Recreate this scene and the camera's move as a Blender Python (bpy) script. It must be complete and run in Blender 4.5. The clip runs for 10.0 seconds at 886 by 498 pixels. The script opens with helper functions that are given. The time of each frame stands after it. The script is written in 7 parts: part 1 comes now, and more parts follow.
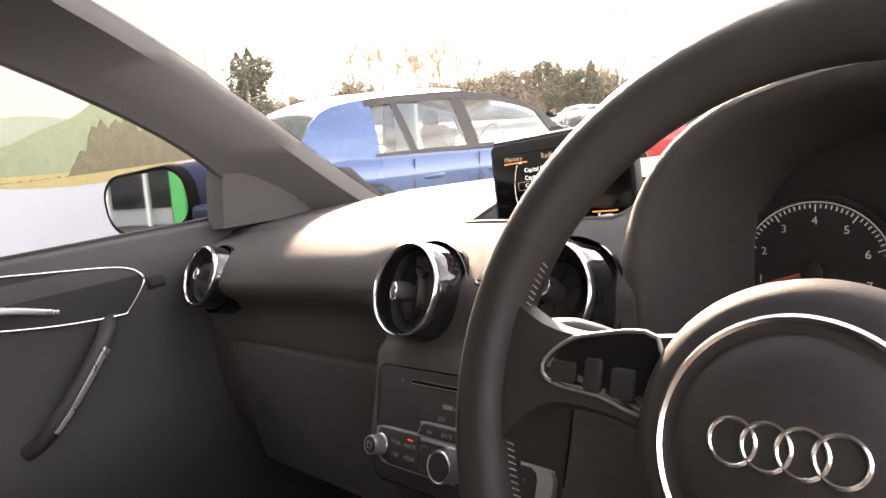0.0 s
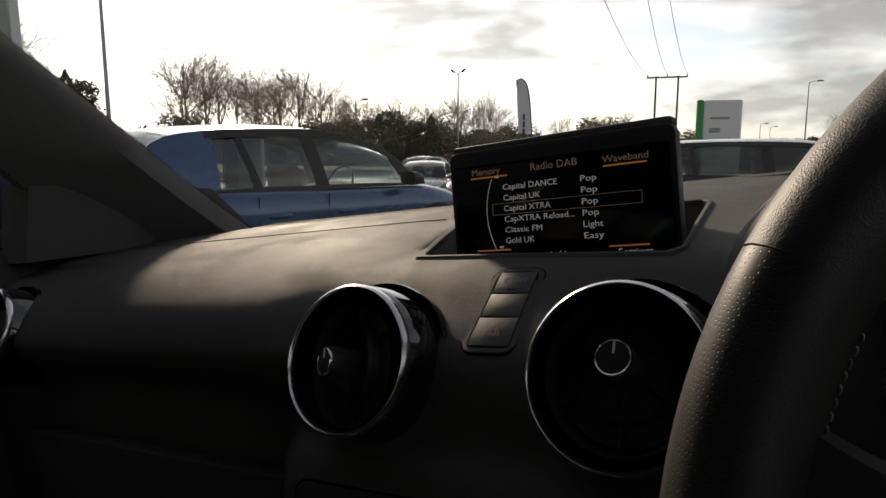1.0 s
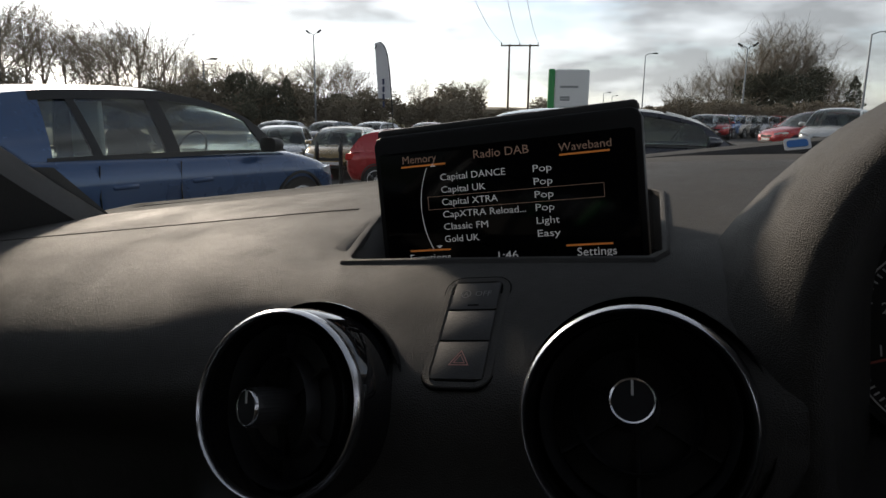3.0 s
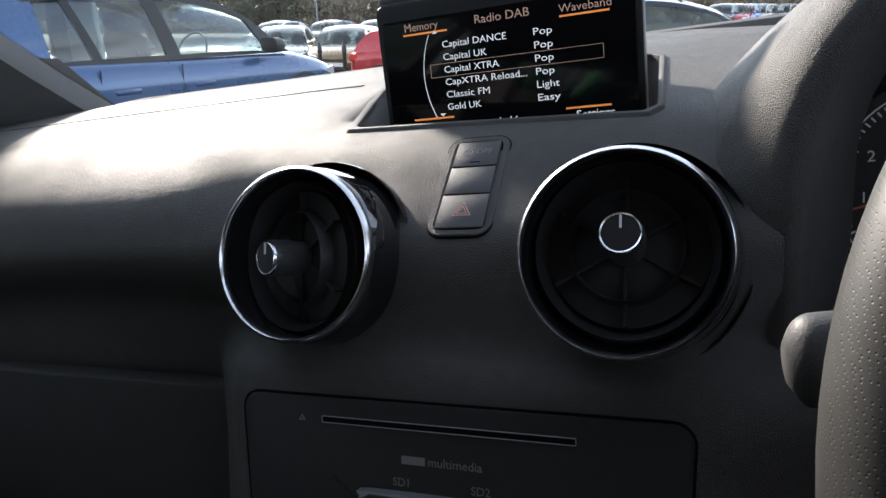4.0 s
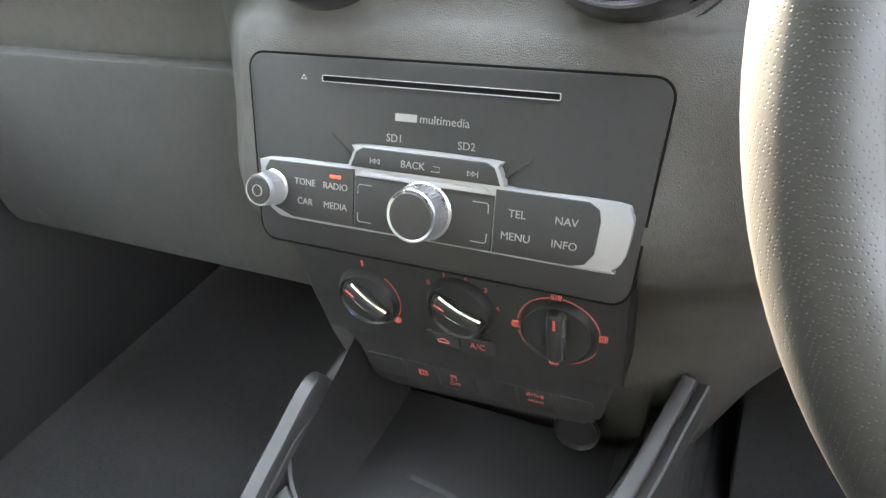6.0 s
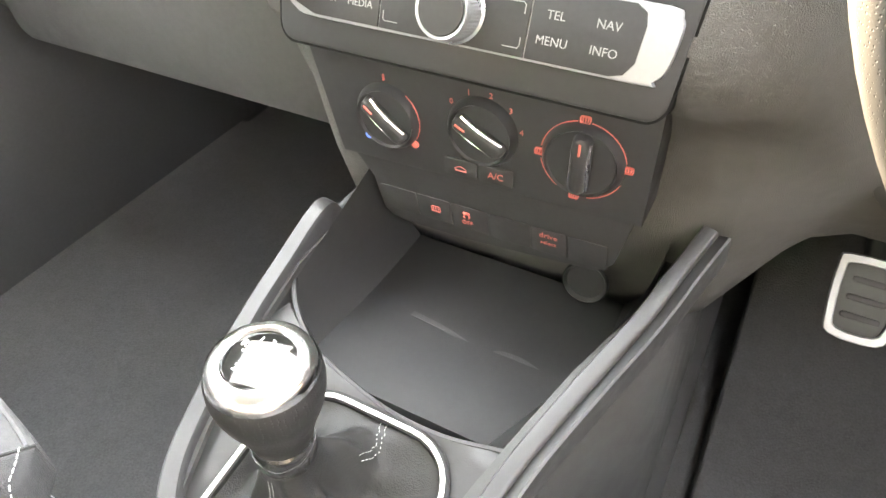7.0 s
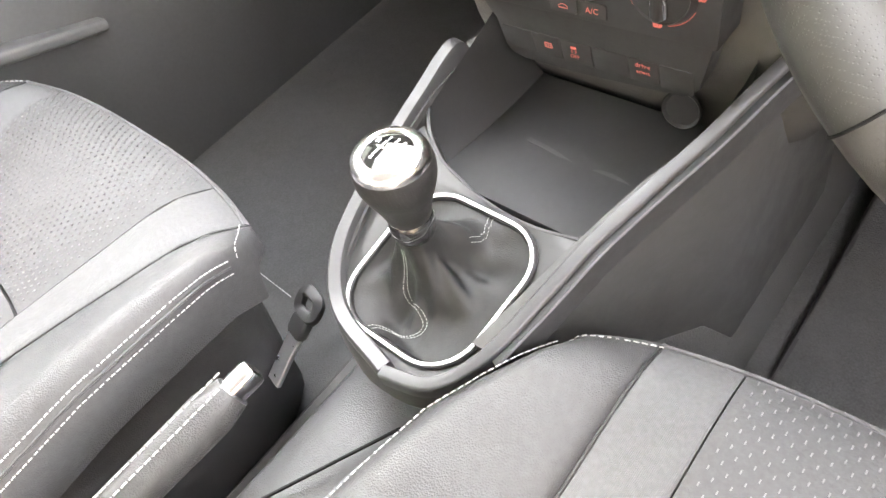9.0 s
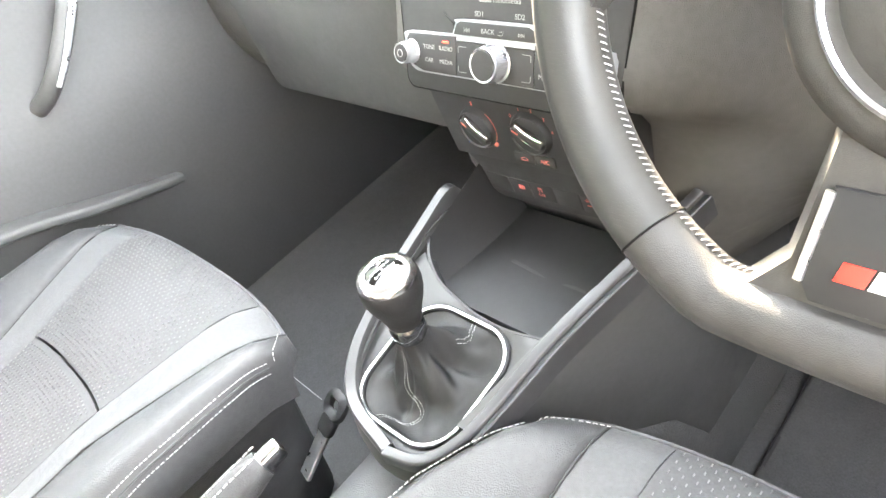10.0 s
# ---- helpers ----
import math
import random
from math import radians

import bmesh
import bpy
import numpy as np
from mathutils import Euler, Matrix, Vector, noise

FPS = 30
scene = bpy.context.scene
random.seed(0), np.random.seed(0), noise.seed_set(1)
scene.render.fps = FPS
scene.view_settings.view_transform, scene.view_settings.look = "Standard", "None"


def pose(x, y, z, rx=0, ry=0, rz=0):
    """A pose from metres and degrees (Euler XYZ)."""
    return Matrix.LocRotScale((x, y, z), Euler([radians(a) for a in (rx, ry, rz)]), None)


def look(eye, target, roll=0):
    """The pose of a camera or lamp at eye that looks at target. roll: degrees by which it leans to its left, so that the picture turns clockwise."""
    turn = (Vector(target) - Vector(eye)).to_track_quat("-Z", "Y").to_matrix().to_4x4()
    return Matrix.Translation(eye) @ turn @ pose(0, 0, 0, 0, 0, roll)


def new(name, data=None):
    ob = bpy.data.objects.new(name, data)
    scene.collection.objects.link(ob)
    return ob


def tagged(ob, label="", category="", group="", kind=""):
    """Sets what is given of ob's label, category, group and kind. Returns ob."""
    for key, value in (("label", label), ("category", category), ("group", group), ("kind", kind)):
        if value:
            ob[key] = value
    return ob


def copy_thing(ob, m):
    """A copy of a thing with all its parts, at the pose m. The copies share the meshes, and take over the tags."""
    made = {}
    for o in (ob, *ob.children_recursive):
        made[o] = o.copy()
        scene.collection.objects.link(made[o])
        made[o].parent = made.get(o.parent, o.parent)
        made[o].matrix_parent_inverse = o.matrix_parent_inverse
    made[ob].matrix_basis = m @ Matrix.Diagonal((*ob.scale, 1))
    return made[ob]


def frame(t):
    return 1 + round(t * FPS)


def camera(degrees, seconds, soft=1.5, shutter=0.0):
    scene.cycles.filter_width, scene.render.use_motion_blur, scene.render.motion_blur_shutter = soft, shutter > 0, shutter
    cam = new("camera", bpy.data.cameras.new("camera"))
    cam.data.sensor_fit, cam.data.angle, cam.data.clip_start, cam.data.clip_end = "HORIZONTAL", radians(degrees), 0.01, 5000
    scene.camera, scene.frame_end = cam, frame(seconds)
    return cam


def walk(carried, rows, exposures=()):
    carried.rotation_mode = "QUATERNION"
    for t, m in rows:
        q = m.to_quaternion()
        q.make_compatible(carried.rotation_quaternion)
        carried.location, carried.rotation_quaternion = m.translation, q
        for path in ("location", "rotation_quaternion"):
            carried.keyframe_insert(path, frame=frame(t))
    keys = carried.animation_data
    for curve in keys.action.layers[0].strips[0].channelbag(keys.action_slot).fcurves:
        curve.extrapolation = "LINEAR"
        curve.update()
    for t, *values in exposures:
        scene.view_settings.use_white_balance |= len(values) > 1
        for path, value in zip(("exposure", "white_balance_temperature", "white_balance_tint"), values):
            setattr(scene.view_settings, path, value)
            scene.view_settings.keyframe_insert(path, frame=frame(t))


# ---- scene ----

# The car stands on sloping tarmac: CAR turns its own axes (x right, y ahead, z up) into the level world.
CAR = Matrix.Translation((0, 0, 0.2)) @ Vector((0.131, 0.0366, 0.991)).rotation_difference(Vector((0, 0, 1))).to_matrix().to_4x4() @ pose(0, 0, 0, 0, 0, -1.3)
WORLD = Matrix.Identity(4)

cam = camera(67.87, 10.0)
# seconds, place in the car, yaw, pitch, roll
WALK = [
    (0.0, 0.4050, -0.3681, 1.0261, 47.25, -8.28, -10.68),
    (0.5, 0.2707, -0.2953, 0.9958, 41.38, -5.63, -7.74),
    (1.0, 0.1867, -0.2690, 1.0072, 32.68, -6.50, -7.62),
    (1.5, 0.1202, -0.2427, 1.0145, 26.41, -7.85, -5.21),
    (2.0, 0.1068, -0.2124, 1.0260, 21.67, -9.49, -6.81),
    (2.2, 0.1079, -0.2126, 1.0283, 20.86, -9.82, -7.12),
    (3.3, 0.1136, -0.2297, 1.0251, 21.36, -12.75, -7.65),
    (3.5, 0.1186, -0.2332, 1.0205, 22.22, -15.02, -8.71),
    (4.0, 0.1194, -0.2472, 1.0074, 23.11, -19.15, -8.94),
    (4.5, 0.1238, -0.2519, 0.9955, 24.01, -21.53, -8.90),
    (5.0, 0.1307, -0.2657, 0.9737, 24.97, -25.66, -7.10),
    (5.5, 0.1370, -0.2740, 0.9612, 25.81, -29.95, -6.64),
    (6.0, 0.1430, -0.2851, 0.9447, 27.84, -35.01, -6.48),
    (6.2, 0.1404, -0.2956, 0.9320, 27.36, -36.79, -4.94),
    (7.3, 0.1507, -0.3065, 0.8932, 30.88, -44.81, -2.51),
    (7.5, 0.1540, -0.3085, 0.8927, 31.25, -45.98, -2.89),
    (8.0, 0.1621, -0.3140, 0.8965, 34.14, -49.18, -4.71),
    (8.5, 0.1850, -0.3301, 0.9069, 43.65, -52.13, -10.66),
    (9.0, 0.2362, -0.3509, 0.9369, 55.15, -51.34, -19.48),
    (9.5, 0.2914, -0.3779, 0.9574, 56.82, -45.86, -17.88),
    (10.0, 0.3452, -0.3741, 1.0015, 55.94, -39.49, -21.04),
]
walk(cam, [(t, CAR @ pose(x, y, z, 90 + p, 0, w) @ pose(0, 0, 0, 0, 0, r)) for t, x, y, z, w, p, r in WALK],
     exposures=[(0.0, 4.5, 7500, 24), (0.5, 2.9, 7300, 20), (1.0, 0.8, 6900, 14), (1.5, 0.5, 6800, 13), (2.2, 0.5, 6800, 13), (3.5, 1.6, 5850, 12), (3.8, 2.4, 5750, 12), (4.0, 2.95, 5750, 12), (4.5, 4.2, 5700, 12), (5.0, 5.3, 6100, 12), (5.5, 6.3, 6500, 8), (6.2, 7.2, 6600, 8), (7.5, 8.3, 7700, 12), (8.5, 8.0, 7500, 14), (9.0, 8.0, 7400, 13), (9.5, 8.2, 7200, 11), (10.0, 8.1, 7000, 9)])

# ---- light ----
SUN_AZ, SUN_EL = -47.0, 20.0
sky_world = bpy.data.worlds.new("sky")
scene.world = sky_world
sky_world.use_nodes = True
nt = sky_world.node_tree
nt.nodes.clear()
n_out = nt.nodes.new("ShaderNodeOutputWorld")
n_bg = nt.nodes.new("ShaderNodeBackground")
n_sky = nt.nodes.new("ShaderNodeTexSky")
n_sky.sky_type = "NISHITA"
n_sky.sun_disc = False
n_sky.sun_elevation = radians(SUN_EL)
n_sky.sun_rotation = radians(SUN_AZ)
n_sky.dust_density = 0.5
n_sky.ozone_density = 2.0
n_co = nt.nodes.new("ShaderNodeTexCoord")
n_map = nt.nodes.new("ShaderNodeMapping")
n_map.inputs["Scale"].default_value = (1.0, 1.0, 3.2)
n_noise = nt.nodes.new("ShaderNodeTexNoise")
n_noise.inputs["Scale"].default_value = 4.6
n_noise.inputs["Detail"].default_value = 7.0
n_noise.inputs["Roughness"].default_value = 0.55
n_ramp = nt.nodes.new("ShaderNodeValToRGB")
n_ramp.color_ramp.elements[0].position, n_ramp.color_ramp.elements[1].position = 0.40, 0.53
n_mix = nt.nodes.new("ShaderNodeMix")
n_mix.data_type = "RGBA"
n_hsv = nt.nodes.new("ShaderNodeHueSaturation")
n_hsv.inputs["Saturation"].default_value = 0.12
n_hsv.inputs["Value"].default_value = 1.1
n_bg.inputs["Strength"].default_value = 0.085
nt.links.new(n_co.outputs["Generated"], n_map.inputs["Vector"])
nt.links.new(n_map.outputs["Vector"], n_noise.inputs["Vector"])
nt.links.new(n_noise.outputs["Fac"], n_ramp.inputs["Fac"])
nt.links.new(n_sky.outputs["Color"], n_hsv.inputs["Color"])
nt.links.new(n_ramp.outputs["Color"], n_mix.inputs[0])
n_thin = nt.nodes.new("ShaderNodeHueSaturation")
n_thin.inputs["Saturation"].default_value = 0.5
nt.links.new(n_sky.outputs["Color"], n_thin.inputs["Color"])
nt.links.new(n_thin.outputs["Color"], n_mix.inputs[6])
n_noise2 = nt.nodes.new("ShaderNodeTexNoise")
n_noise2.inputs["Scale"].default_value = 5.5
n_noise2.inputs["Detail"].default_value = 8.0
n_shade = nt.nodes.new("ShaderNodeMapRange")
n_shade.inputs["From Min"].default_value, n_shade.inputs["From Max"].default_value = 0.40, 0.60
n_shade.inputs["To Min"].default_value, n_shade.inputs["To Max"].default_value = 0.50, 1.05
n_dim = nt.nodes.new("ShaderNodeVectorMath")
n_dim.operation = "SCALE"
nt.links.new(n_map.outputs["Vector"], n_noise2.inputs["Vector"])
nt.links.new(n_noise2.outputs["Fac"], n_shade.inputs["Value"])
nt.links.new(n_hsv.outputs["Color"], n_dim.inputs[0])
nt.links.new(n_shade.outputs["Result"], n_dim.inputs["Scale"])
nt.links.new(n_dim.outputs["Vector"], n_mix.inputs[7])
nt.links.new(n_mix.outputs[2], n_bg.inputs["Color"])
nt.links.new(n_bg.outputs["Background"], n_out.inputs["Surface"])
sun = new("sun", bpy.data.lights.new("sun", "SUN"))
sun.data.energy, sun.data.angle, sun.data.color = 1.7, radians(6.0), (1.0, 0.84, 0.64)
az, el = radians(SUN_AZ), radians(SUN_EL)
sun.matrix_world = look((math.sin(az) * math.cos(el) * 50, math.cos(az) * math.cos(el) * 50, math.sin(el) * 50), (0, 0, 0))


# ---- materials ----
def material(name, color, rough=0.5, metal=0.0, grain=0.0, scale=60.0, vary=0.15, bump=0.0, bump_scale=None, kind="noise", spec=0.5,
             coat=0.0, emit=None, power=0.0, trans=0.0, rand=0.0, alpha=None, rough_vary=0.1, distort=0.0):
    m = bpy.data.materials.new(name)
    m.use_nodes = True
    t = m.node_tree
    b = t.nodes["Principled BSDF"]
    b.inputs["Base Color"].default_value = (*color, 1)
    b.inputs["Roughness"].default_value = rough
    b.inputs["Metallic"].default_value = metal
    b.inputs["Specular IOR Level"].default_value = spec
    b.inputs["Coat Weight"].default_value = coat
    b.inputs["Coat Roughness"].default_value = 0.05
    b.inputs["Transmission Weight"].default_value = trans
    if emit:
        b.inputs["Emission Color"].default_value = (*emit, 1)
        b.inputs["Emission Strength"].default_value = power
    co = t.nodes.new("ShaderNodeTexCoord")
    if vary > 0:
        big = t.nodes.new("ShaderNodeTexNoise")
        big.inputs["Scale"].default_value = scale
        big.inputs["Detail"].default_value = 6
        big.inputs["Roughness"].default_value = 0.65
        t.links.new(co.outputs["Object"], big.inputs["Vector"])
        fine = t.nodes.new("ShaderNodeTexNoise")
        fine.inputs["Scale"].default_value = scale * 9
        fine.inputs["Detail"].default_value = 3
        t.links.new(co.outputs["Object"], fine.inputs["Vector"])
        add = t.nodes.new("ShaderNodeMath")
        add.operation = "ADD"
        t.links.new(big.outputs["Fac"], add.inputs[0])
        t.links.new(fine.outputs["Fac"], add.inputs[1])
        rng = t.nodes.new("ShaderNodeMapRange")
        rng.inputs["From Min"].default_value, rng.inputs["From Max"].default_value = 0.6, 1.4
        rng.inputs["To Min"].default_value, rng.inputs["To Max"].default_value = 1 - vary, 1 + vary
        t.links.new(add.outputs[0], rng.inputs["Value"])
        last = rng.outputs["Result"]
        if rand > 0:
            info = t.nodes.new("ShaderNodeObjectInfo")
            r2 = t.nodes.new("ShaderNodeMapRange")
            r2.inputs["To Min"].default_value, r2.inputs["To Max"].default_value = 1 - rand, 1 + rand
            t.links.new(info.outputs["Random"], r2.inputs["Value"])
            mul = t.nodes.new("ShaderNodeMath")
            mul.operation = "MULTIPLY"
            t.links.new(last, mul.inputs[0])
            t.links.new(r2.outputs["Result"], mul.inputs[1])
            last = mul.outputs[0]
        mix = t.nodes.new("ShaderNodeVectorMath")
        mix.operation = "SCALE"
        mix.inputs[0].default_value = color
        t.links.new(last, mix.inputs["Scale"])
        t.links.new(mix.outputs["Vector"], b.inputs["Base Color"])
        rr = t.nodes.new("ShaderNodeMapRange")
        rr.inputs["From Min"].default_value, rr.inputs["From Max"].default_value = 0.3, 0.7
        rr.inputs["To Min"].default_value = max(0.0, rough - rough_vary)
        rr.inputs["To Max"].default_value = min(1.0, rough + rough_vary)
        t.links.new(big.outputs["Fac"], rr.inputs["Value"])
        t.links.new(rr.outputs["Result"], b.inputs["Roughness"])
    if bump > 0:
        bp = t.nodes.new("ShaderNodeBump")
        bp.inputs["Strength"].default_value = bump
        bp.inputs["Distance"].default_value = 0.001
        if kind == "leather":
            tx = t.nodes.new("ShaderNodeTexVoronoi")
            tx.inputs["Scale"].default_value = bump_scale or scale
            out = tx.outputs["Distance"]
        elif kind == "dots":
            tx = t.nodes.new("ShaderNodeTexVoronoi")
            tx.inputs["Scale"].default_value = bump_scale or scale
            tx.inputs["Randomness"].default_value = 0.3
            cut = t.nodes.new("ShaderNodeMapRange")
            cut.inputs["From Min"].default_value, cut.inputs["From Max"].default_value = 0.10, 0.30
            t.links.new(tx.outputs["Distance"], cut.inputs["Value"])
            out = cut.outputs["Result"]
        elif kind == "weave":
            tx = t.nodes.new("ShaderNodeTexWave")
            tx.inputs["Scale"].default_value = bump_scale or scale
            tx.inputs["Distortion"].default_value = 0.6
            out = tx.outputs["Fac"]
        else:
            tx = t.nodes.new("ShaderNodeTexNoise")
            tx.inputs["Scale"].default_value = bump_scale or scale
            tx.inputs["Detail"].default_value = 5
            out = tx.outputs["Fac"]
        t.links.new(co.outputs["Object"], tx.inputs["Vector"])
        t.links.new(out, bp.inputs["Height"])
        t.links.new(bp.outputs["Normal"], b.inputs["Normal"])
    return m


M_PAD = material("soft_dash_foam", (0.066, 0.064, 0.061), 0.66, vary=0.15, scale=14, bump=0.5, bump_scale=1500, kind="leather", spec=0.32)
M_PLASTIC = material("matt_black_plastic", (0.045, 0.045, 0.045), 0.6, vary=0.15, scale=20, bump=0.2, bump_scale=900)
M_SATIN = material("satin_black_plastic", (0.022, 0.022, 0.023), 0.5, vary=0.12, scale=25, spec=0.3)
M_BUTTON = material("soft_touch_button_plastic", (0.024, 0.024, 0.025), 0.55, vary=0.12, scale=40, spec=0.3)
M_GLOSS = material("piano_black_lacquer", (0.006, 0.006, 0.007), 0.08, vary=0.1, scale=30, coat=0.6, rough_vary=0.03)
M_DARK = material("unlit_black_cavity", (0.008, 0.008, 0.008), 0.9, vary=0.1, spec=0.05)
M_CHROME = material("bright_chrome", (0.78, 0.78, 0.80), 0.2, 1.0, vary=0.05, scale=40, rough_vary=0.05)
M_SILVER = material("satin_silver_lacquer", (0.5, 0.51, 0.53), 0.32, 0.85, vary=0.06, scale=50)
M_ALU = material("satin_grey_rail", (0.036, 0.036, 0.038), 0.45, 0.0, vary=0.1, scale=60)
M_LEATHER = material("black_smooth_leather", (0.037, 0.037, 0.0385), 0.5, vary=0.2, scale=18, bump=0.35, bump_scale=900, kind="leather", spec=0.38)
M_WHEEL = material("smooth_wheel_leather", (0.034, 0.033, 0.032), 0.52, vary=0.15, scale=22, bump=0.16, bump_scale=1700, kind="leather", spec=0.38)
M_PERF = material("punched_wheel_leather", (0.028, 0.028, 0.027), 0.5, vary=0.12, scale=22, bump=0.24, bump_scale=880, kind="dots", spec=0.35)
M_KNOB = material("punched_knob_leather", (0.013, 0.0125, 0.0125), 0.55, vary=0.12, scale=30, bump=0.5, bump_scale=560, kind="dots", spec=0.3)
M_DECK = material("fine_black_deck_plastic", (0.02, 0.02, 0.021), 0.5, vary=0.12, scale=30, bump=0.1, bump_scale=1200)
M_FRAME = material("satin_grey_metal_lacquer", (0.27, 0.275, 0.29), 0.42, 0.5, vary=0.04, scale=60)
M_KNURL = material("ribbed_black_rubber", (0.045, 0.045, 0.046), 0.42, vary=0.1, scale=40)
M_TRIMRING = material("bright_satin_metal", (0.88, 0.88, 0.89), 0.3, 0.2, vary=0.04, scale=60)
M_GAITER = material("soft_gaiter_leather", (0.013, 0.013, 0.0135), 0.55, spec=0.35, vary=0.2, scale=30, bump=0.25, bump_scale=1100, kind="leather")
M_CAP = material("satin_black_cap_lacquer", (0.008, 0.008, 0.008), 0.05, vary=0.06, scale=60, spec=0.3, rough_vary=0.02)
M_BARREL = material("dark_mirror_lacquer", (0.012, 0.012, 0.013), 0.06, vary=0.06, scale=40, rough_vary=0.03, spec=0.9, coat=1.0)
# dial print with added glow, so it reads in the hood's shade
M_DIAL = material("glowing_dial_print", (0.4, 0.4, 0.4), 0.6, vary=0.0, emit=(1, 1, 1), power=0.008)
M_SEATCLOTH = material("woven_grey_seat_cloth", (0.07, 0.07, 0.073), 0.8, vary=0.2, scale=35, bump=0.6, bump_scale=320, kind="weave")
M_SEATDOT = material("dotted_dark_seat_cloth", (0.045, 0.045, 0.047), 0.85, vary=0.2, scale=35, bump=0.6, bump_scale=420)
M_STITCH = material("pale_grey_thread", (0.34, 0.34, 0.33), 0.7, vary=0.1, scale=200)
M_DOT = material("dull_grey_dot_thread", (0.10, 0.10, 0.10), 0.8, vary=0.1, scale=200)
M_CARPET = material("black_loop_carpet", (0.055, 0.055, 0.056), 0.95, vary=0.35, scale=50, bump=0.9, bump_scale=500)
M_LINING = material("grey_felt_headlining", (0.3, 0.295, 0.285), 0.95, vary=0.08, scale=40, bump=0.3, bump_scale=600)
M_PILLAR = material("dark_felt_pillar_trim", (0.075, 0.073, 0.07), 0.9, vary=0.12, scale=40, bump=0.4, bump_scale=500)
# grey-white print with a faint added glow, no lamp behind it
M_MARK = material("white_glowing_marking", (0.17, 0.17, 0.17), 0.6, vary=0.0, emit=(1, 1, 1), power=0.0008)
M_REDMARK = material("red_backlit_marking", (0.42, 0.10, 0.08), 0.6, vary=0.0, emit=(1.0, 0.22, 0.18), power=0.0009)
# hazard triangle colour, brightened by an added glow of its own
M_HAZARD = material("pale_red_glowing_print", (0.5, 0.24, 0.22), 0.6, vary=0.0, emit=(1.0, 0.45, 0.4), power=0.004)
M_LED = material("red_indicator_light", (0.8, 0.05, 0.03), 0.4, vary=0.0, emit=(1.0, 0.05, 0.02), power=0.03)
M_BLUEMARK = material("blue_cold_marking", (0.1, 0.2, 0.8), 0.5, vary=0.0, emit=(0.1, 0.25, 1.0), power=0.002)
M_SCREEN = material("black_display_glass", (0.004, 0.004, 0.005), 0.1, vary=0.05, spec=0.35, rough_vary=0.02)
M_TEXT = material("lit_white_display_text", (0.7, 0.7, 0.7), 0.5, vary=0.0, emit=(1.0, 1.0, 0.98), power=0.064)
M_ORANGE = material("lit_orange_display_line", (0.8, 0.3, 0.05), 0.5, vary=0.0, emit=(1.0, 0.32, 0.08), power=0.062)
M_DIMTEXT = material("lit_brown_display_text", (0.5, 0.3, 0.2), 0.5, vary=0.0, emit=(0.85, 0.58, 0.44), power=0.026)
M_RED = material("red_enamel", (0.6, 0.03, 0.02), 0.35, vary=0.05, scale=80)
M_WHITE = material("white_print", (0.75, 0.75, 0.74), 0.5, vary=0.05, scale=80)
M_BLUEPRINT = material("blue_print", (0.05, 0.2, 0.55), 0.4, vary=0.1, scale=80)


def glass_material(name, tint, rough=0.0, least=0.03):
    m = bpy.data.materials.new(name)
    m.use_nodes = True
    t = m.node_tree
    t.nodes.clear()
    o = t.nodes.new("ShaderNodeOutputMaterial")
    tr = t.nodes.new("ShaderNodeBsdfTransparent")
    tr.inputs["Color"].default_value = (*tint, 1)
    gl = t.nodes.new("ShaderNodeBsdfGlossy")
    gl.inputs["Roughness"].default_value = rough
    lw = t.nodes.new("ShaderNodeLayerWeight")
    pw = t.nodes.new("ShaderNodeMath")
    pw.operation, pw.inputs[1].default_value = "POWER", 5.0
    t.links.new(lw.outputs["Facing"], pw.inputs[0])
    fr = t.nodes.new("ShaderNodeMapRange")
    fr.inputs["To Min"].default_value, fr.inputs["To Max"].default_value = least, 0.9
    t.links.new(pw.outputs[0], fr.inputs["Value"])
    mx = t.nodes.new("ShaderNodeMixShader")
    t.links.new(fr.outputs["Result"], mx.inputs["Fac"])
    t.links.new(tr.outputs["BSDF"], mx.inputs[1])
    t.links.new(gl.outputs["BSDF"], mx.inputs[2])
    t.links.new(mx.outputs["Shader"], o.inputs["Surface"])
    return m


M_GLASS = glass_material("clear_window_glass", (0.93, 0.95, 0.93))
M_TINT = glass_material("tinted_car_glass", (0.62, 0.67, 0.64), least=0.07)
M_PALEGLASS = glass_material("pale_car_glass", (0.80, 0.84, 0.82), least=0.10)
M_MIRROR = material("silvered_mirror", (0.85, 0.87, 0.88), 0.02, 1.0, vary=0.0)


# ---- building helpers ----
BASES = {}


def thing(name, base, label, category, group="", kind="", m=CAR):
    ob = new(name)
    ob.empty_display_size = 0.05
    ob.matrix_world = m @ Matrix.Translation(base)
    BASES[ob] = Vector(base)
    return tagged(ob, label, category, group, kind)


def finish(bm, name, mat, base, smooth=True, angle=40.0):
    bmesh.ops.recalc_face_normals(bm, faces=bm.faces)
    me = bpy.data.meshes.new(name)
    bmesh.ops.translate(bm, verts=bm.verts, vec=-Vector(base))
    if smooth:
        lim = radians(angle)
        for f in bm.faces:
            f.smooth = True
        for e in bm.edges:
            if len(e.link_faces) == 2 and e.calc_face_angle(0) > lim:
                e.smooth = False
    bm.to_mesh(me)
    bm.free()
    for one in (mat if isinstance(mat, (list, tuple)) else [mat]):
        me.materials.append(one)
    return me


def part(name, bm, mat, parent, label="", smooth=True, angle=40.0):
    base = BASES[parent]
    ob = new(name, finish(bm, name, mat, base, smooth, angle))
    ob.parent = parent
    BASES[ob] = base
    return tagged(ob, label)


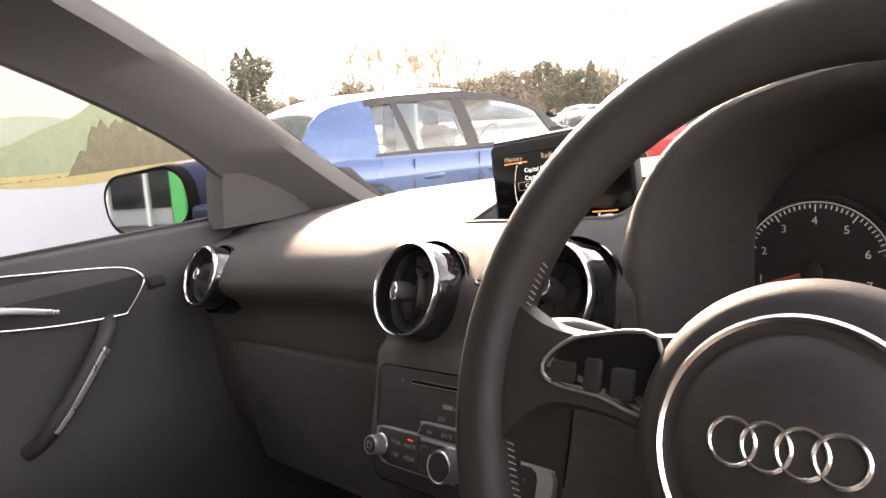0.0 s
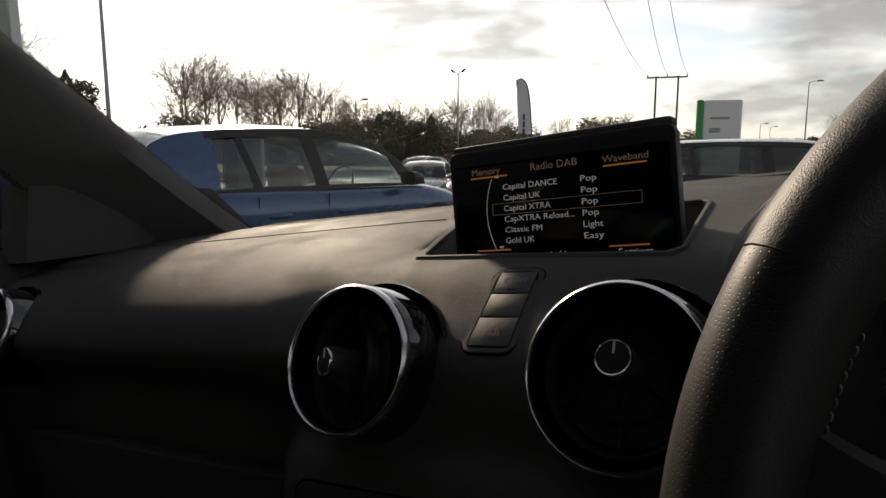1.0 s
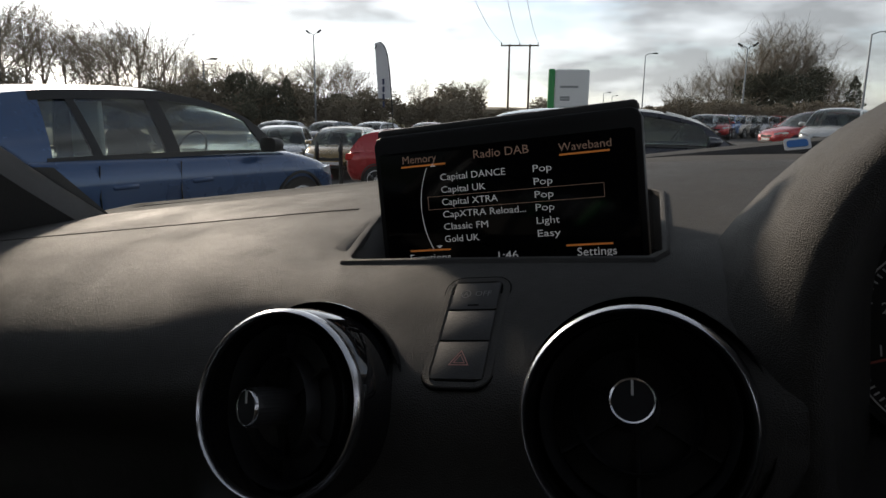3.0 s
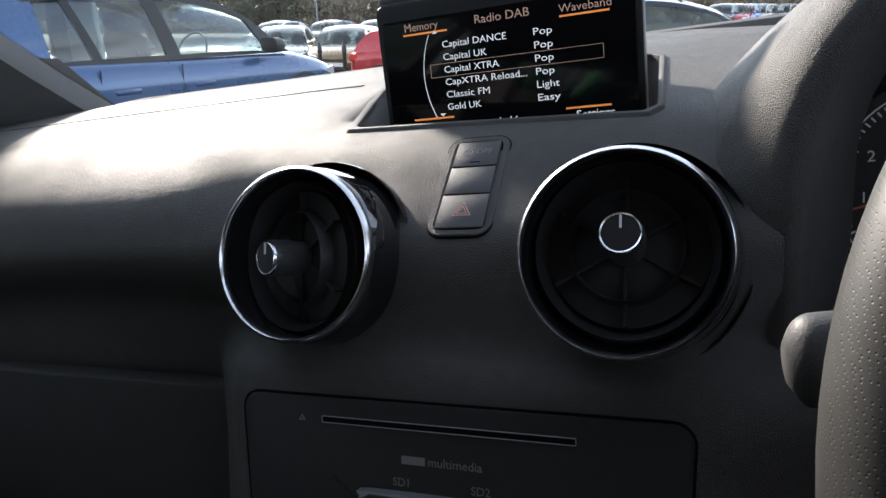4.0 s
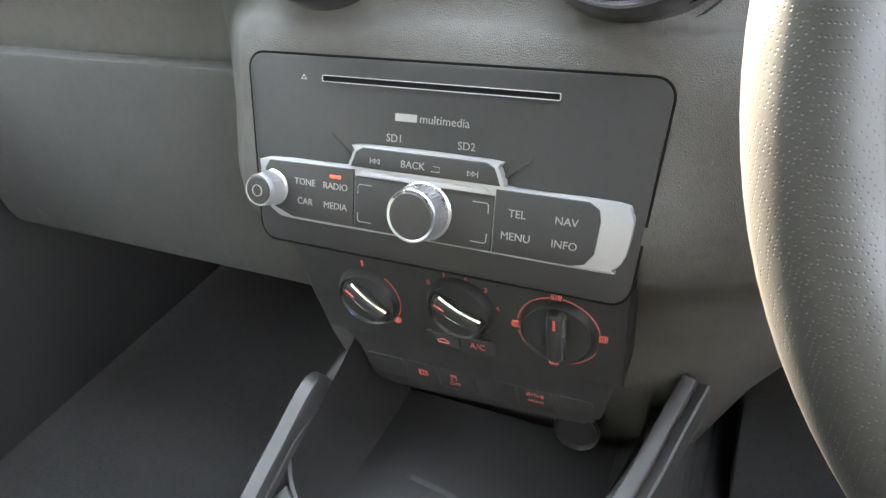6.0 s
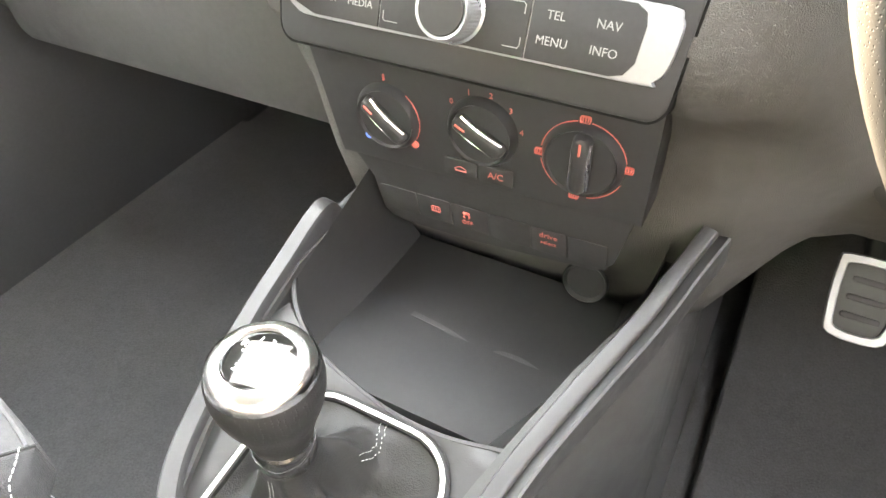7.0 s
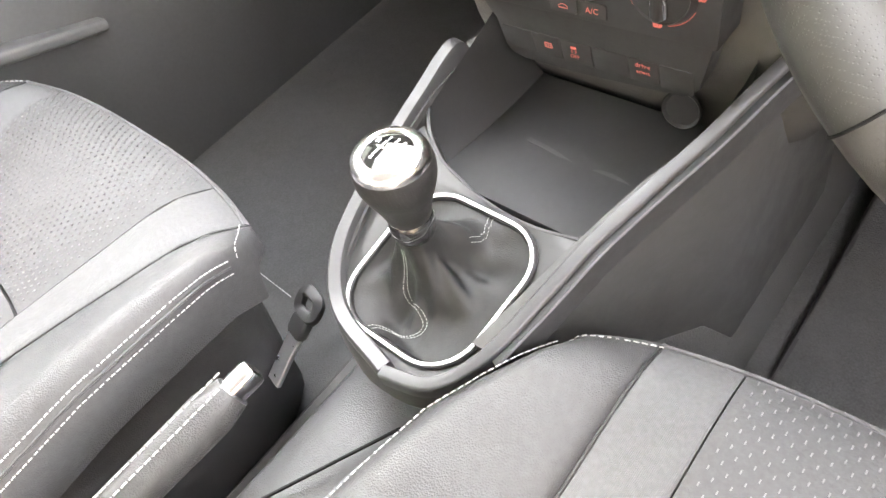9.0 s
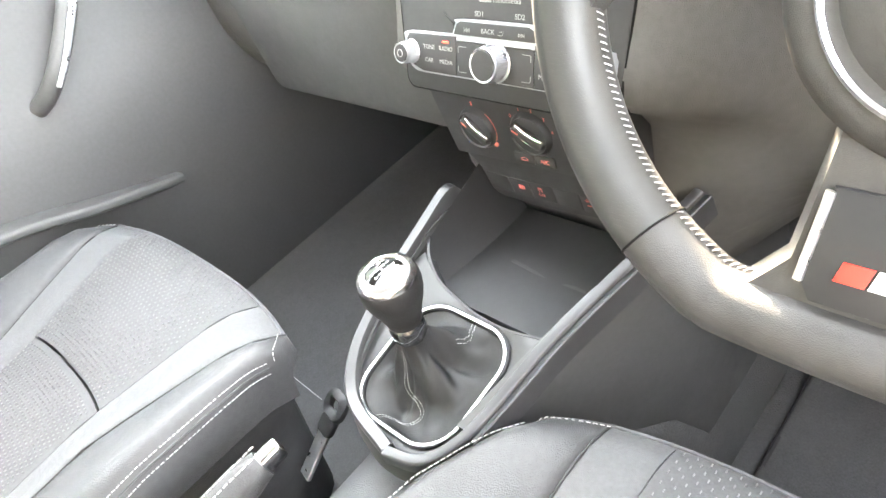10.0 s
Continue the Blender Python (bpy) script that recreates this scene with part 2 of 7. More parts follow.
def solo(name, bm, mat, base, label, category, group="", kind="", m=CAR, smooth=True, angle=40.0):
    ob = new(name, finish(bm, name, mat, base, smooth, angle))
    ob.matrix_world = m @ Matrix.Translation(base)
    BASES[ob] = Vector(base)
    return tagged(ob, label, category, group, kind)


def face_at(x, y, z, tilt=0.0, turn=0.0):
    """A plane that faces the driver: local x right, y up the face, z out of it. tilt: how far it leans back."""
    return pose(x, y, z, 90 - tilt, 0, turn)


def strip(bm, rings, closed=True, caps=True):
    made = [[bm.verts.new(p) for p in r] for r in rings]
    n = len(made[0])
    for a, b in zip(made, made[1:]):
        for i in range(n if closed else n - 1):
            j = (i + 1) % n
            bm.faces.new((a[i], a[j], b[j], b[i]))
    if caps and closed:
        bm.faces.new(made[0][::-1])
        bm.faces.new(made[-1])
    return made


def box(bm, x0, x1, y0, y1, z0, z1, b=0.0, m=None):
    m = m or Matrix.Identity(4)
    w, h = x1 - x0, y1 - y0
    b = min(b, w / 2.2, h / 2.2, (z1 - z0) / 2.2)
    if b <= 0:
        strip(bm, [[m @ Vector((x, y, z)) for x, y in ((x0, y0), (x1, y0), (x1, y1), (x0, y1))] for z in (z0, z1)])
        return bm
    rings = []
    for z, i in ((z0, b), (z0 + b, 0), (z1 - b, 0), (z1, b)):
        q = [(x0 + b, y0 + i), (x1 - b, y0 + i), (x1 - i, y0 + b), (x1 - i, y1 - b), (x1 - b, y1 - i), (x0 + b, y1 - i), (x0 + i, y1 - b), (x0 + i, y0 + b)]
        rings.append([m @ Vector((x, y, z)) for x, y in q])
    strip(bm, rings)
    return bm


def rrect(w, h, r, n=5, cx=0.0, cy=0.0):
    pts = []
    for k, (sx, sy) in enumerate(((1, 1), (-1, 1), (-1, -1), (1, -1))):
        for i in range(n + 1):
            a = (k + i / n) * math.pi / 2
            pts.append((cx + sx * (w / 2 - r) + r * math.cos(a), cy + sy * (h / 2 - r) + r * math.sin(a)))
    return pts


def offset(pts, d):
    out = []
    n = len(pts)
    area = sum(pts[i][0] * pts[(i + 1) % n][1] - pts[(i + 1) % n][0] * pts[i][1] for i in range(n))
    s = 1 if area > 0 else -1
    for i in range(n):
        p, q, r = Vector(pts[i - 1]), Vector(pts[i]), Vector(pts[(i + 1) % n])
        e1, e2 = (q - p), (r - q)
        if e1.length < 1e-9 or e2.length < 1e-9:
            out.append(tuple(q))
            continue
        n1, n2 = Vector((e1.y, -e1.x)).normalized(), Vector((e2.y, -e2.x)).normalized()
        k = n1 + n2
        k = k / max(k.length_squared / 2, 0.35)
        out.append(tuple(q + k * d * s))
    return out


def prism(bm, pts, z0, z1, m, b=0.0):
    levels = [(z0, 0.0), (z1, 0.0)] if b <= 0 else [(z0, 0.0), (z1 - b, 0.0), (z1 - b * 0.3, -b * 0.3), (z1, -b)]
    strip(bm, [[m @ Vector((x, y, z)) for x, y in (offset(pts, d) if d else pts)] for z, d in levels])
    return bm


def hoop(bm, outer, inner, z0, z1, m, b=0.0):
    """A frame between two outlines of as many points."""
    rings = [[m @ Vector((x, y, z0)) for x, y in outer], [m @ Vector((x, y, z1 - b)) for x, y in outer]]
    if b:
        rings.append([m @ Vector((x, y, z1)) for x, y in offset(outer, -b)])
        rings.append([m @ Vector((x, y, z1)) for x, y in offset(inner, b)])
    else:
        rings.append([m @ Vector((x, y, z1)) for x, y in inner])
    rings += [[m @ Vector((x, y, z1 - b)) for x, y in inner], [m @ Vector((x, y, z0)) for x, y in inner]]
    rings.append(rings[0])
    made = [[bm.verts.new(p) for p in r] for r in rings[:-1]]
    made.append(made[0])
    n = len(outer)
    for a, c in zip(made, made[1:]):
        for i in range(n):
            j = (i + 1) % n
            bm.faces.new((a[i], a[j], c[j], c[i]))
    return bm


def lathe(bm, prof, m, seg=40, closed=False):
    rings = []
    for r, z in prof:
        rings.append([m @ Vector((max(r, 1e-5) * math.cos(2 * math.pi * i / seg), max(r, 1e-5) * math.sin(2 * math.pi * i / seg), z)) for i in range(seg)])
    if closed:
        made = [[bm.verts.new(p) for p in r] for r in rings]
        made.append(made[0])
        for a, c in zip(made, made[1:]):
            for i in range(seg):
                j = (i + 1) % seg
                bm.faces.new((a[i], a[j], c[j], c[i]))
    else:
        strip(bm, rings)
    return bm


def smooth_path(pts, n=8, closed=False):
    pts = [Vector(p) for p in pts]
    out = []
    k = len(pts)
    for i in range(k if closed else k - 1):
        p0 = pts[i - 1] if (i > 0 or closed) else pts[0] * 2 - pts[1]
        p1, p2 = pts[i], pts[(i + 1) % k]
        p3 = pts[(i + 2) % k] if (i + 2 < k or closed) else p2 * 2 - p1
        for j in range(n):
            t = j / n
            out.append(0.5 * ((2 * p1) + (p2 - p0) * t + (2 * p0 - 5 * p1 + 4 * p2 - p3) * t * t + (3 * p1 - p0 - 3 * p2 + p3) * t ** 3))
    if not closed:
        out.append(pts[-1])
    return out


def circle2(r, n=10, sx=1.0, sy=1.0):
    return [(r * sx * math.cos(2 * math.pi * i / n), r * sy * math.sin(2 * math.pi * i / n)) for i in range(n)]


def sweep(bm, path, prof, closed=False, up=(0, 0, 1), scale=None):
    path = [Vector(p) for p in path]
    n = len(path)
    rings = []
    for i, p in enumerate(path):
        a = path[i - 1] if (i > 0 or closed) else path[0]
        b = path[(i + 1) % n] if (i + 1 < n or closed) else path[-1]
        d = (b - a).normalized()
        side = d.cross(Vector(up))
        if side.length < 1e-4:
            side = d.cross(Vector((1, 0, 0.01)))
        side.normalize()
        top = side.cross(d)
        s = scale(i / max(n - 1, 1)) if scale else 1.0
        rings.append([p + side * (x * s) + top * (y * s) for x, y in prof])
    if closed:
        made = [[bm.verts.new(q) for q in r] for r in rings]
        made.append(made[0])
        k = len(prof)
        for a, c in zip(made, made[1:]):
            for i in range(k):
                j = (i + 1) % k
                bm.faces.new((a[i], a[j], c[j], c[i]))
    else:
        strip(bm, rings)
    return bm


def tube(bm, path, r, n=8, closed=False, scale=None):
    return sweep(bm, path, circle2(r, n), closed, scale=scale)


def stitches(bm, path, length=0.005, gap=0.002, r=0.0006, side=(0, 0, 0)):
    path = [Vector(p) + Vector(side) for p in path]
    run = 0.0
    for a, b in zip(path, path[1:]):
        d = b - a
        total = d.length
        if total < 1e-6:
            continue
        d /= total
        while run < total:
            p = a + d * run
            q = a + d * min(run + length, total + length * 0.5)
            tube(bm, [p, (p + q) / 2 + Vector((0, 0, r * 0.6)), q], r, 5)
            run += length + gap
        run -= total
    return bm


def text_part(text, size, m, mat, parent, name="lettering", align="CENTER", depth=0.0001, label="", width=None):
    cu = bpy.data.curves.new(name, "FONT")
    cu.body, cu.size, cu.align_x, cu.align_y, cu.extrude, cu.resolution_u = text, size, align, "CENTER", depth, 3
    tmp = new("lettering_source", cu)
    bpy.context.view_layer.update()
    me = bpy.data.meshes.new_from_object(tmp.evaluated_get(bpy.context.evaluated_depsgraph_get()))
    bpy.data.objects.remove(tmp)
    bpy.data.curves.remove(cu)
    sx = 1.0
    if width:
        xs = [v.co.x for v in me.vertices]
        sx = width / max(max(xs) - min(xs), 1e-6)
    me.transform(Matrix.Translation(-BASES[parent]) @ m @ Matrix.Diagonal((sx, 1, 1, 1)))
    me.materials.clear()
    me.materials.append(mat)
    me.name = name
    ob = new(name, me)
    ob.parent = parent
    BASES[ob] = BASES[parent]
    return tagged(ob, label)


def at(m, x, y, z=0.0):
    return m @ Matrix.Translation((x, y, z))


# ---- car shell ----
def shell():
    # floor pan, headlining, side and rear walls that close the cabin
    bm = bmesh.new()
    box(bm, -0.72, 0.72, -1.6, 0.62, 0.20, 0.25, 0.01)
    solo("floor", bm, M_CARPET, (0, 0, 0.2), "black loop-pile carpet on the car floor", "floor", kind="structure")
    bm = bmesh.new()
    rings = []
    for i in range(13):
        x = -0.60 + 0.10 * i
        zc = 1.375 - 0.05 * (x / 0.6) ** 4
        y1 = -0.06 - 0.04 * (x / 0.6) ** 2
        rings.append([(x, y1, zc - 0.03), (x, -0.8, zc), (x, -1.6, zc - 0.08), (x, -1.6, zc - 0.05), (x, -0.8, zc + 0.03), (x, y1 - 0.01, zc + 0.0)])
    strip(bm, rings)
    solo("ceiling", bm, M_LINING, (0, -0.8, 1.4), "pale grey felt headlining of the car roof", "headlining", kind="structure")
    for s, nm in ((1, "wall_right"), (-1, "wall_left_rear")):
        bm = bmesh.new()
        y1 = 0.5 if s > 0 else -0.62
        box(bm, min(s * 0.70, s * 0.74), max(s * 0.70, s * 0.74), -1.6, y1, 0.25, 1.0, 0.01)
        solo(nm, bm, M_PLASTIC, (s * 0.72, -0.8, 0.25), "dark trimmed side panel of the car", "side panel", kind="structure")
        bm = bmesh.new()
        strip(bm, [[(s * 0.70, -0.62, 0.99), (s * 0.70, -0.78, 0.99), (s * 0.74, -0.78, 0.99), (s * 0.74, -0.62, 0.99)],
                   [(s * 0.58, -0.66, 1.37), (s * 0.58, -0.78, 1.37), (s * 0.62, -0.78, 1.37), (s * 0.62, -0.66, 1.37)]])
        solo("pillar_side", bm, M_PILLAR, (s * 0.7, -0.7, 1.0), "dark felt door pillar trim", "pillar", kind="structure")
    bm = bmesh.new()
    box(bm, -0.72, 0.72, -1.66, -1.6, 0.25, 1.0, 0.01)
    solo("wall_rear", bm, M_PLASTIC, (0, -1.63, 0.25), "dark rear wall of the cabin", "rear wall", kind="structure")
    # unseen panels added to keep sun from leaking in between door and bulkhead
    for s in (-1, 1):
        bm = bmesh.new()
        box(bm, min(s * 0.69, s * 0.76), max(s * 0.69, s * 0.76), 0.44, 0.64, 0.2, 0.955, 0.005)
        solo("light_leak_panel", bm, M_CARPET, (s * 0.72, 0.5, 0.2), "added dark panel that blocks light at the dashboard's end", "side panel", kind="structure")
    bm = bmesh.new()
    box(bm, -0.74, 0.74, 0.575, 0.64, 0.2, 0.955, 0.01)
    solo("bulkhead", bm, M_CARPET, (0, 0.6, 0.25), "carpeted bulkhead behind the dashboard", "bulkhead", kind="structure")
    # windscreen with its black printed edge
    ws = thing("windscreen", (0, 0.55, 0.95), "clear raked windscreen with black printed edge", "windscreen", kind="structure")
    rows_ = []
    for i in range(17):
        u = -1 + i / 8
        lo, hi = Vector((u * 0.66, 0.56 - 0.10 * u * u, 0.955 - 0.024 * min(1.0, max(0.0, (u * 0.66 - 0.04) / 0.30)) ** 1.2)), Vector((u * 0.555, -0.045 - 0.05 * u * u, 1.335))
        rows_.append([lo.lerp(hi, k / 8) for k in range(9)])
    bm = bmesh.new()
    strip(bm, rows_, closed=False, caps=False)
    pane = part("pane", bm, M_GLASS, ws)
    pane.visible_shadow = False
    bm = bmesh.new()
    for i in range(16):
        a, b = rows_[i], rows_[i + 1]
        q = [a[0], b[0], b[0].lerp(b[8], 0.014), a[0].lerp(a[8], 0.014)]
        bm.faces.new([bm.verts.new(p + Vector((0, -0.003, -0.002))) for p in q])
    part("black_edge", bm, M_SATIN, ws, "black printed band along the glass")
    # A-pillars
    for s in (-1, 1):
        bm = bmesh.new()
        top_a, top_b, top_bow = Vector((-0.615, 0.438, 0.944)), Vector((-0.54, -0.025, 1.298)), Vector((-0.010, -0.012, 0.031))
        low_a, low_b, low_bow = Vector((-0.635, 0.132, 1.052)), Vector((-0.605, -0.123, 1.235)), Vector((0.021, 0.027, -0.011))
        rings = []
        for k in range(23):
            t = -0.12 + 1.42 * k / 22
            e = top_a.lerp(top_b, t) + top_bow * max(-0.4, 4 * t * (1 - t)) + Vector((0.066, 0.0, -0.006)) * (max(0.0, 0.30 - t) / 0.42) ** 2
            u = (t - 0.30) / 0.65
            q = low_a.lerp(low_b, u) + low_bow * max(-0.5, 4 * u * (1 - u))
            rings.append([(-s * p_[0], p_[1], p_[2]) for p_ in (e, e + Vector((0.018, -0.030, -0.022)), q + Vector((0.014, 0.024, 0.012)), q, q + Vector((-0.040, 0.012, 0.0)), e + Vector((-0.035, 0.012, 0.0)))])
        strip(bm, rings)
        solo("pillar_front", bm, M_PILLAR, (s * 0.6, 0.4, 0.95), "dark felt-covered windscreen pillar trim", "pillar", kind="structure", angle=60)
        bm = bmesh.new()
        line = smooth_path([r[0] for r in rings], 16)
        for q, q2 in zip(line, line[1:]):
            d_ = (q2 - q).normalized()
            n_ = Vector((-s * 0.35, 0.25, 0.75))
            w_ = (n_ - d_ * n_.dot(d_)).normalized()
            bm.faces.new([bm.verts.new(v) for v in (q - d_ * 0.0007, q + d_ * 0.0007, q + d_ * 0.0003 + w_ * 0.0026, q - d_ * 0.0003 + w_ * 0.0026)])
        part("frit_teeth", bm, M_SATIN, ws, "finely toothed black print along the glass edge", smooth=False)["kind"] = "stuff"


shell()


# ---- dashboard ----
def sink(x):
    """The scuttle falls away towards the driver's side."""
    return 0.024 * min(1.0, max(0.0, (x - 0.04) / 0.30)) ** 1.2


def dash_profile(x):
    """Points (y, z) from the windscreen down to the footwell at the car's width x."""
    side = min(1.0, max(0.0, (abs(x) - 0.10) / 0.10))
    mid = [(0.53, 0.950), (0.47, 0.962), (0.38, 0.966), (0.28, 0.963), (0.20, 0.954), (0.155, 0.9470), (0.128, 0.9435), (0.105, 0.9370), (0.082, 0.9240), (0.062, 0.9120),
           (0.047, 0.901), (0.038, 0.883), (0.031, 0.863), (0.023, 0.850), (0.0075, 0.840), (-0.0085, 0.80), (-0.0265, 0.744), (0.012, 0.700), (0.02, 0.60), (0.05, 0.52)]
    out = [(0.53, 0.950), (0.47, 0.962), (0.38, 0.966), (0.28, 0.964), (0.20, 0.959), (0.150, 0.954), (0.115, 0.947), (0.085, 0.936), (0.062, 0.922), (0.048, 0.906),
           (0.043, 0.893), (0.050, 0.878), (0.066, 0.862), (0.078, 0.845), (0.082, 0.82), (0.078, 0.78), (0.070, 0.72), (0.075, 0.66), (0.11, 0.60), (0.16, 0.565)]
    s = side * side * (3 - 2 * side)
    stack = min(1.0, max(0.0, (abs(x - 0.004) - 0.120) / 0.10))
    blend = [s] * 14 + [stack * stack * (3 - 2 * stack)] * 6
    if 0.165 < x < 0.48:
        out = [(max(a, 0.20), b) if 0.82 < b < 0.955 and a < 0.20 else (a, b) for a, b in out]
    bow = 0.05 * (x / 0.7) ** 2
    return [(a[0] + (b[0] - a[0]) * blend[k] - (0.0 if k > 4 else bow), a[1] + (b[1] - a[1]) * blend[k] - sink(x) * (1.0, 1.0, 0.85, 0.5, 0.2)[min(k, 4)] * (k < 5)) for k, (a, b) in enumerate(zip(mid, out))]


def dashboard():
    d = thing("dashboard", (0, 0.3, 0.9), "black soft-grained dashboard with rounded front edge", "dashboard")
    bm = bmesh.new()
    rings = []
    for i in range(57):
        x = -0.70 + 1.40 * i / 56
        pts = smooth_path([(y, z, 0) for y, z in dash_profile(x)], 3)
        ring = [(x, p.x, p.y) for p in pts]
        ring += [(x, 0.56, 0.50), (x, 0.56, 0.94)]
        rings.append(ring)
    strip(bm, rings)
    pad = part("top_pad", bm, M_PAD, d, "grained soft black foam pad", angle=70)
    # dark seal along the windscreen
    bm = bmesh.new()
    sweep(bm, [(-0.66 + 0.11 * i, 0.50 - 0.05 * ((-0.66 + 0.11 * i) / 0.7) ** 2, 0.9570 - sink(-0.66 + 0.11 * i)) for i in range(13)], [(-0.050, -0.004), (0.03, -0.004), (0.03, 0.002), (-0.050, 0.003)])
    part("defrost_strip", bm, M_PILLAR, d, "matt black strip at the foot of the glass")
    # trough that the display folds out of
    def dash_z(x, y):
        pts = [(q.x, q.y) for q in smooth_path([(yy, zz, 0) for yy, zz in dash_profile(x)], 3)]
        for (ya, za), (yb, zb) in zip(pts, pts[1:]):
            if yb <= y <= ya:
                return za + (zb - za) * (ya - y) / max(ya - yb, 1e-6)
        return 0.95
    def dense(pts):
        out = []
        for p, q in zip(pts, pts[1:] + pts[:1]):
            out += [tuple(Vector(p).lerp(Vector(q), k / 6)) for k in range(6)]
        return out
    # soft crease across the pad
    bm = bmesh.new()
    sweep(bm, [(x, 0.238 + 0.03 * k / 20, dash_z(x, 0.238 + 0.03 * k / 20)) for k, x in ((k, -0.62 + 0.47 * k / 20) for k in range(21))], [(-0.003, -0.002), (0.003, -0.002), (0.0012, 0.0007), (-0.0012, 0.0007)])
    part("crease", bm, M_PAD, d, "soft crease along the pad")
    outer = dense([(-0.101, 0.139), (0.093, 0.1215), (0.100, 0.131), (0.096, 0.250), (0.088, 0.262), (-0.112, 0.262), (-0.122, 0.250), (-0.104, 0.147)])
    inner = dense([(-0.093, 0.1435), (0.089, 0.1265), (0.096, 0.134), (0.092, 0.248), (0.086, 0.258), (-0.108, 0.258), (-0.117, 0.248), (-0.098, 0.150)])
    bm = bmesh.new()
    rim_rings = [[(x, y, dash_z(x, y) + h) for x, y in pts] for pts, h in ((offset(outer, 0.002), -0.003), (outer, 0.0005), (offset(outer, -0.0012), 0.0020), (offset(inner, 0.0010), 0.0020), (inner, 0.0014), (inner, -0.003))]
    strip(bm, rim_rings, caps=False)
    part("display_surround", bm, M_PAD, d, "raised grained frame round the display")
    bm = bmesh.new()
    strip(bm, [[(x, y, z) for x, y in inner] for z in (0.915, 0.985)])
    cutter = part("well_cutter", bm, M_PAD, d)
    hollow = pad.modifiers.new("hollow", "BOOLEAN")
    hollow.operation, hollow.solver, hollow.object = "DIFFERENCE", "EXACT", cutter
    bpy.context.view_layer.update()
    me = bpy.data.meshes.new_from_object(pad.evaluated_get(bpy.context.evaluated_depsgraph_get()))
    pad.modifiers.clear()
    pad.data = me
    bpy.data.objects.remove(cutter)
    bm = bmesh.new()
    strip(bm, [[(x * g, 0.195 + (y - 0.195) * g, z) for x, y in inner] for g, z in ((0.995, 0.9160), (0.995, 0.9185), (0.5, 0.9185))])
    part("display_well", bm, M_DARK, d, "black well under the display")
    # glovebox lid and knee panel
    bm = bmesh.new()
    prism(bm, rrect(0.42, 0.20, 0.02, 5), 0.0, 0.012, face_at(-0.36, 0.07, 0.70, -4), 0.004)
    part("glovebox_lid", bm, M_PLASTIC, d, "matt black glovebox lid")
    bm = bmesh.new()
    prism(bm, rrect(0.30, 0.16, 0.03, 5), 0.0, 0.012, face_at(0.36, 0.08, 0.72, -4), 0.004)
    part("knee_panel", bm, M_PLASTIC, d, "matt black panel under the steering column")
    # binnacle hood
    def arch(y, grow, low=0.0, flare=0.0):
        pts = []
        for k in range(25):
            a = math.pi * (1 - k / 24)
            c, s = math.cos(a), math.sin(a)
            pts.append((0.322 + (0.172 + grow) * math.copysign(abs(c) ** 0.75, c) + flare * math.copysign((1 - abs(s)) ** 1.5, c), y + 0.02 * s, 0.885 + low + (0.147 + grow) * abs(s) ** 0.72))
        return [(pts[0][0], pts[0][1], 0.79)] + pts + [(pts[-1][0], pts[-1][1], 0.79)]
    bm = bmesh.new()
    rings = [arch(0.045, 0.0), arch(0.050, 0.005, 0, 0.004), arch(0.060, 0.006, 0, 0.014), arch(0.080, 0.005, 0, 0.03), arch(0.14, -0.002, 0, 0.06), arch(0.24, -0.030, -0.01, 0.10), arch(0.34, -0.075, -0.03, 0.12)]
    inn = [arch(0.172, -0.046), arch(0.148, -0.044), arch(0.12, -0.034), arch(0.085, -0.022), arch(0.06, -0.013), arch(0.047, -0.006)]
    strip(bm, inn + rings, closed=False, caps=False)
    part("instrument_hood", bm, M_PAD, d, "arched soft black hood over the instruments", angle=60)
    bm = bmesh.new()
    a = arch(0.170, -0.018)
    vs = [bm.verts.new(p) for p in a]
    bm.faces.new(vs)
    r = bmesh.ops.extrude_face_region(bm, geom=bm.faces[:])
    bmesh.ops.translate(bm, verts=[v for v in r["geom"] if isinstance(v, bmesh.types.BMVert)], vec=(0, 0.01, 0))
    part("instrument_panel", bm, M_SATIN, d, "dark instrument panel behind the wheel", smooth=False)
    return d


dash = dashboard()


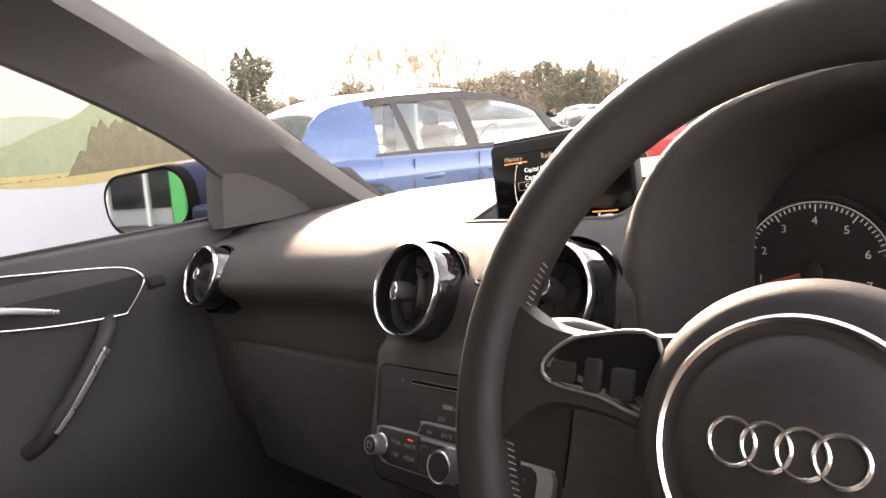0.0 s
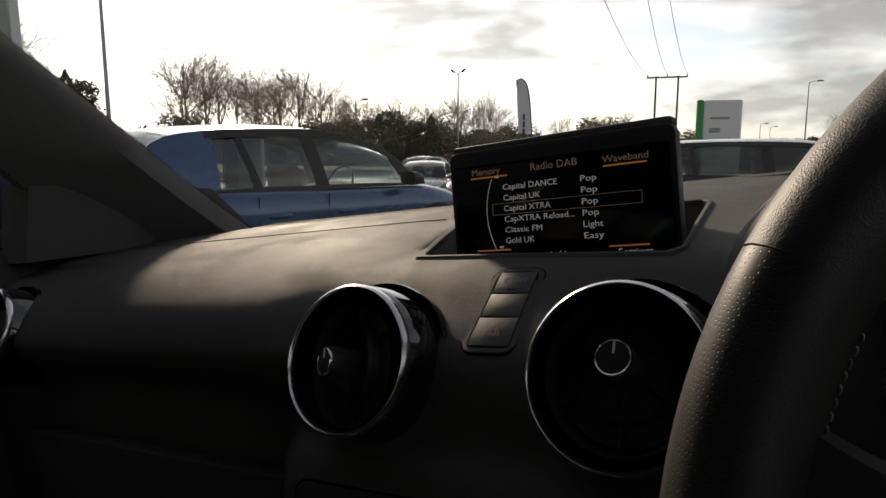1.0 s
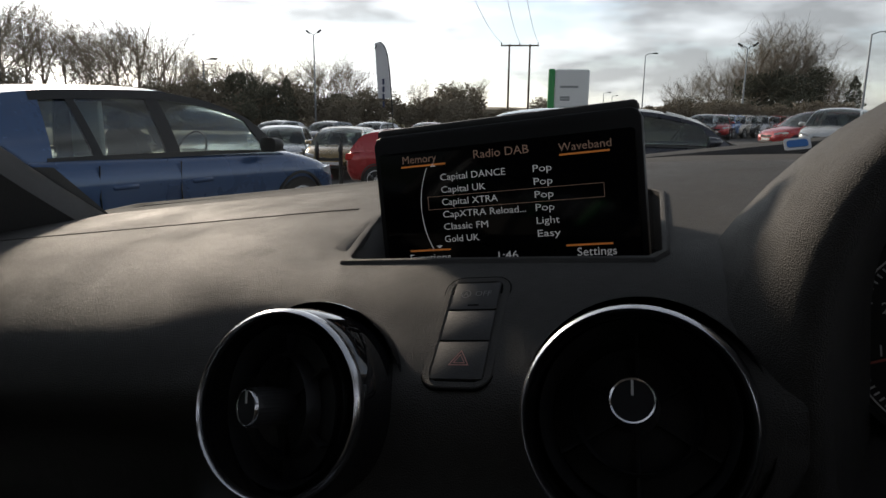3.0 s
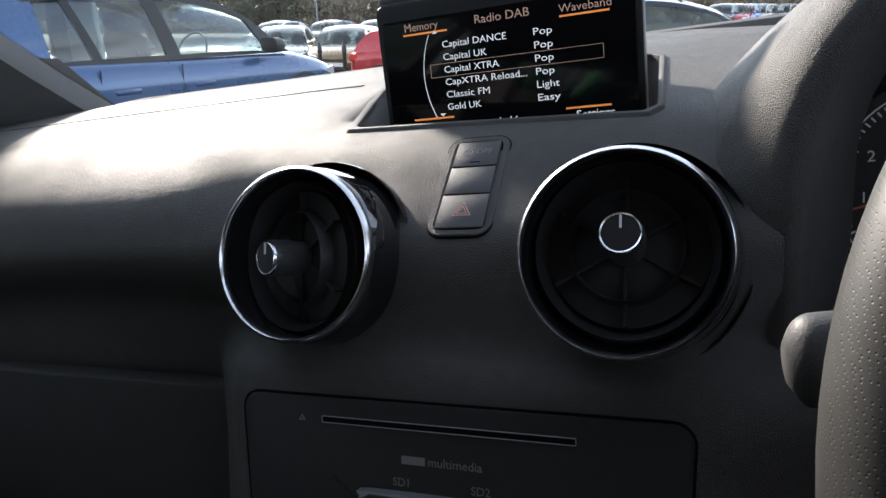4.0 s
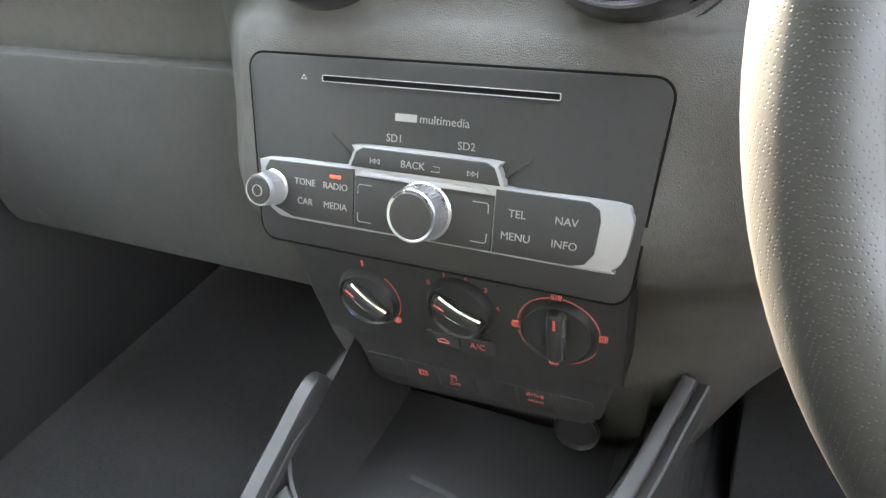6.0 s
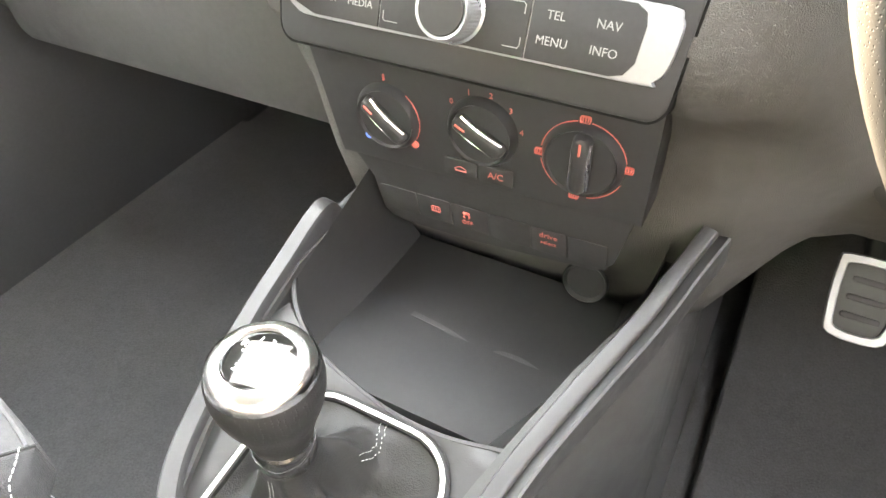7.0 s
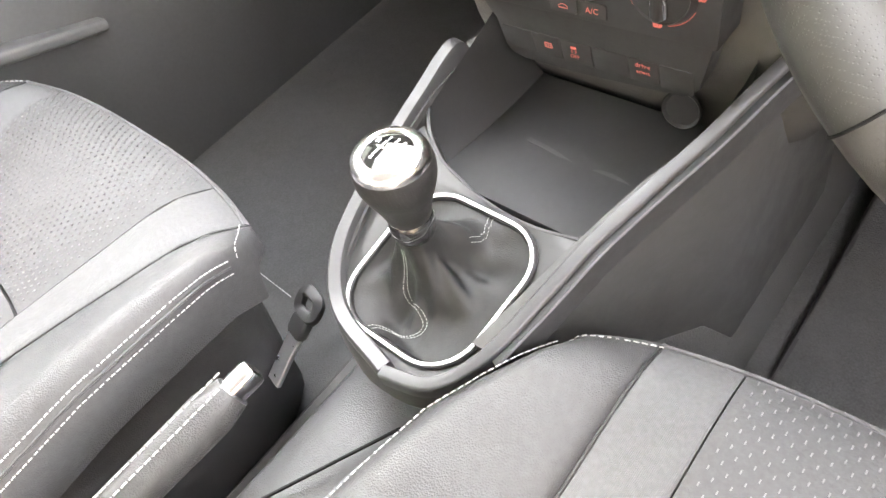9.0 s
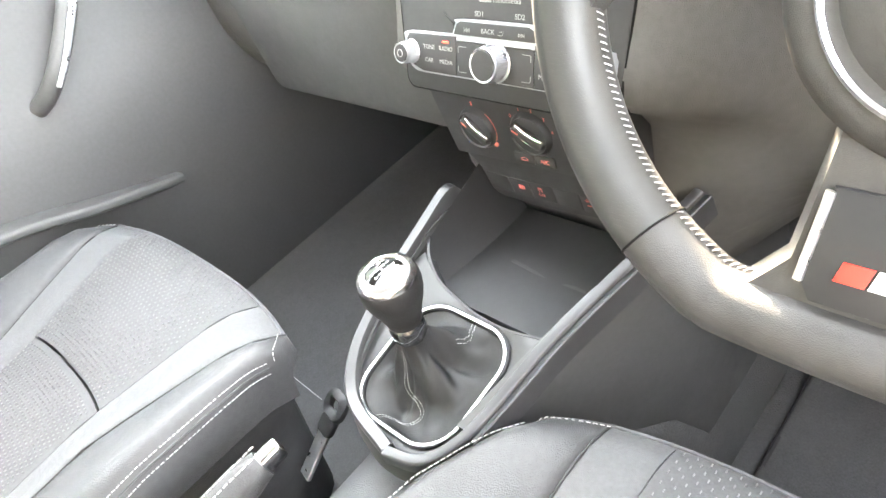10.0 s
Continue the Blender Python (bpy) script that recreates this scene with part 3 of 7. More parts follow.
def instruments():
    c = thing("instrument_cluster", (0.322, 0.15, 0.93), "dark instrument cluster with white numbered dials", "instrument cluster")
    for nm, cx, nums in (("rev_counter", 0.237, "0 1 2 3 4 5 6 7".split()), ("speedometer", 0.397, "0 20 40 60 80 100 120 140".split())):
        m = face_at(cx, 0.153, 0.888, 12)
        bm = bmesh.new()
        lathe(bm, [(0.056, -0.006), (0.058, 0.0), (0.058, 0.004), (0.0555, 0.004), (0.055, 0.0), (0.0, -0.001)], m, 48)
        dial = part(nm, bm, M_SATIN, c, "black dial with white markings")
        bm = bmesh.new()
        lathe(bm, [(0.0525, 0.0), (0.0525, 0.0008), (0.0517, 0.0008), (0.0517, 0.0)], m, 64, closed=True)
        part("dial_ring", bm, M_DIAL, dial, "thin white ring")
        bm = bmesh.new()
        for k in range(57):
            a = radians(223 - 239 * k / 56)
            l = 0.006 if k % 8 == 0 else 0.003
            tk = m @ pose(0, 0, 0, 0, 0, math.degrees(a))
            box(bm, 0.0505 - l, 0.0505, -0.0004, 0.0004, 0.0, 0.0008, 0, tk)
        part("dial_scale", bm, M_DIAL, dial, "white scale ticks")
        for k, s in enumerate(nums):
            a = radians(223 - 239 * k / (len(nums) - 1))
            text_part(s, 0.0085, at(m, 0.038 * math.cos(a), 0.038 * math.sin(a), 0.0006), M_DIAL, dial, "numeral")
        bm = bmesh.new()
        tk = m @ pose(0, 0, 0.002, 0, 0, 195)
        strip(bm, [[tk @ Vector(p) for p in ((0.0, -0.0016, 0), (0.048, -0.0004, 0), (0.048, 0.0004, 0), (0.0, 0.0016, 0))], [tk @ Vector(p) for p in ((0.0, -0.0016, 0.001), (0.048, -0.0004, 0.001), (0.048, 0.0004, 0.001), (0.0, 0.0016, 0.001))]])
        part("needle", bm, M_REDMARK, dial, "red needle")
        bm = bmesh.new()
        lathe(bm, [(0.008, 0.0), (0.008, 0.004), (0.006, 0.005), (0.0, 0.005)], m, 20)
        part("needle_cap", bm, M_SATIN, dial)


instruments()


# ---- air vents ----
def air_vent(cx, cy, cz, turn=0.0, drive=0.0, label="round black air vent with bright chrome ring", swivel=(0, 0)):
    m = face_at(cx, cy, cz, 25, turn)
    v = thing("air_vent", tuple(m.translation), label, "air vent", "round dashboard vents")
    R = 0.0452
    bm = bmesh.new()
    lathe(bm, [(R * 1.12, -0.048), (R * 1.11, -0.034), (R * 1.06, -0.014), (R * 1.01, -0.003), (R * 0.955, 0.0005), (R * 0.93, -0.004), (R * 0.93, -0.04), (R * 0.9, -0.045), (R * 0.9, -0.055)], m, 56, closed=True)
    part("barrel", bm, M_BARREL, v, "glossy black barrel")
    bm = bmesh.new()
    lathe(bm, [(R * 1.15, -0.060), (R * 1.17, -0.042), (R * 1.20, -0.032), (R * 1.185, -0.030), (R * 1.145, -0.036), (R * 1.13, -0.060)], m, 56, closed=True)
    part("collar", bm, M_GLOSS, v, "gloss black collar set into the dashboard")
    bm = bmesh.new()
    lathe(bm, [(R * 1.005, -0.004), (R * 1.022, -0.001), (R * 1.010, 0.0018), (R * 0.975, 0.0032), (R * 0.945, 0.0015), (R * 0.945, -0.002)], m, 72, closed=True)
    part("chrome_ring", bm, M_CHROME, v, "polished chrome rim")
    k = m @ Matrix.Translation((0, 0, -0.034)) @ pose(0, 0, 0, swivel[0], swivel[1], 0) @ Matrix.Translation((0, 0, 0.034))
    tip = m @ Matrix.Translation((0, 0, -0.034)) @ pose(0, 0, 0, swivel[0] * 0.4, swivel[1] * 0.4, 0) @ Matrix.Translation((0, 0, 0.032))
    bm = bmesh.new()
    lathe(bm, [(R * 0.93, -0.030), (R * 0.90, -0.010), (R * 0.875, -0.0075), (R * 0.85, -0.010), (R * 0.80, -0.016), (R * 0.79, -0.030)], tip, 56, closed=True)
    part("outer_vane", bm, M_DECK, v, "black curved vane")
    bm = bmesh.new()
    lathe(bm, [(R * 0.60, -0.024), (R * 0.575, -0.0135), (R * 0.565, -0.0125), (R * 0.555, -0.0135), (R * 0.52, -0.024)], k, 48, closed=True)
    part("inner_vane", bm, M_DECK, v, "black ring vane")
    bm = bmesh.new()
    lathe(bm, [(R * 0.82, -0.026), (R * 0.80, -0.0215), (R * 0.62, -0.0200), (R * 0.54, -0.0205), (R * 0.30, -0.0185), (0.0, -0.0180)], k, 48)
    part("air_guide", bm, M_SATIN, v, "shallow black bowl round the knob")
    for i in range(6):
        bm = bmesh.new()
        box(bm, R * 0.2, R * 0.80, -0.0007, 0.0007, -0.022, -0.0165, 0.0, k @ pose(0, 0, 0, 0, 0, 30 + 60 * i))
        part("spoke", bm, M_SATIN, v)
    bm = bmesh.new()
    lathe(bm, [(R * 0.93, -0.052), (R * 0.93, -0.048), (0.0, -0.046)], m, 40)
    part("back_plate", bm, M_DARK, v)
    bm = bmesh.new()
    seg = 60
    rings = []
    for r, z, kn in ((0.0085, -0.020, 0), (0.0092, -0.0115, 0), (0.0097, -0.010, 1), (0.0097, 0.0005, 1), (0.0094, 0.0025, 0), (0.0088, 0.0045, 0), (0.0084, 0.0046, 0), (0.0080, 0.004, 0), (0.0, 0.0038, 0)):
        rings.append([k @ Vector(((r - (0.0005 if kn and i % 2 else 0)) * math.cos(2 * math.pi * i / seg), (r - (0.0005 if kn and i % 2 else 0)) * math.sin(2 * math.pi * i / seg), z)) for i in range(seg)])
    rings[-1] = [k @ Vector((0.00005 * math.cos(2 * math.pi * i / seg), 0.00005 * math.sin(2 * math.pi * i / seg), 0.0038)) for i in range(seg)]
    strip(bm, rings)
    knob = part("knob", bm, M_KNURL, v, "ribbed black knob", angle=25)
    bm = bmesh.new()
    lathe(bm, [(0.0092, 0.0022), (0.0092, 0.0046), (0.0088, 0.0052), (0.0081, 0.0048), (0.0081, 0.0036)], k, 40, closed=True)
    part("knob_ring", bm, M_CHROME, knob, "thin chrome ring on the knob")
    bm = bmesh.new()
    lathe(bm, [(0.0083, 0.0036), (0.0083, 0.0044), (0.0, 0.0046)], k, 32)
    part("knob_face", bm, M_SATIN, knob, "dark knob face")
    bm = bmesh.new()
    box(bm, -0.0005, 0.0005, 0.002, 0.0078, 0.0042, 0.0052, 0.0, k)
    part("pointer", bm, M_WHITE, knob, "white pointer line")
    return v


air_vent(-0.0788, 0.0205, 0.905, swivel=(3, -24), label="round black air vent swivelled aside, chrome-rimmed, beside the hazard switch")
air_vent(0.0862, 0.0205, 0.9035, swivel=(-12, 0))
air_vent(-0.582, 0.037, 0.910, turn=4, swivel=(-5, -10), label="round chrome-rimmed air vent at the end of the dashboard")


# ---- hazard switch panel ----
def switch_panel():
    c = Vector((0.0020, 0.0785, 0.9220))
    m = face_at(c.x, c.y, c.z, 59) @ Matrix.Translation((0, 0, -0.0012))
    p = thing("switch_panel", tuple(c), "black switch panel with hazard and stop-start buttons", "switch panel")
    w0, w1, h = 0.0180, 0.0170, 0.0725
    outer = rrect(2 * w0, h, 0.0090, 6)
    bm = bmesh.new()
    prism(bm, offset(outer, 0.0007), -0.01, 0.0009, m, 0.0003)
    part("gap", bm, M_DARK, p)
    bm = bmesh.new()
    hoop(bm, outer, offset(outer, -0.0040), -0.01, 0.0014, m, 0.0006)
    part("surround", bm, M_PAD, p, "grained surround")
    for k, (y0, y1, nm) in enumerate(((-0.0315, -0.0090, "hazard_button"), (-0.0080, 0.0115, "blank_button"), (0.0125, 0.0315, "stop_start_button"))):
        bm = bmesh.new()
        f = lambda y: w0 + (w1 - w0) * (y + h / 2) / h - 0.0045
        prism(bm, [(-f(y0), y0), (f(y0), y0), (f(y1), y1), (-f(y1), y1)], -0.006, 0.0020, m, 0.0005)
        b = part(nm, bm, M_PLASTIC, p, "matt black rectangular button")
        if k == 0:
            for r0, r1 in ((0.0062, 0.0053), (0.0036, 0.0029)):
                bm = bmesh.new()
                tri = lambda r: [(r * math.cos(a), -0.0205 + r * math.sin(a)) for a in (math.pi / 2, math.pi * 7 / 6, math.pi * 11 / 6)]
                hoop(bm, tri(r0), tri(r1), 0.0012, 0.0022, m)
                part("hazard_triangle", bm, M_HAZARD, b, "red and white warning triangle")
        if k == 2:
            text_part("OFF", 0.0052, at(m, 0.004, 0.0232, 0.0021), M_MARK, b, "lettering")
            bm = bmesh.new()
            hoop(bm, circle2(0.0028, 16), circle2(0.0022, 16), 0.0012, 0.0022, at(m, -0.0055, 0.0232))
            part("symbol", bm, M_MARK, b)
            text_part("A", 0.0042, at(m, -0.0055, 0.0232, 0.0021), M_MARK, b, "lettering")
            bm = bmesh.new()
            box(bm, -0.003, 0.003, 0.0150, 0.0157, 0.0012, 0.0022, 0, m)
            part("indicator", bm, M_DARK, b)


switch_panel()


# ---- pop-up display ----
def display():
    m = face_at(0.0, 0.181, 0.985, 6)
    # the unit: 0.178 wide, top edge at 0.05 up the face
    s = thing("display_screen", (0.0, 0.181, 0.985), "slim black pop-up display lit with a radio station list", "screen")
    w, h0, h1 = 0.175, -0.058, 0.0365
    bm = bmesh.new()
    pts = [(-w / 2 + 0.004, h0), (w / 2 - 0.004, h0), (w / 2, h0 + 0.004), (w / 2, h1 - 0.006), (w / 2 - 0.002, h1 - 0.002), (w / 2 - 0.006, h1), (-w / 2 + 0.006, h1), (-w / 2 + 0.002, h1 - 0.002), (-w / 2, h1 - 0.006), (-w / 2, h0 + 0.004)]
    prism(bm, pts, -0.012, 0.0, m, 0.002)
    part("casing", bm, M_SATIN, s, "satin black casing")
    bm = bmesh.new()
    prism(bm, rrect(w - 0.008, h1 - h0 - 0.016, 0.003, 3, 0, (h0 + h1) / 2 - 0.004), -0.002, 0.0008, m, 0.0004)
    part("glass", bm, M_SCREEN, s, "glossy black display glass")
    bm = bmesh.new()
    prism(bm, rrect(w - 0.004, 0.007, 0.003, 4, 0, h1 + 0.001), -0.016, -0.003, m, 0.002)
    part("rear_shell", bm, M_PLASTIC, s, "matt black back shell")
    rows_ = [("Capital DANCE", "Pop"), ("Capital UK", "Pop"), ("Capital XTRA", "Pop"), ("CapXTRA Reload...", "Pop"), ("Classic FM", "Light"), ("Gold UK", "Easy")]
    y0, dy = 0.0055, 0.00812
    wide = (0.0435, 0.030, 0.0375, 0.0552, 0.030, 0.0235)
    for k, (a, b) in enumerate(rows_):
        text_part(a, 0.0062, at(m, -0.0412 - 0.0001 * k, y0 - dy * k, 0.001), M_TEXT, s, "station_name", "LEFT", 0.00005, width=wide[k] * 1.01)
        text_part(b, 0.0062, at(m, 0.0202, y0 - dy * k, 0.001), M_TEXT, s, "genre", "LEFT", 0.00005, width=0.0145 if len(b) > 3 else 0.0118)
    for tx, x, y, sz, mat, wd in (("Radio DAB", 0.0008, 0.0180, 0.0076, M_DIMTEXT, 0.036), ("Memory", -0.0548, 0.0188, 0.0072, M_DIMTEXT, 0.024), ("Waveband", 0.0536, 0.0168, 0.0070, M_DIMTEXT, 0.0318), ("Functions", -0.0528, -0.0470, 0.0072, M_TEXT, 0.029), ("Settings", 0.0566, -0.0480, 0.0074, M_TEXT, 0.0237), ("1:46", 0.0, -0.0478, 0.0072, M_TEXT, 0.013)):
        text_part(tx, sz, at(m, x, y, 0.001), mat, s, "heading", "CENTER", 0.00005, width=wd)
    for x0, x1, y in ((-0.068, -0.0366, 0.0145), (0.0377, 0.068, 0.0125), (-0.0668, -0.0379, -0.0418), (0.0383, 0.0665, -0.0434)):
        bm = bmesh.new()
        box(bm, x0, x1, y - 0.0006, y + 0.0006, 0.0006, 0.0011, 0, m)
        part("orange_bar", bm, M_ORANGE, s, "thin orange line")
    ysel = y0 - dy * 2
    bm = bmesh.new()
    hoop(bm, [(-0.051, ysel - 0.0044), (0.0635, ysel - 0.0044), (0.0635, ysel + 0.0044), (-0.051, ysel + 0.0044)], [(-0.0507, ysel - 0.0041), (0.0632, ysel - 0.0041), (0.0632, ysel + 0.0041), (-0.0507, ysel + 0.0041)], 0.0006, 0.0011, m)
    part("selection_frame", bm, M_DIMTEXT, s, "thin brown selection frame")
    bm = bmesh.new()
    arc = [m @ Vector((0.062 * math.cos(a) + 0.0060, 0.062 * math.sin(a) - 0.0142, 0.0011)) for a in [math.pi - 0.45 + 0.9 * i / 16 for i in range(17)]]
    sweep(bm, arc, [(-0.0002, -0.0002), (0.0002, -0.0002), (0.0002, 0.0002), (-0.0002, 0.0002)])
    part("scroll_arc", bm, M_TEXT, s, "thin white arc")
    for y, d in ((0.0132, 1), (-0.0390, -1)):
        bm = bmesh.new()
        prism(bm, [(-0.0475, y), (-0.0435, y), (-0.0455, y + 0.002 * d)][::d], 0.0006, 0.0011, m)
        part("arrow", bm, M_TEXT, s, "small white arrow")


display()


# ---- audio unit ----
def audio_unit():
    a = thing("audio_unit", (0, 0, 0.79), "black multimedia unit with silver control frame and knobs", "car stereo")
    m = face_at(0.0035, -0.0024, 0.8224, 21)          # y up the face from the disc slot
    bm = bmesh.new()
    face = [(x * (1.0 - 0.075 * (0.018 - y) / 0.117), y) for x, y in rrect(0.234, 0.107, 0.010, 6, -0.005, -0.0425)]
    prism(bm, face, -0.03, 0.0, m, 0.002)
    fp = part("faceplate", bm, M_SATIN, a, "satin black faceplate")
    bm = bmesh.new()
    prism(bm, offset(face, 0.0009), -0.035, -0.0010, m)
    part("shut_line", bm, M_DARK, a)
    bm = bmesh.new()
    hoop(bm, rrect(0.1318, 0.0036, 0.0008, 3, -0.005, -0.0006), rrect(0.1310, 0.0028, 0.0004, 3, -0.005, -0.0006), -0.002, 0.0008, m, 0.0001)
    part("disc_slot_trim", bm, M_FRAME, a, "thin silver line round the disc slot")
    bm = bmesh.new()
    prism(bm, rrect(0.1310, 0.0028, 0.0004, 3, -0.005, -0.0006), -0.001, 0.0003, m)
    part("disc_slot", bm, M_DARK, a, "black disc slot")
    text_part("multimedia", 0.0062, at(m, 0.0025, -0.0172, 0.0003), M_MARK, a, "lettering", width=0.0275)
    bm = bmesh.new()
    box(bm, -0.0255, -0.0130, -0.0192, -0.0152, -0.0005, 0.0003, 0, m)
    part("maker_mark", bm, M_MARK, a, "small pale bar")
    for s, x in (("SD1", -0.0255), ("SD2", 0.0155)):
        text_part(s, 0.0058, at(m, x, -0.0285, 0.0003), M_MARK, a)
    bm = bmesh.new()
    hoop(bm, [(-0.085, -0.002), (-0.081, -0.002), (-0.083, 0.001)], [(-0.0842, -0.0016), (-0.0818, -0.0016), (-0.083, 0.0002)], -0.0005, 0.0003, m)
    part("eject_mark", bm, M_MARK, a)
    for x0, x1 in ((-0.064, -0.05), (0.036, 0.05)):
        bm = bmesh.new()
        sg = 1 if x0 < 0 else -1
        strip(bm, [[m @ Vector(p) for p in ((x0, -0.029 - (0 if sg > 0 else 0.012), 0.0), (x1, -0.029 - (0.012 if sg > 0 else 0), 0.0), (x1, -0.031 - (0.012 if sg > 0 else 0), 0.0), (x0, -0.031 - (0 if sg > 0 else 0.012), 0.0))],
                   [m @ Vector((p[0], p[1], 0.0012)) for p in ((x0, -0.029 - (0 if sg > 0 else 0.012)), (x1, -0.029 - (0.012 if sg > 0 else 0)), (x1, -0.031 - (0.012 if sg > 0 else 0)), (x0, -0.031 - (0 if sg > 0 else 0.012)))]])
        part("bevel_line", bm, M_BUTTON, a)
    # silver frame: wide bar with a raised tab for the upper buttons
    top = -0.0455
    frame_pts = [(-0.106, -0.071), (-0.109, -0.064), (-0.109, -0.053), (-0.105, top - 0.001), (-0.056, top), (-0.050, top + 0.003), (-0.047, top + 0.0095), (-0.042, top + 0.0125), (0.030, top + 0.0125), (0.035, top + 0.0095), (0.0385, top + 0.003), (0.044, top), (0.094, top), (0.1005, top - 0.004), (0.102, -0.055), (0.100, -0.071), (0.095, -0.0775), (0.088, -0.0795), (0.0, -0.0795), (-0.084, -0.0800), (-0.099, -0.0775)]
    soft = lambda pts: [(p.x, p.y) for p in smooth_path([(x, y, 0) for x, y in pts], 3, closed=True)]
    bm = bmesh.new()
    prism(bm, soft(frame_pts), -0.004, 0.0055, m, 0.0007)
    part("silver_frame", bm, M_FRAME, a, "satin silver control frame")
    panels = (("upper_buttons", [(-0.0485, top + 0.0005), (-0.0452, top + 0.0090), (-0.0410, top + 0.0113), (0.0290, top + 0.0113), (0.0332, top + 0.0090), (0.0368, top + 0.0005)]),
              ("left_buttons", [(-0.092, -0.0765), (-0.099, -0.074), (-0.104, -0.068), (-0.105, -0.052), (-0.102, -0.0475), (-0.046, -0.0465), (-0.046, -0.0785), (-0.086, -0.0785)]),
              ("middle_panel", [(-0.0455, -0.0785), (-0.0455, -0.0500), (0.0345, -0.0500), (0.0345, -0.0785)]),
              ("right_buttons", [(0.035, -0.0785), (0.035, -0.0465), (0.081, -0.0465), (0.0860, -0.0495), (0.0872, -0.0550), (0.0860, -0.071), (0.082, -0.0768), (0.076, -0.0785)]))
    for nm, pts in panels:
        bm = bmesh.new()
        prism(bm, pts[::-1] if nm in ("upper_buttons", "left_buttons", "middle_panel") else pts, 0.002, 0.0066, m, 0.0008)
        part(nm, bm, M_BUTTON, a, "black button panel")
    bm = bmesh.new()
    prism(bm, [(-0.044, -0.0494), (0.033, -0.0494), (0.0300, -0.0468), (-0.041, -0.0468)], 0.002, 0.0076, m, 0.0005)
    part("silver_lip", bm, M_FRAME, a, "silver lip over the big knob")
    z = 0.0068
    for s, x, y, sz in (("BACK", -0.011, top + 0.0052, 0.0054), ("TONE", -0.0775, -0.0575, 0.0052), ("RADIO", -0.0575, -0.0575, 0.0052), ("CAR", -0.0775, -0.0685, 0.0052), ("MEDIA", -0.0575, -0.0685, 0.0052), ("TEL", 0.047, -0.0575, 0.0056), ("NAV", 0.0715, -0.0575, 0.0056), ("MENU", 0.047, -0.069, 0.0056), ("INFO", 0.0715, -0.069, 0.0056)):
        text_part(s, sz, at(m, x, y, z), M_MARK, a)
    for x, d in ((-0.033, -1), (0.022, 1)):
        bm = bmesh.new()
        for k in range(2):
            q = [(x + d * (k * 0.0026 - 0.0026), top + 0.0035), (x + d * (k * 0.0026), top + 0.005), (x + d * (k * 0.0026 - 0.0026), top + 0.0065)]
            hoop(bm, q if d > 0 else q[::-1], [(p[0] * 0.6 + (x + d * (k * 0.0026 - 0.0017)) * 0.4, p[1] * 0.6 + (top + 0.005) * 0.4) for p in (q if d > 0 else q[::-1])], 0.006, 0.0069, m)
        box(bm, x + d * 0.003 - 0.0002, x + d * 0.003 + 0.0002, top + 0.0035, top + 0.0065, 0.006, 0.0069, 0, m)
        part("skip_mark", bm, M_MARK, a)
    bm = bmesh.new()
    sweep(bm, [m @ Vector(p) for p in ((-0.0005, top + 0.0035, z), (0.004, top + 0.0035, z), (0.0045, top + 0.006, z), (0.0008, top + 0.0062, z))], circle2(0.0002, 4))
    part("return_mark", bm, M_MARK, a)
    bm = bmesh.new()
    prism(bm, rrect(0.007, 0.0016, 0.0005, 2, -0.0575, -0.0520), 0.006, 0.0073, m, 0.0003)
    part("radio_light", bm, M_LED, a, "glowing red indicator bar")
    for x, y, sx, sy in ((-0.043, -0.054, 1, -1), (-0.043, -0.0745, 1, 1), (0.032, -0.054, -1, -1), (0.032, -0.0745, -1, 1)):
        bm = bmesh.new()
        sweep(bm, [m @ Vector(p) for p in ((x, y + sy * 0.005, z), (x, y + sy * 0.001, z), (x + sx * 0.001, y, z), (x + sx * 0.0085, y, z))], circle2(0.00028, 4))
        part("corner_mark", bm, M_MARK, a)
    for nm, x, y, r, hgt in (("volume_knob", -0.0995, -0.0630, 0.0092, 0.016), ("menu_knob", -0.0035, -0.0630, 0.0142, 0.018)):
        k = at(m, x, y, 0.004)
        bm = bmesh.new()
        seg = 96
        rings = []
        for rr, zz, rib in ((r * 1.12, 0.0, 0), (r * 1.12, 0.003, 0), (r * 1.04, 0.004, 0), (r * 1.04, 0.005, 1), (r * 1.0, hgt - 0.004, 1), (r * 0.98, hgt - 0.0035, 0), (r * 0.97, hgt - 0.001, 0), (r * 0.93, hgt, 0), (r * 0.84, hgt - 0.0006, 0), (0.0001, hgt - 0.0008, 0)):
            rings.append([k @ Vector(((rr - (0.0006 if rib and i % 2 else 0)) * math.cos(2 * math.pi * i / seg), (rr - (0.0006 if rib and i % 2 else 0)) * math.sin(2 * math.pi * i / seg), zz)) for i in range(seg)])
        strip(bm, rings)
        kb = part(nm, bm, M_SILVER, a, "ribbed satin silver knob", angle=25)
        bm = bmesh.new()
        lathe(bm, [(r * 0.84, hgt - 0.002), (r * 0.84, hgt - 0.0002), (r * 0.8, hgt + 0.0004), (0.0, hgt + 0.0006)], k, 40)
        part("knob_face", bm, M_BUTTON, kb, "matt black knob face")
        if nm == "volume_knob":
            bm = bmesh.new()
            hoop(bm, circle2(0.0034, 16), circle2(0.0029, 16), hgt, hgt + 0.001, k)
            part("power_mark", bm, M_MARK, kb)


audio_unit()


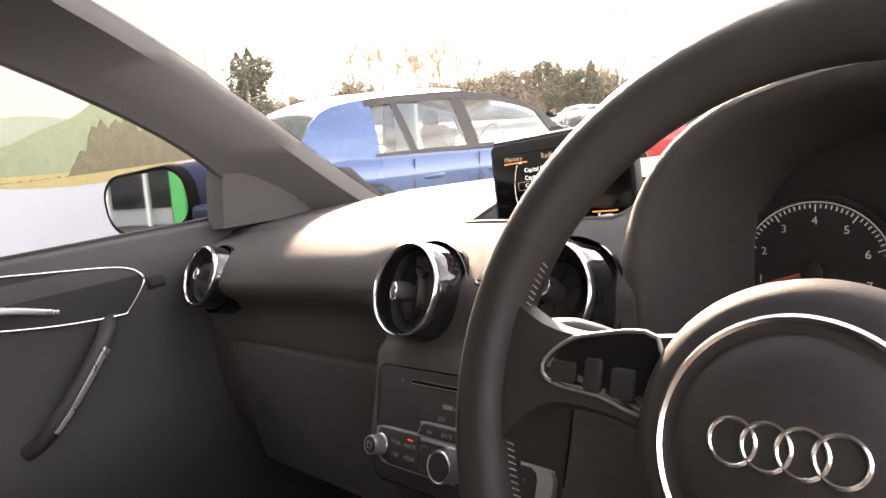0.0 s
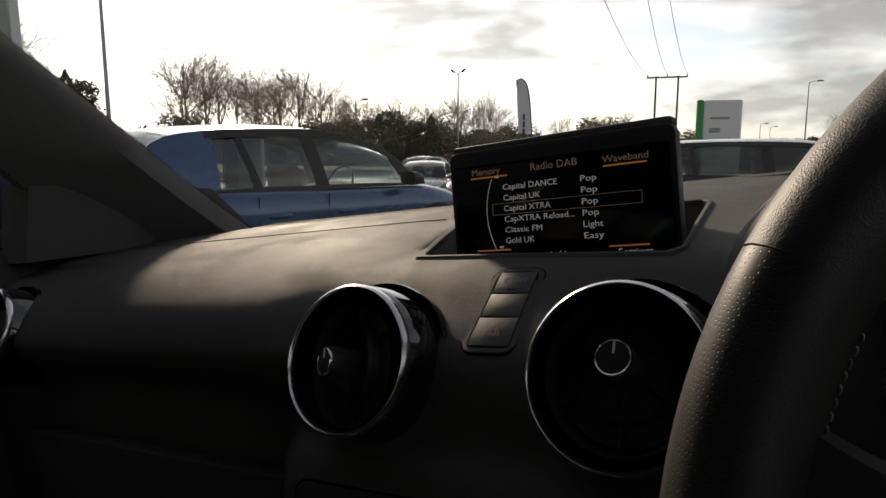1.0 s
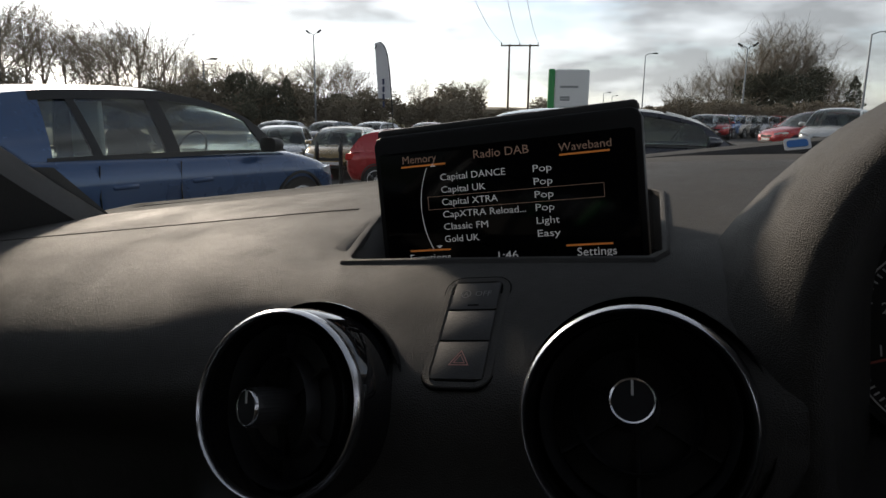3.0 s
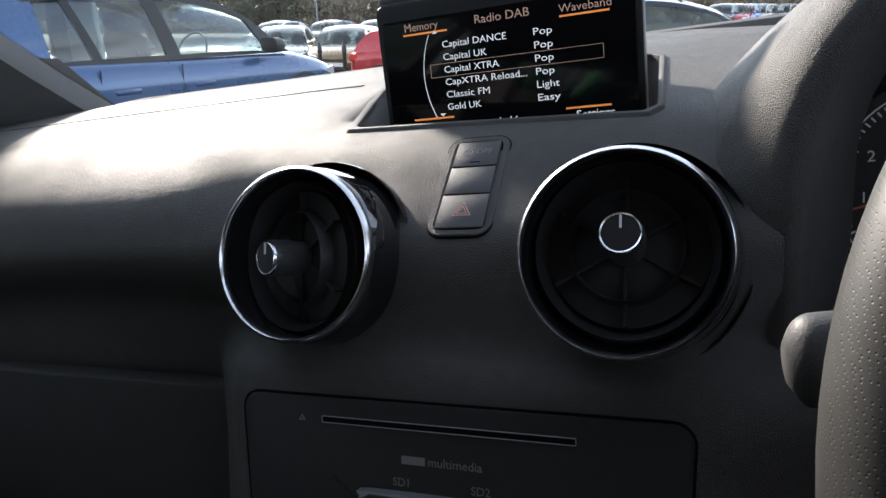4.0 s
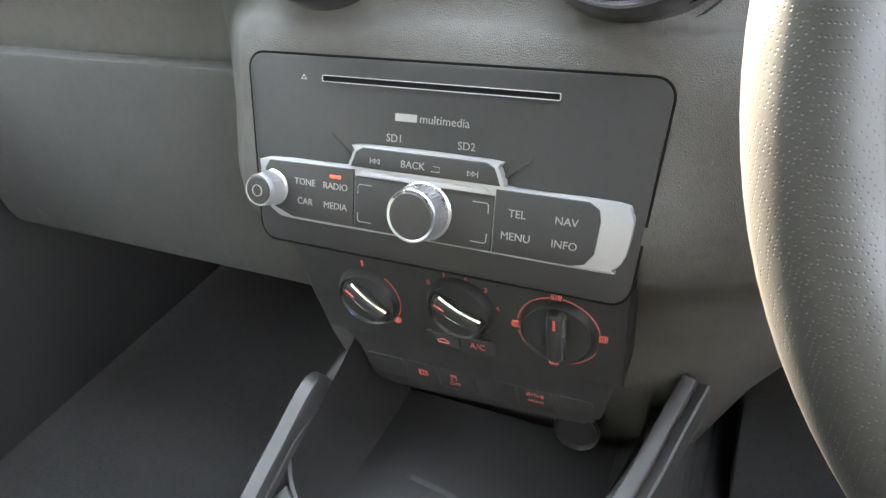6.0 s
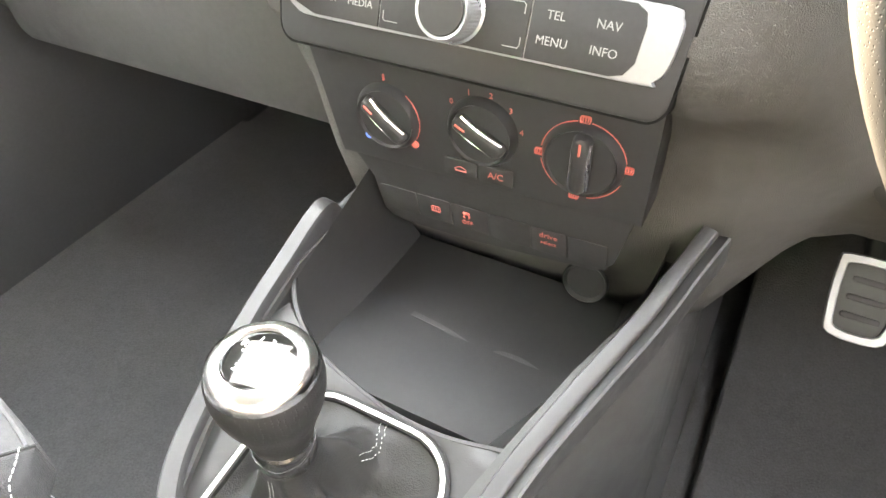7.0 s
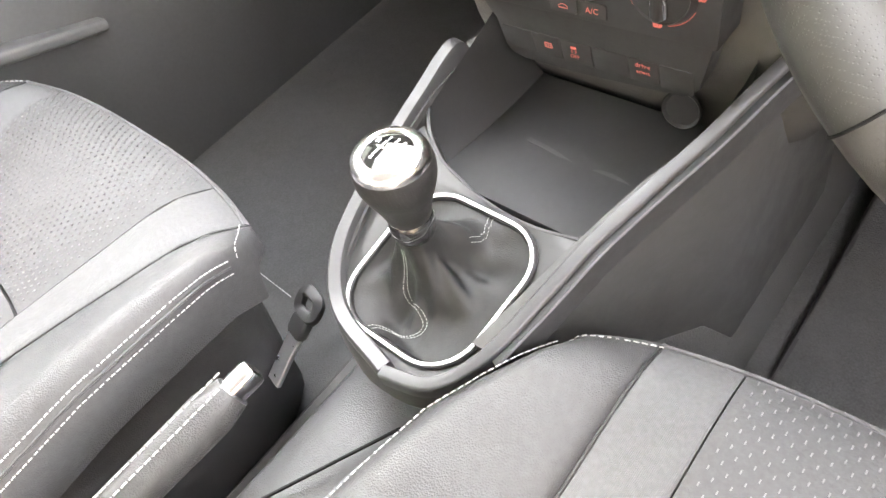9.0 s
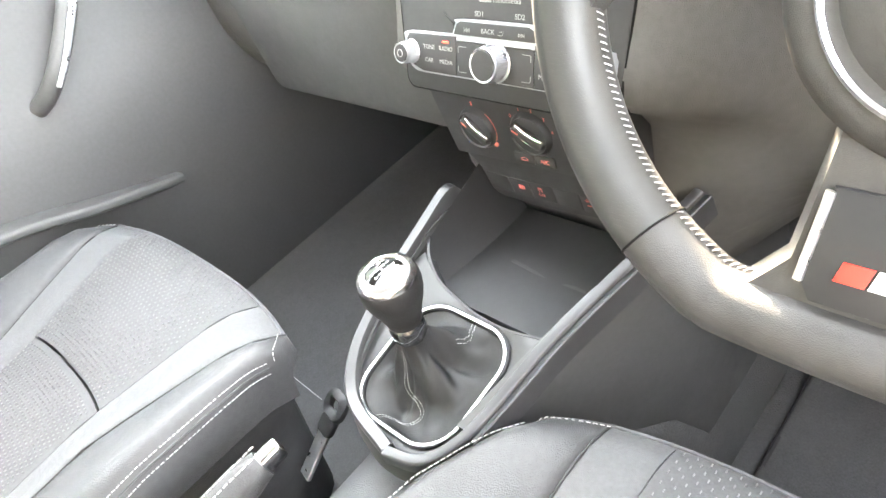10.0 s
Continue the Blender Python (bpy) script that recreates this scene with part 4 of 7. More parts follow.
# ---- climate controls ----
def climate():
    c = thing("climate_panel", (0, -0.01, 0.66), "black heater panel with three round dials and red backlit marks", "heater controls")
    m = face_at(0.0, -0.0195, 0.689, 0) @ pose(0, 0, 0, 0, 0, 2.2)
    bm = bmesh.new()
    prism(bm, [(-0.108, 0.060), (0.108, 0.056), (0.105, -0.034), (-0.092, -0.034)][::-1], -0.03, 0.0, m, 0.001)
    part("panel", bm, M_SATIN, c, "satin black panel")
    for nm, x, y, r, ang in (("temperature_dial", -0.0525, 0.0000, 0.0190, 47), ("fan_dial", 0.0102, 0.0039, 0.0190, 60), ("airflow_dial", 0.0692, 0.0008, 0.0200, -2)):
        k = at(m, x, y, 0.0)
        bm = bmesh.new()
        lathe(bm, [(r * 1.15, -0.002), (r * 1.15, 0.001), (r * 1.05, 0.004), (r, 0.0055), (r * 0.95, 0.004), (0.0, 0.0035)], k, 48)
        d = part(nm, bm, M_SATIN, c, "black dial base")
        t = k @ pose(0, 0, 0, 0, 0, ang)
        bm = bmesh.new()
        rings = []
        for zz, wx, ly in ((0.002, 0.0058, r * 0.93), (0.0050, 0.0052, r * 0.90), (0.0085, 0.0042, r * 0.86), (0.0095, 0.0030, r * 0.78)):
            rings.append([t @ Vector((px_, py_, zz)) for px_, py_ in rrect(2 * wx, 2 * ly, min(wx, 0.004), 4)])
        strip(bm, rings)
        g = part("grip", bm, M_BUTTON, d, "raised black turning bar")
        for sx in (-1, 1):
            bm = bmesh.new()
            sweep(bm, [t @ Vector((sx * 0.0048, -ly + 0.001 + (2 * ly - 0.002) * i / 8, 0.0078 - 0.0015 * abs(i / 4 - 1) ** 2)) for i in range(9)], circle2(0.0013 if sx > 0 else 0.0005, 6))
            part("chrome_edge", bm, M_CHROME, g, "thin chrome edge")
        bm = bmesh.new()
        box(bm, -0.0006, 0.0006, r * 0.40, r * 0.75, 0.0090, 0.0101, 0, t)
        part("pointer", bm, M_REDMARK, g, "red pointer")
        if nm == "airflow_dial":
            for a0, a1 in ((100, 170), (10, 82), (190, 235), (280, 335)):
                bm = bmesh.new()
                sweep(bm, [k @ Vector((r * 1.18 * math.cos(radians(a0 + (a1 - a0) * i / 10)), r * 1.18 * math.sin(radians(a0 + (a1 - a0) * i / 10)), 0.0012)) for i in range(11)], circle2(0.00028, 5))
                part("red_arc", bm, M_REDMARK, d, "red lit arc")
            for a in (91, 181, 0, 262):
                bm = bmesh.new()
                q = at(k, r * 1.22 * math.cos(radians(a)), r * 1.22 * math.sin(radians(a)))
                hoop(bm, rrect(0.0058, 0.004, 0.001, 2), rrect(0.0048, 0.003, 0.0006, 2), 0.0, 0.0014, q)
                for i in range(3):
                    box(bm, -0.0016 + i * 0.0014, -0.0011 + i * 0.0014, -0.001, 0.001, 0.0, 0.0014, 0, q)
                part("airflow_mark", bm, M_REDMARK, d, "red lit symbol")
        elif nm == "fan_dial":
            for i, s in enumerate(("0", "1", "2", "3", "4")):
                a = radians(140 - i * 32)
                text_part(s, 0.0048, at(k, r * 1.28 * math.cos(a), r * 1.28 * math.sin(a), 0.0006), M_REDMARK, d, "numeral")
        else:
            for a, mt in ((225, M_BLUEMARK), (318, M_REDMARK)):
                bm = bmesh.new()
                lathe(bm, [(0.0024, 0.0), (0.0024, 0.0012), (0.0, 0.0014)], at(k, r * 1.22 * math.cos(radians(a)), r * 1.22 * math.sin(radians(a))), 16)
                part("temperature_dot", bm, mt, d, "small coloured dot")
            bm = bmesh.new()
            sweep(bm, [k @ Vector((r * 1.16 * math.cos(radians(-30 + 80 * i / 10)), r * 1.16 * math.sin(radians(-30 + 80 * i / 10)), 0.001)) for i in range(11)], circle2(0.0003, 5))
            part("red_arc", bm, M_REDMARK, d)
            bm = bmesh.new()
            box(bm, -0.0005, 0.0005, r * 1.25, r * 1.45, 0.0, 0.001, 0, k)
            part("top_mark", bm, M_REDMARK, d)
    # the two keys under the fan dial
    for x, s in ((-0.0045, ""), (0.0185, "A/C")):
        bm = bmesh.new()
        prism(bm, rrect(0.022, 0.012, 0.002, 3, x, -0.0240), -0.002, 0.0014, m, 0.0005)
        b = part("key", bm, M_BUTTON, c, "black key")
        if s:
            text_part(s, 0.0062, at(m, x, -0.0240, 0.0015), M_REDMARK, b)
        else:
            bm = bmesh.new()
            sweep(bm, [m @ Vector((x - 0.004 + 0.008 * i / 8, -0.0250 + 0.002 * math.sin(math.pi * i / 8), 0.0015)) for i in range(9)], circle2(0.0003, 5))
            sweep(bm, [m @ Vector(p) for p in ((x - 0.0035, -0.0260, 0.0015), (x + 0.004, -0.0260, 0.0015))], circle2(0.0004, 5))
            part("recirculation_mark", bm, M_REDMARK, b)
    # lower row of switches
    n = face_at(0.0, -0.0055, 0.614, -8) @ pose(0, 0, 0, 0, 0, 2.2)
    bm = bmesh.new()
    row = [(-0.077, 0.016), (-0.075, -0.013), (-0.070, -0.0195), (-0.060, -0.0225), (-0.01, -0.0225), (0.082, -0.0150), (0.093, -0.004), (0.104, 0.042), (-0.090, 0.042)]
    prism(bm, row, -0.02, 0.001, n, 0.001)
    sw = part("switch_plate", bm, M_BUTTON, c, "flat black switch plate")
    for i, (x0, x1) in enumerate(((-0.073, -0.0445), (-0.0435, -0.0185), (-0.0175, 0.0090), (0.0105, 0.0390), (0.0400, 0.0630), (0.0640, 0.0890))):
        bm = bmesh.new()
        prism(bm, rrect(x1 - x0, 0.022, 0.0015, 3, (x0 + x1) / 2, 0.0), 0.0, 0.0015, n, 0.0005)
        b = part("switch", bm, M_BUTTON, sw, "flat black switch")
    for s, x, y, sz in (("OFF", -0.0065, -0.0038, 0.0048), ("drive", 0.0510, 0.0056, 0.006), ("select", 0.0510, -0.0008, 0.0046)):
        text_part(s, sz, at(n, x, y, 0.0016), M_REDMARK, sw)
    bm = bmesh.new()
    hoop(bm, rrect(0.007, 0.0055, 0.001, 2, -0.0300, 0.001), rrect(0.0058, 0.0043, 0.0006, 2, -0.0300, 0.001), 0.0012, 0.0018, n)
    for i in range(3):
        box(bm, -0.0323 + i * 0.0019, -0.0317 + i * 0.0019, -0.0012, 0.003, 0.0012, 0.0018, 0, n)
    part("heated_window_mark", bm, M_REDMARK, sw)
    bm = bmesh.new()
    prism(bm, rrect(0.005, 0.0025, 0.0008, 2, -0.0065, 0.005), 0.0012, 0.0018, n)
    for sx in (-1, 1):
        sweep(bm, [n @ Vector((-0.0065 + sx * 0.0016, 0.003, 0.0017)), n @ Vector((-0.0065 + sx * 0.0022, 0.0015, 0.0017)), n @ Vector((-0.0065 + sx * 0.0012, 0.0003, 0.0017))], circle2(0.0004, 4))
    part("stability_mark", bm, M_REDMARK, sw)


climate()


# ---- centre console ----
def console_top(y):
    return 0.553 + 0.35 * (y + 0.20)


def console():
    c = thing("centre_console", (0, -0.15, 0.3), "black centre console with grey side rails and open tray", "centre console")
    def along(pts, y):
        for (x0, y0), (x1, y1) in zip(pts, pts[1:]):
            if y1 <= y <= y0:
                return x0 + (x1 - x0) * (y0 - y) / (y0 - y1)
        return pts[0][0] if y > pts[0][1] else pts[-1][0]
    edge_r = [(0.128, -0.012), (0.117, -0.050), (0.100, -0.097), (0.085, -0.139), (0.073, -0.180), (0.058, -0.228)]
    edge_l = [(-0.095, -0.012), (-0.096, -0.045), (-0.098, -0.088), (-0.098, -0.128), (-0.094, -0.176), (-0.083, -0.222)]
    # side walls
    for s in (-1, 1):
        bm = bmesh.new()
        rings = []
        for k in range(13):
            y = 0.20 - 0.425 * k / 12
            w, z = abs(along(edge_r if s > 0 else edge_l, y)) + 0.004, min(console_top(y) + 0.008, 0.606)
            rings.append([(s * w, y, z), (s * (w - 0.012), y, z), (s * (w - 0.012), y, 0.45), (s * (w + 0.014), y, 0.27), (s * (w + 0.03), y, 0.27), (s * (w + 0.012), y, 0.48), (s * (w + 0.004), y, z - 0.02)])
        strip(bm, rings)
        part("side_wall", bm, M_PLASTIC, c, "matt black console side", angle=60)
    # grey rails, in two strips with a seam, joined round the back
    rail = lambda pts: [(x, y, 0.566 + 0.35 * (y + 0.2) - 1.6 * max(0.0, y + 0.045)) for x, y in pts]
    path_r = [(0.1365, 0.020, 0.6385), (0.1275, -0.012, 0.6300)] + rail([(0.117, -0.050), (0.100, -0.097), (0.086, -0.139), (0.0765, -0.180), (0.064, -0.228), (0.042, -0.260), (0.006, -0.271)])
    path_l = rail([(-0.094, -0.010), (-0.095, -0.030), (-0.096, -0.045), (-0.098, -0.088), (-0.098, -0.128), (-0.094, -0.176), (-0.083, -0.222), (-0.052, -0.256), (0.006, -0.271)])
    for s, path in ((-1, path_l), (1, path_r)):
        bm = bmesh.new()
        p = smooth_path(path, 6)
        if s < 0:
            p = p[::-1]
        if s > 0:
            sweep(bm, p, [(-0.0082, -0.010), (0.0016, -0.014), (0.0016, 0.0024), (0.0008, 0.0034), (-0.0062, 0.0036), (-0.0076, 0.0026), (-0.0082, 0.0006)])
        else:
            sweep(bm, p, [(-0.006, -0.010), (0.0068, -0.014), (0.0066, 0.0004), (0.0052, 0.0026), (-0.0040, 0.0034), (-0.006, 0.001)])
        part("side_rail", bm, M_ALU, c, "satin grey side rail")
    bm = bmesh.new()
    sweep(bm, smooth_path([(x + 0.009, y, z - 0.006) for x, y, z in path_r[:7]], 6), [(-0.0066, -0.016), (0.0036, -0.020), (0.0036, 0.0018), (0.0022, 0.0048), (-0.0052, 0.0084), (-0.0066, 0.0078)])
    part("rail_flank", bm, M_ALU, c, "lower half of the grey rail")
    # deck round the gaiter
    ring_in = rrect(0.117, 0.1205, 0.036, 8, 0.0, 0.0)
    lean = Matrix(((1, 0.14, 0, 0), (0, 1, 0, 0), (0, 0, 1, 0), (0, 0, 0, 1)))
    m = pose(-0.002, -0.198, console_top(-0.198), math.degrees(math.atan(0.35)), 0, 0) @ lean
    lip = smooth_path([(-0.094, -0.085, 0), (-0.080, -0.104, 0), (-0.060, -0.119, 0), (-0.040, -0.1275, 0), (0.005, -0.1375, 0), (0.044, -0.1385, 0), (0.082, -0.132, 0)], 6)
    edge = [((p.x + 0.002) - 0.14 * (p.y + 0.198) / 0.944, (p.y + 0.198) / 0.944) for p in smooth_path(path_l, 6) + smooth_path(path_r, 6) if p.y < -0.128]
    edge += [((p.x + 0.002) - 0.14 * (p.y + 0.198) / 0.944, (p.y + 0.198) / 0.944) for p in lip if p.x > -0.090]
    edge = sorted(((math.atan2(y, x), Vector((x, y))) for x, y in edge), key=lambda e: e[0])
    def border(x, y):
        a = math.atan2(y, x)
        ray = Vector((math.cos(a), math.sin(a)))
        best = 0.08
        for (a0, p), (a1, q) in zip(edge, edge[1:] + edge[:1]):
            den = ray.cross(q - p)
            if abs(den) > 1e-9:
                t, u = p.cross(q - p) / den, p.cross(ray) / den
                if t > 0 and -1e-6 <= u <= 1 + 1e-6:
                    best = t
        return tuple(ray * best)
    outer = [border(x, y) for x, y in ring_in]
    bm = bmesh.new()
    rings = []
    for g, z in ((0.0, -0.03), (0.0, 0.0012), (0.06, 0.002), (0.5, 0.0026), (0.94, 0.0030), (1.0, 0.0020), (1.0, -0.02)):
        rings.append([m @ Vector((a[0] + (b[0] - a[0]) * g, a[1] + (b[1] - a[1]) * g, z if b[1] < 0.06 or z < 0.003 else 0.003)) for a, b in zip(ring_in, outer)])
    strip(bm, rings, caps=False)
    part("deck", bm, M_DECK, c, "satin black deck round the gear lever")
    # tray in front
    bm = bmesh.new()
    rings = []
    for k in range(11):
        y = 0.030 - 0.164 * k / 10
        wl, wr = along(edge_l, y) + 0.008, along(edge_r, y) - 0.008
        z1 = console_top(y) + 0.002
        zf = 0.546 + 0.012 * (k / 10) ** 3
        rings.append([(wl, y, z1), (wl + 0.004, y, zf + 0.02), (wl + 0.02, y, zf), (wr - 0.02, y, zf), (wr - 0.004, y, zf + 0.02), (wr, y, z1)])
    strip(bm, rings, closed=False, caps=False)
    bm.faces.new([bm.verts.new(p) for p in ((rings[-1][0]), rings[-1][1], rings[-1][2], rings[-1][3], rings[-1][4], rings[-1][5])])
    part("tray", bm, M_DECK, c, "deep matt black storage tray")
    bm = bmesh.new()
    sweep(bm, [(p.x, p.y, console_top(p.y) + 0.001) for p in lip], circle2(0.0022, 6))
    part("tray_rim", bm, M_SATIN, c, "rounded rear lip of the tray")
    bm = bmesh.new()
    lathe(bm, [(0.016, 0.0), (0.016, 0.002), (0.0150, 0.0028), (0.0140, 0.002), (0.013, 0.0005), (0.0, 0.0)], face_at(0.074, 0.012, 0.574, 10), 32)
    part("socket", bm, M_SATIN, c, "round black power socket cover")
    # cup-holder divider at the bottom of the tray
    bm = bmesh.new()
    cup = [(-0.030, -0.046), (-0.0065, -0.0485), (0.010, -0.052), (0.024, -0.056), (0.032, -0.060), (0.038, -0.052), (0.052, -0.050), (0.068, -0.054), (0.080, -0.063)]
    sweep(bm, smooth_path([(x, y, 0.547) for x, y in cup], 5), [(-0.004, -0.004), (0.004, -0.004), (0.002, 0.0005), (-0.002, 0.0005)])
    part("cup_divider", bm, M_PLASTIC, c, "curved divider in the tray")
    # tunnel behind, under the handbrake
    bm = bmesh.new()
    rings = []
    for k in range(10):
        y = -0.262 - 0.42 * k / 9
        w = 0.062 + 0.022 * (k / 9)
        z = 0.492 - 0.010 * math.sin(k / 9 * 3)
        rings.append([(-w, y, 0.27), (-w, y, z - 0.03), (-w + 0.018, y, z - 0.004), (-0.01, y, z), (w - 0.018, y, z - 0.004), (w, y, z - 0.03), (w, y, 0.27)])
    strip(bm, rings)
    part("tunnel_cover", bm, M_LEATHER, c, "grained black tunnel cover", angle=60)
    bm = bmesh.new()
    sweep(bm, [(0.022 - 0.05 * k / 8, -0.29 - 0.10 * k / 8, 0.4945) for k in range(9)], [(-0.0008, -0.002), (0.0008, -0.002), (0.0008, 0.0006), (-0.0008, 0.0006)])
    part("cover_seam", bm, M_DARK, c)
    bm = bmesh.new()
    rings = []
    for dz, g in ((-0.004, 0.94), (0.001, 0.985), (-0.004, 1.03), (-0.016, 1.06), (-0.05, 1.07), (-0.12, 1.06), (-0.26, 1.05)):
        ring = []
        for k in range(21):
            a = math.pi * k / 20
            x, y = 0.0755 * math.cos(a) - 0.012, -0.205 - 0.066 * math.sin(a) ** 0.9
            ring.append((x * g, -0.205 + (y + 0.205) * g, console_top(y) + dz))
        rings.append(ring)
    strip(bm, rings, closed=False, caps=False)
    part("rear_shell", bm, M_PLASTIC, c, "rounded matt black back of the console", angle=60)
    return m


GEAR = console()


def gear_lever(m):
    g = thing("gear_lever", (-0.002, -0.198, console_top(-0.198)), "gear lever with leather knob, chrome cap and pleated gaiter", "gear lever")
    out, inn = rrect(0.1215, 0.1250, 0.038, 8), rrect(0.1105, 0.1140, 0.033, 8)
    bm = bmesh.new()
    hoop(bm, out, inn, -0.002, 0.0052, m, 0.0012)
    part("gaiter_frame", bm, M_SATIN, g, "black gaiter frame")
    bm = bmesh.new()
    mid = [m @ Vector((x * 1.01, y * 1.01, 0.0052)) for x, y in rrect(0.1140, 0.1175, 0.035, 8)]
    sweep(bm, mid, circle2(0.0014, 8), closed=True)
    part("chrome_trim", bm, M_TRIMRING, g, "bright chrome line round the gaiter")
    # gaiter: sags inside the frame, then gathers in folds up to the collar
    top = Vector((-0.012, -0.194, 0.606))
    rim = []
    for p, q in zip(inn, inn[1:] + inn[:1]):
        n = max(1, round((Vector(q) - Vector(p)).length / 0.0035))
        rim += [Vector(p).lerp(Vector(q), i / n) for i in range(n)]

    def hide(x, y, t):
        """A point of the gaiter, from the rim (t = 0) up to the collar (t = 1)."""
        a = math.atan2(y, x)
        lowp = m @ Vector((x * 0.99, y * 0.99, 0.001))
        hi = top + Vector((0.0135 * math.cos(a), 0.0135 * math.sin(a), 0))
        p = lowp.lerp(hi, 1 - (1 - t) ** 1.5)
        mid_ = math.sin(math.pi * min(1.0, t ** 0.85))
        roll = 0.011 * math.cos(3 * a + 0.9 + 1.6 * t) + 0.006 * math.sin(5 * a + 3.2 * t) + 0.003 * math.sin(11 * a - 5 * t)
        p.z = lowp.z + (hi.z - lowp.z) * t ** 2.6 - 0.006 * math.sin(math.pi * min(1.0, t * 1.6)) + mid_ * roll * (0.35 + 0.65 * t)
        p += Vector((math.cos(a), math.sin(a), 0)) * mid_ * 0.004 * math.sin(4 * a + 6 * t)
        return p

    bm = bmesh.new()
    strip(bm, [[hide(x, y, k / 22) for x, y in rim] for k in range(23)], caps=False)
    part("gaiter", bm, M_GAITER, g, "soft pleated black leather gaiter", angle=80)

    def rim_at(deg):
        return min(rim, key=lambda p: abs((math.degrees(math.atan2(p[1], p[0])) - deg + 180) % 360 - 180))

    for bend, last in ((lambda t: 86 - 62 * t, 12), (lambda t: 250 + 46 * math.exp(-((t - 0.36) / 0.2) ** 2), 20)):
        for dx in (-0.0019, 0.0019):
            line = []
            for q in range(last + 1):
                t = q / 22
                c0, c1 = rim_at(bend(t) - 4), rim_at(bend(t) + 4)
                x, y = (c0 + c1) / 2
                along_ = (hide(*c1, t) - hide(*c0, t)).normalized()
                line.append(hide(x, y, t) + along_ * dx + Vector((0, 0, 0.0005)))
            bm = bmesh.new()
            stitches(bm, smooth_path(line, 3), 0.0017, 0.0009, 0.00027)
            part("gaiter_seam", bm, M_STITCH, g, "pale double stitching")
    k = pose(-0.0118, -0.1945, 0.6065, -2, 0, 0) @ Matrix.Diagonal((0.96, 0.96, 1.11, 1))
    bm = bmesh.new()
    lathe(bm, [(0.0150, -0.006), (0.0165, -0.002), (0.0168, 0.006), (0.0158, 0.009), (0.0140, 0.011)], k, 36)
    part("collar", bm, M_BARREL, g, "dark polished collar")
    bm = bmesh.new()
    lathe(bm, [(0.0140, 0.008), (0.0160, 0.011), (0.0176, 0.017), (0.0205, 0.025), (0.0242, 0.033), (0.0268, 0.041), (0.0276, 0.047), (0.0272, 0.0525), (0.0250, 0.0570)], k, 48)
    part("knob", bm, M_KNOB, g, "pear-shaped knob in punched black leather")
    bm = bmesh.new()
    lathe(bm, [(0.0264, 0.0535), (0.0262, 0.0565), (0.0246, 0.0596), (0.0214, 0.0616), (0.0190, 0.0620), (0.0184, 0.0612), (0.0176, 0.0614), (0.0166, 0.0608), (0.0166, 0.057)], k, 56, closed=True)
    cap = part("cap_ring", bm, M_CHROME, g, "polished chrome cap ring")
    bm = bmesh.new()
    lathe(bm, [(0.0168, 0.057), (0.0168, 0.0602), (0.010, 0.0612), (0.0, 0.0615)], k, 48)
    part("cap", bm, M_CAP, g, "gloss black shift-pattern cap")
    q = at(k, 0, 0, 0.0615)
    bm = bmesh.new()
    for x in (-0.006, 0.0, 0.006):
        box(bm, x - 0.0004, x + 0.0004, -0.006, 0.006, -0.001, 0.0004, 0, q)
    box(bm, -0.0095, 0.0064, -0.0004, 0.0004, -0.001, 0.0003, 0, q)
    part("shift_pattern", bm, M_WHITE, g, "white gear pattern")
    for s, x, y in (("1", -0.006, 0.0088), ("3", 0.0, 0.0095), ("5", 0.006, 0.0088), ("2", -0.006, -0.0088), ("4", 0.0, -0.0095), ("6", 0.006, -0.0088), ("R", -0.0115, 0.004)):
        text_part(s, 0.0052, at(q, x, y, -0.0003), M_WHITE, g, "numeral", depth=0.0003)


gear_lever(GEAR)


def handbrake():
    h = thing("handbrake", (-0.03, -0.4, 0.5), "leather-covered handbrake lever with chrome release button", "handbrake")
    a, b = Vector((-0.034, -0.348, 0.594)), Vector((-0.060, -0.52, 0.566))
    d = (a - b).normalized()
    bm = bmesh.new()
    path = [b + (a - b) * (k / 10) for k in range(11)]
    sweep(bm, path, [(0.0145 * math.cos(t), 0.0165 * math.sin(t)) for t in [2 * math.pi * i / 16 for i in range(16)]], scale=lambda t: 0.92 + 0.12 * t - 0.25 * max(0, t - 0.93) / 0.07)
    part("grip", bm, M_LEATHER, h, "black leather grip")
    for s in (-1, 1):
        bm = bmesh.new()
        side = d.cross(Vector((0, 0, 1))).normalized()
        stitches(bm, [p + side * s * 0.0045 + Vector((0, 0, 0.0163)) for p in path], 0.0042, 0.0018, 0.0006)
        part("grip_seam", bm, M_STITCH, h, "pale stitching along the grip")
    bm = bmesh.new()
    sweep(bm, [a - d * 0.004, a + d * 0.006, a + d * 0.016, a + d * 0.018], rrect(0.015, 0.017, 0.004, 4), scale=lambda t: 1.0 - 0.12 * max(0, t - 0.9) * 10)
    part("release_button", bm, M_CHROME, h, "bright chrome push button")
    bm = bmesh.new()
    sweep(bm, [a + d * 0.0165, a + d * 0.0188], rrect(0.006, 0.009, 0.001, 3))
    part("button_inset", bm, M_DARK, h)
    bm = bmesh.new()
    tube(bm, [b, b + Vector((0, -0.05, -0.03)), b + Vector((0, -0.1, -0.06))], 0.010, 10)
    part("lever_arm", bm, M_PLASTIC, h, "black lever arm")


handbrake()


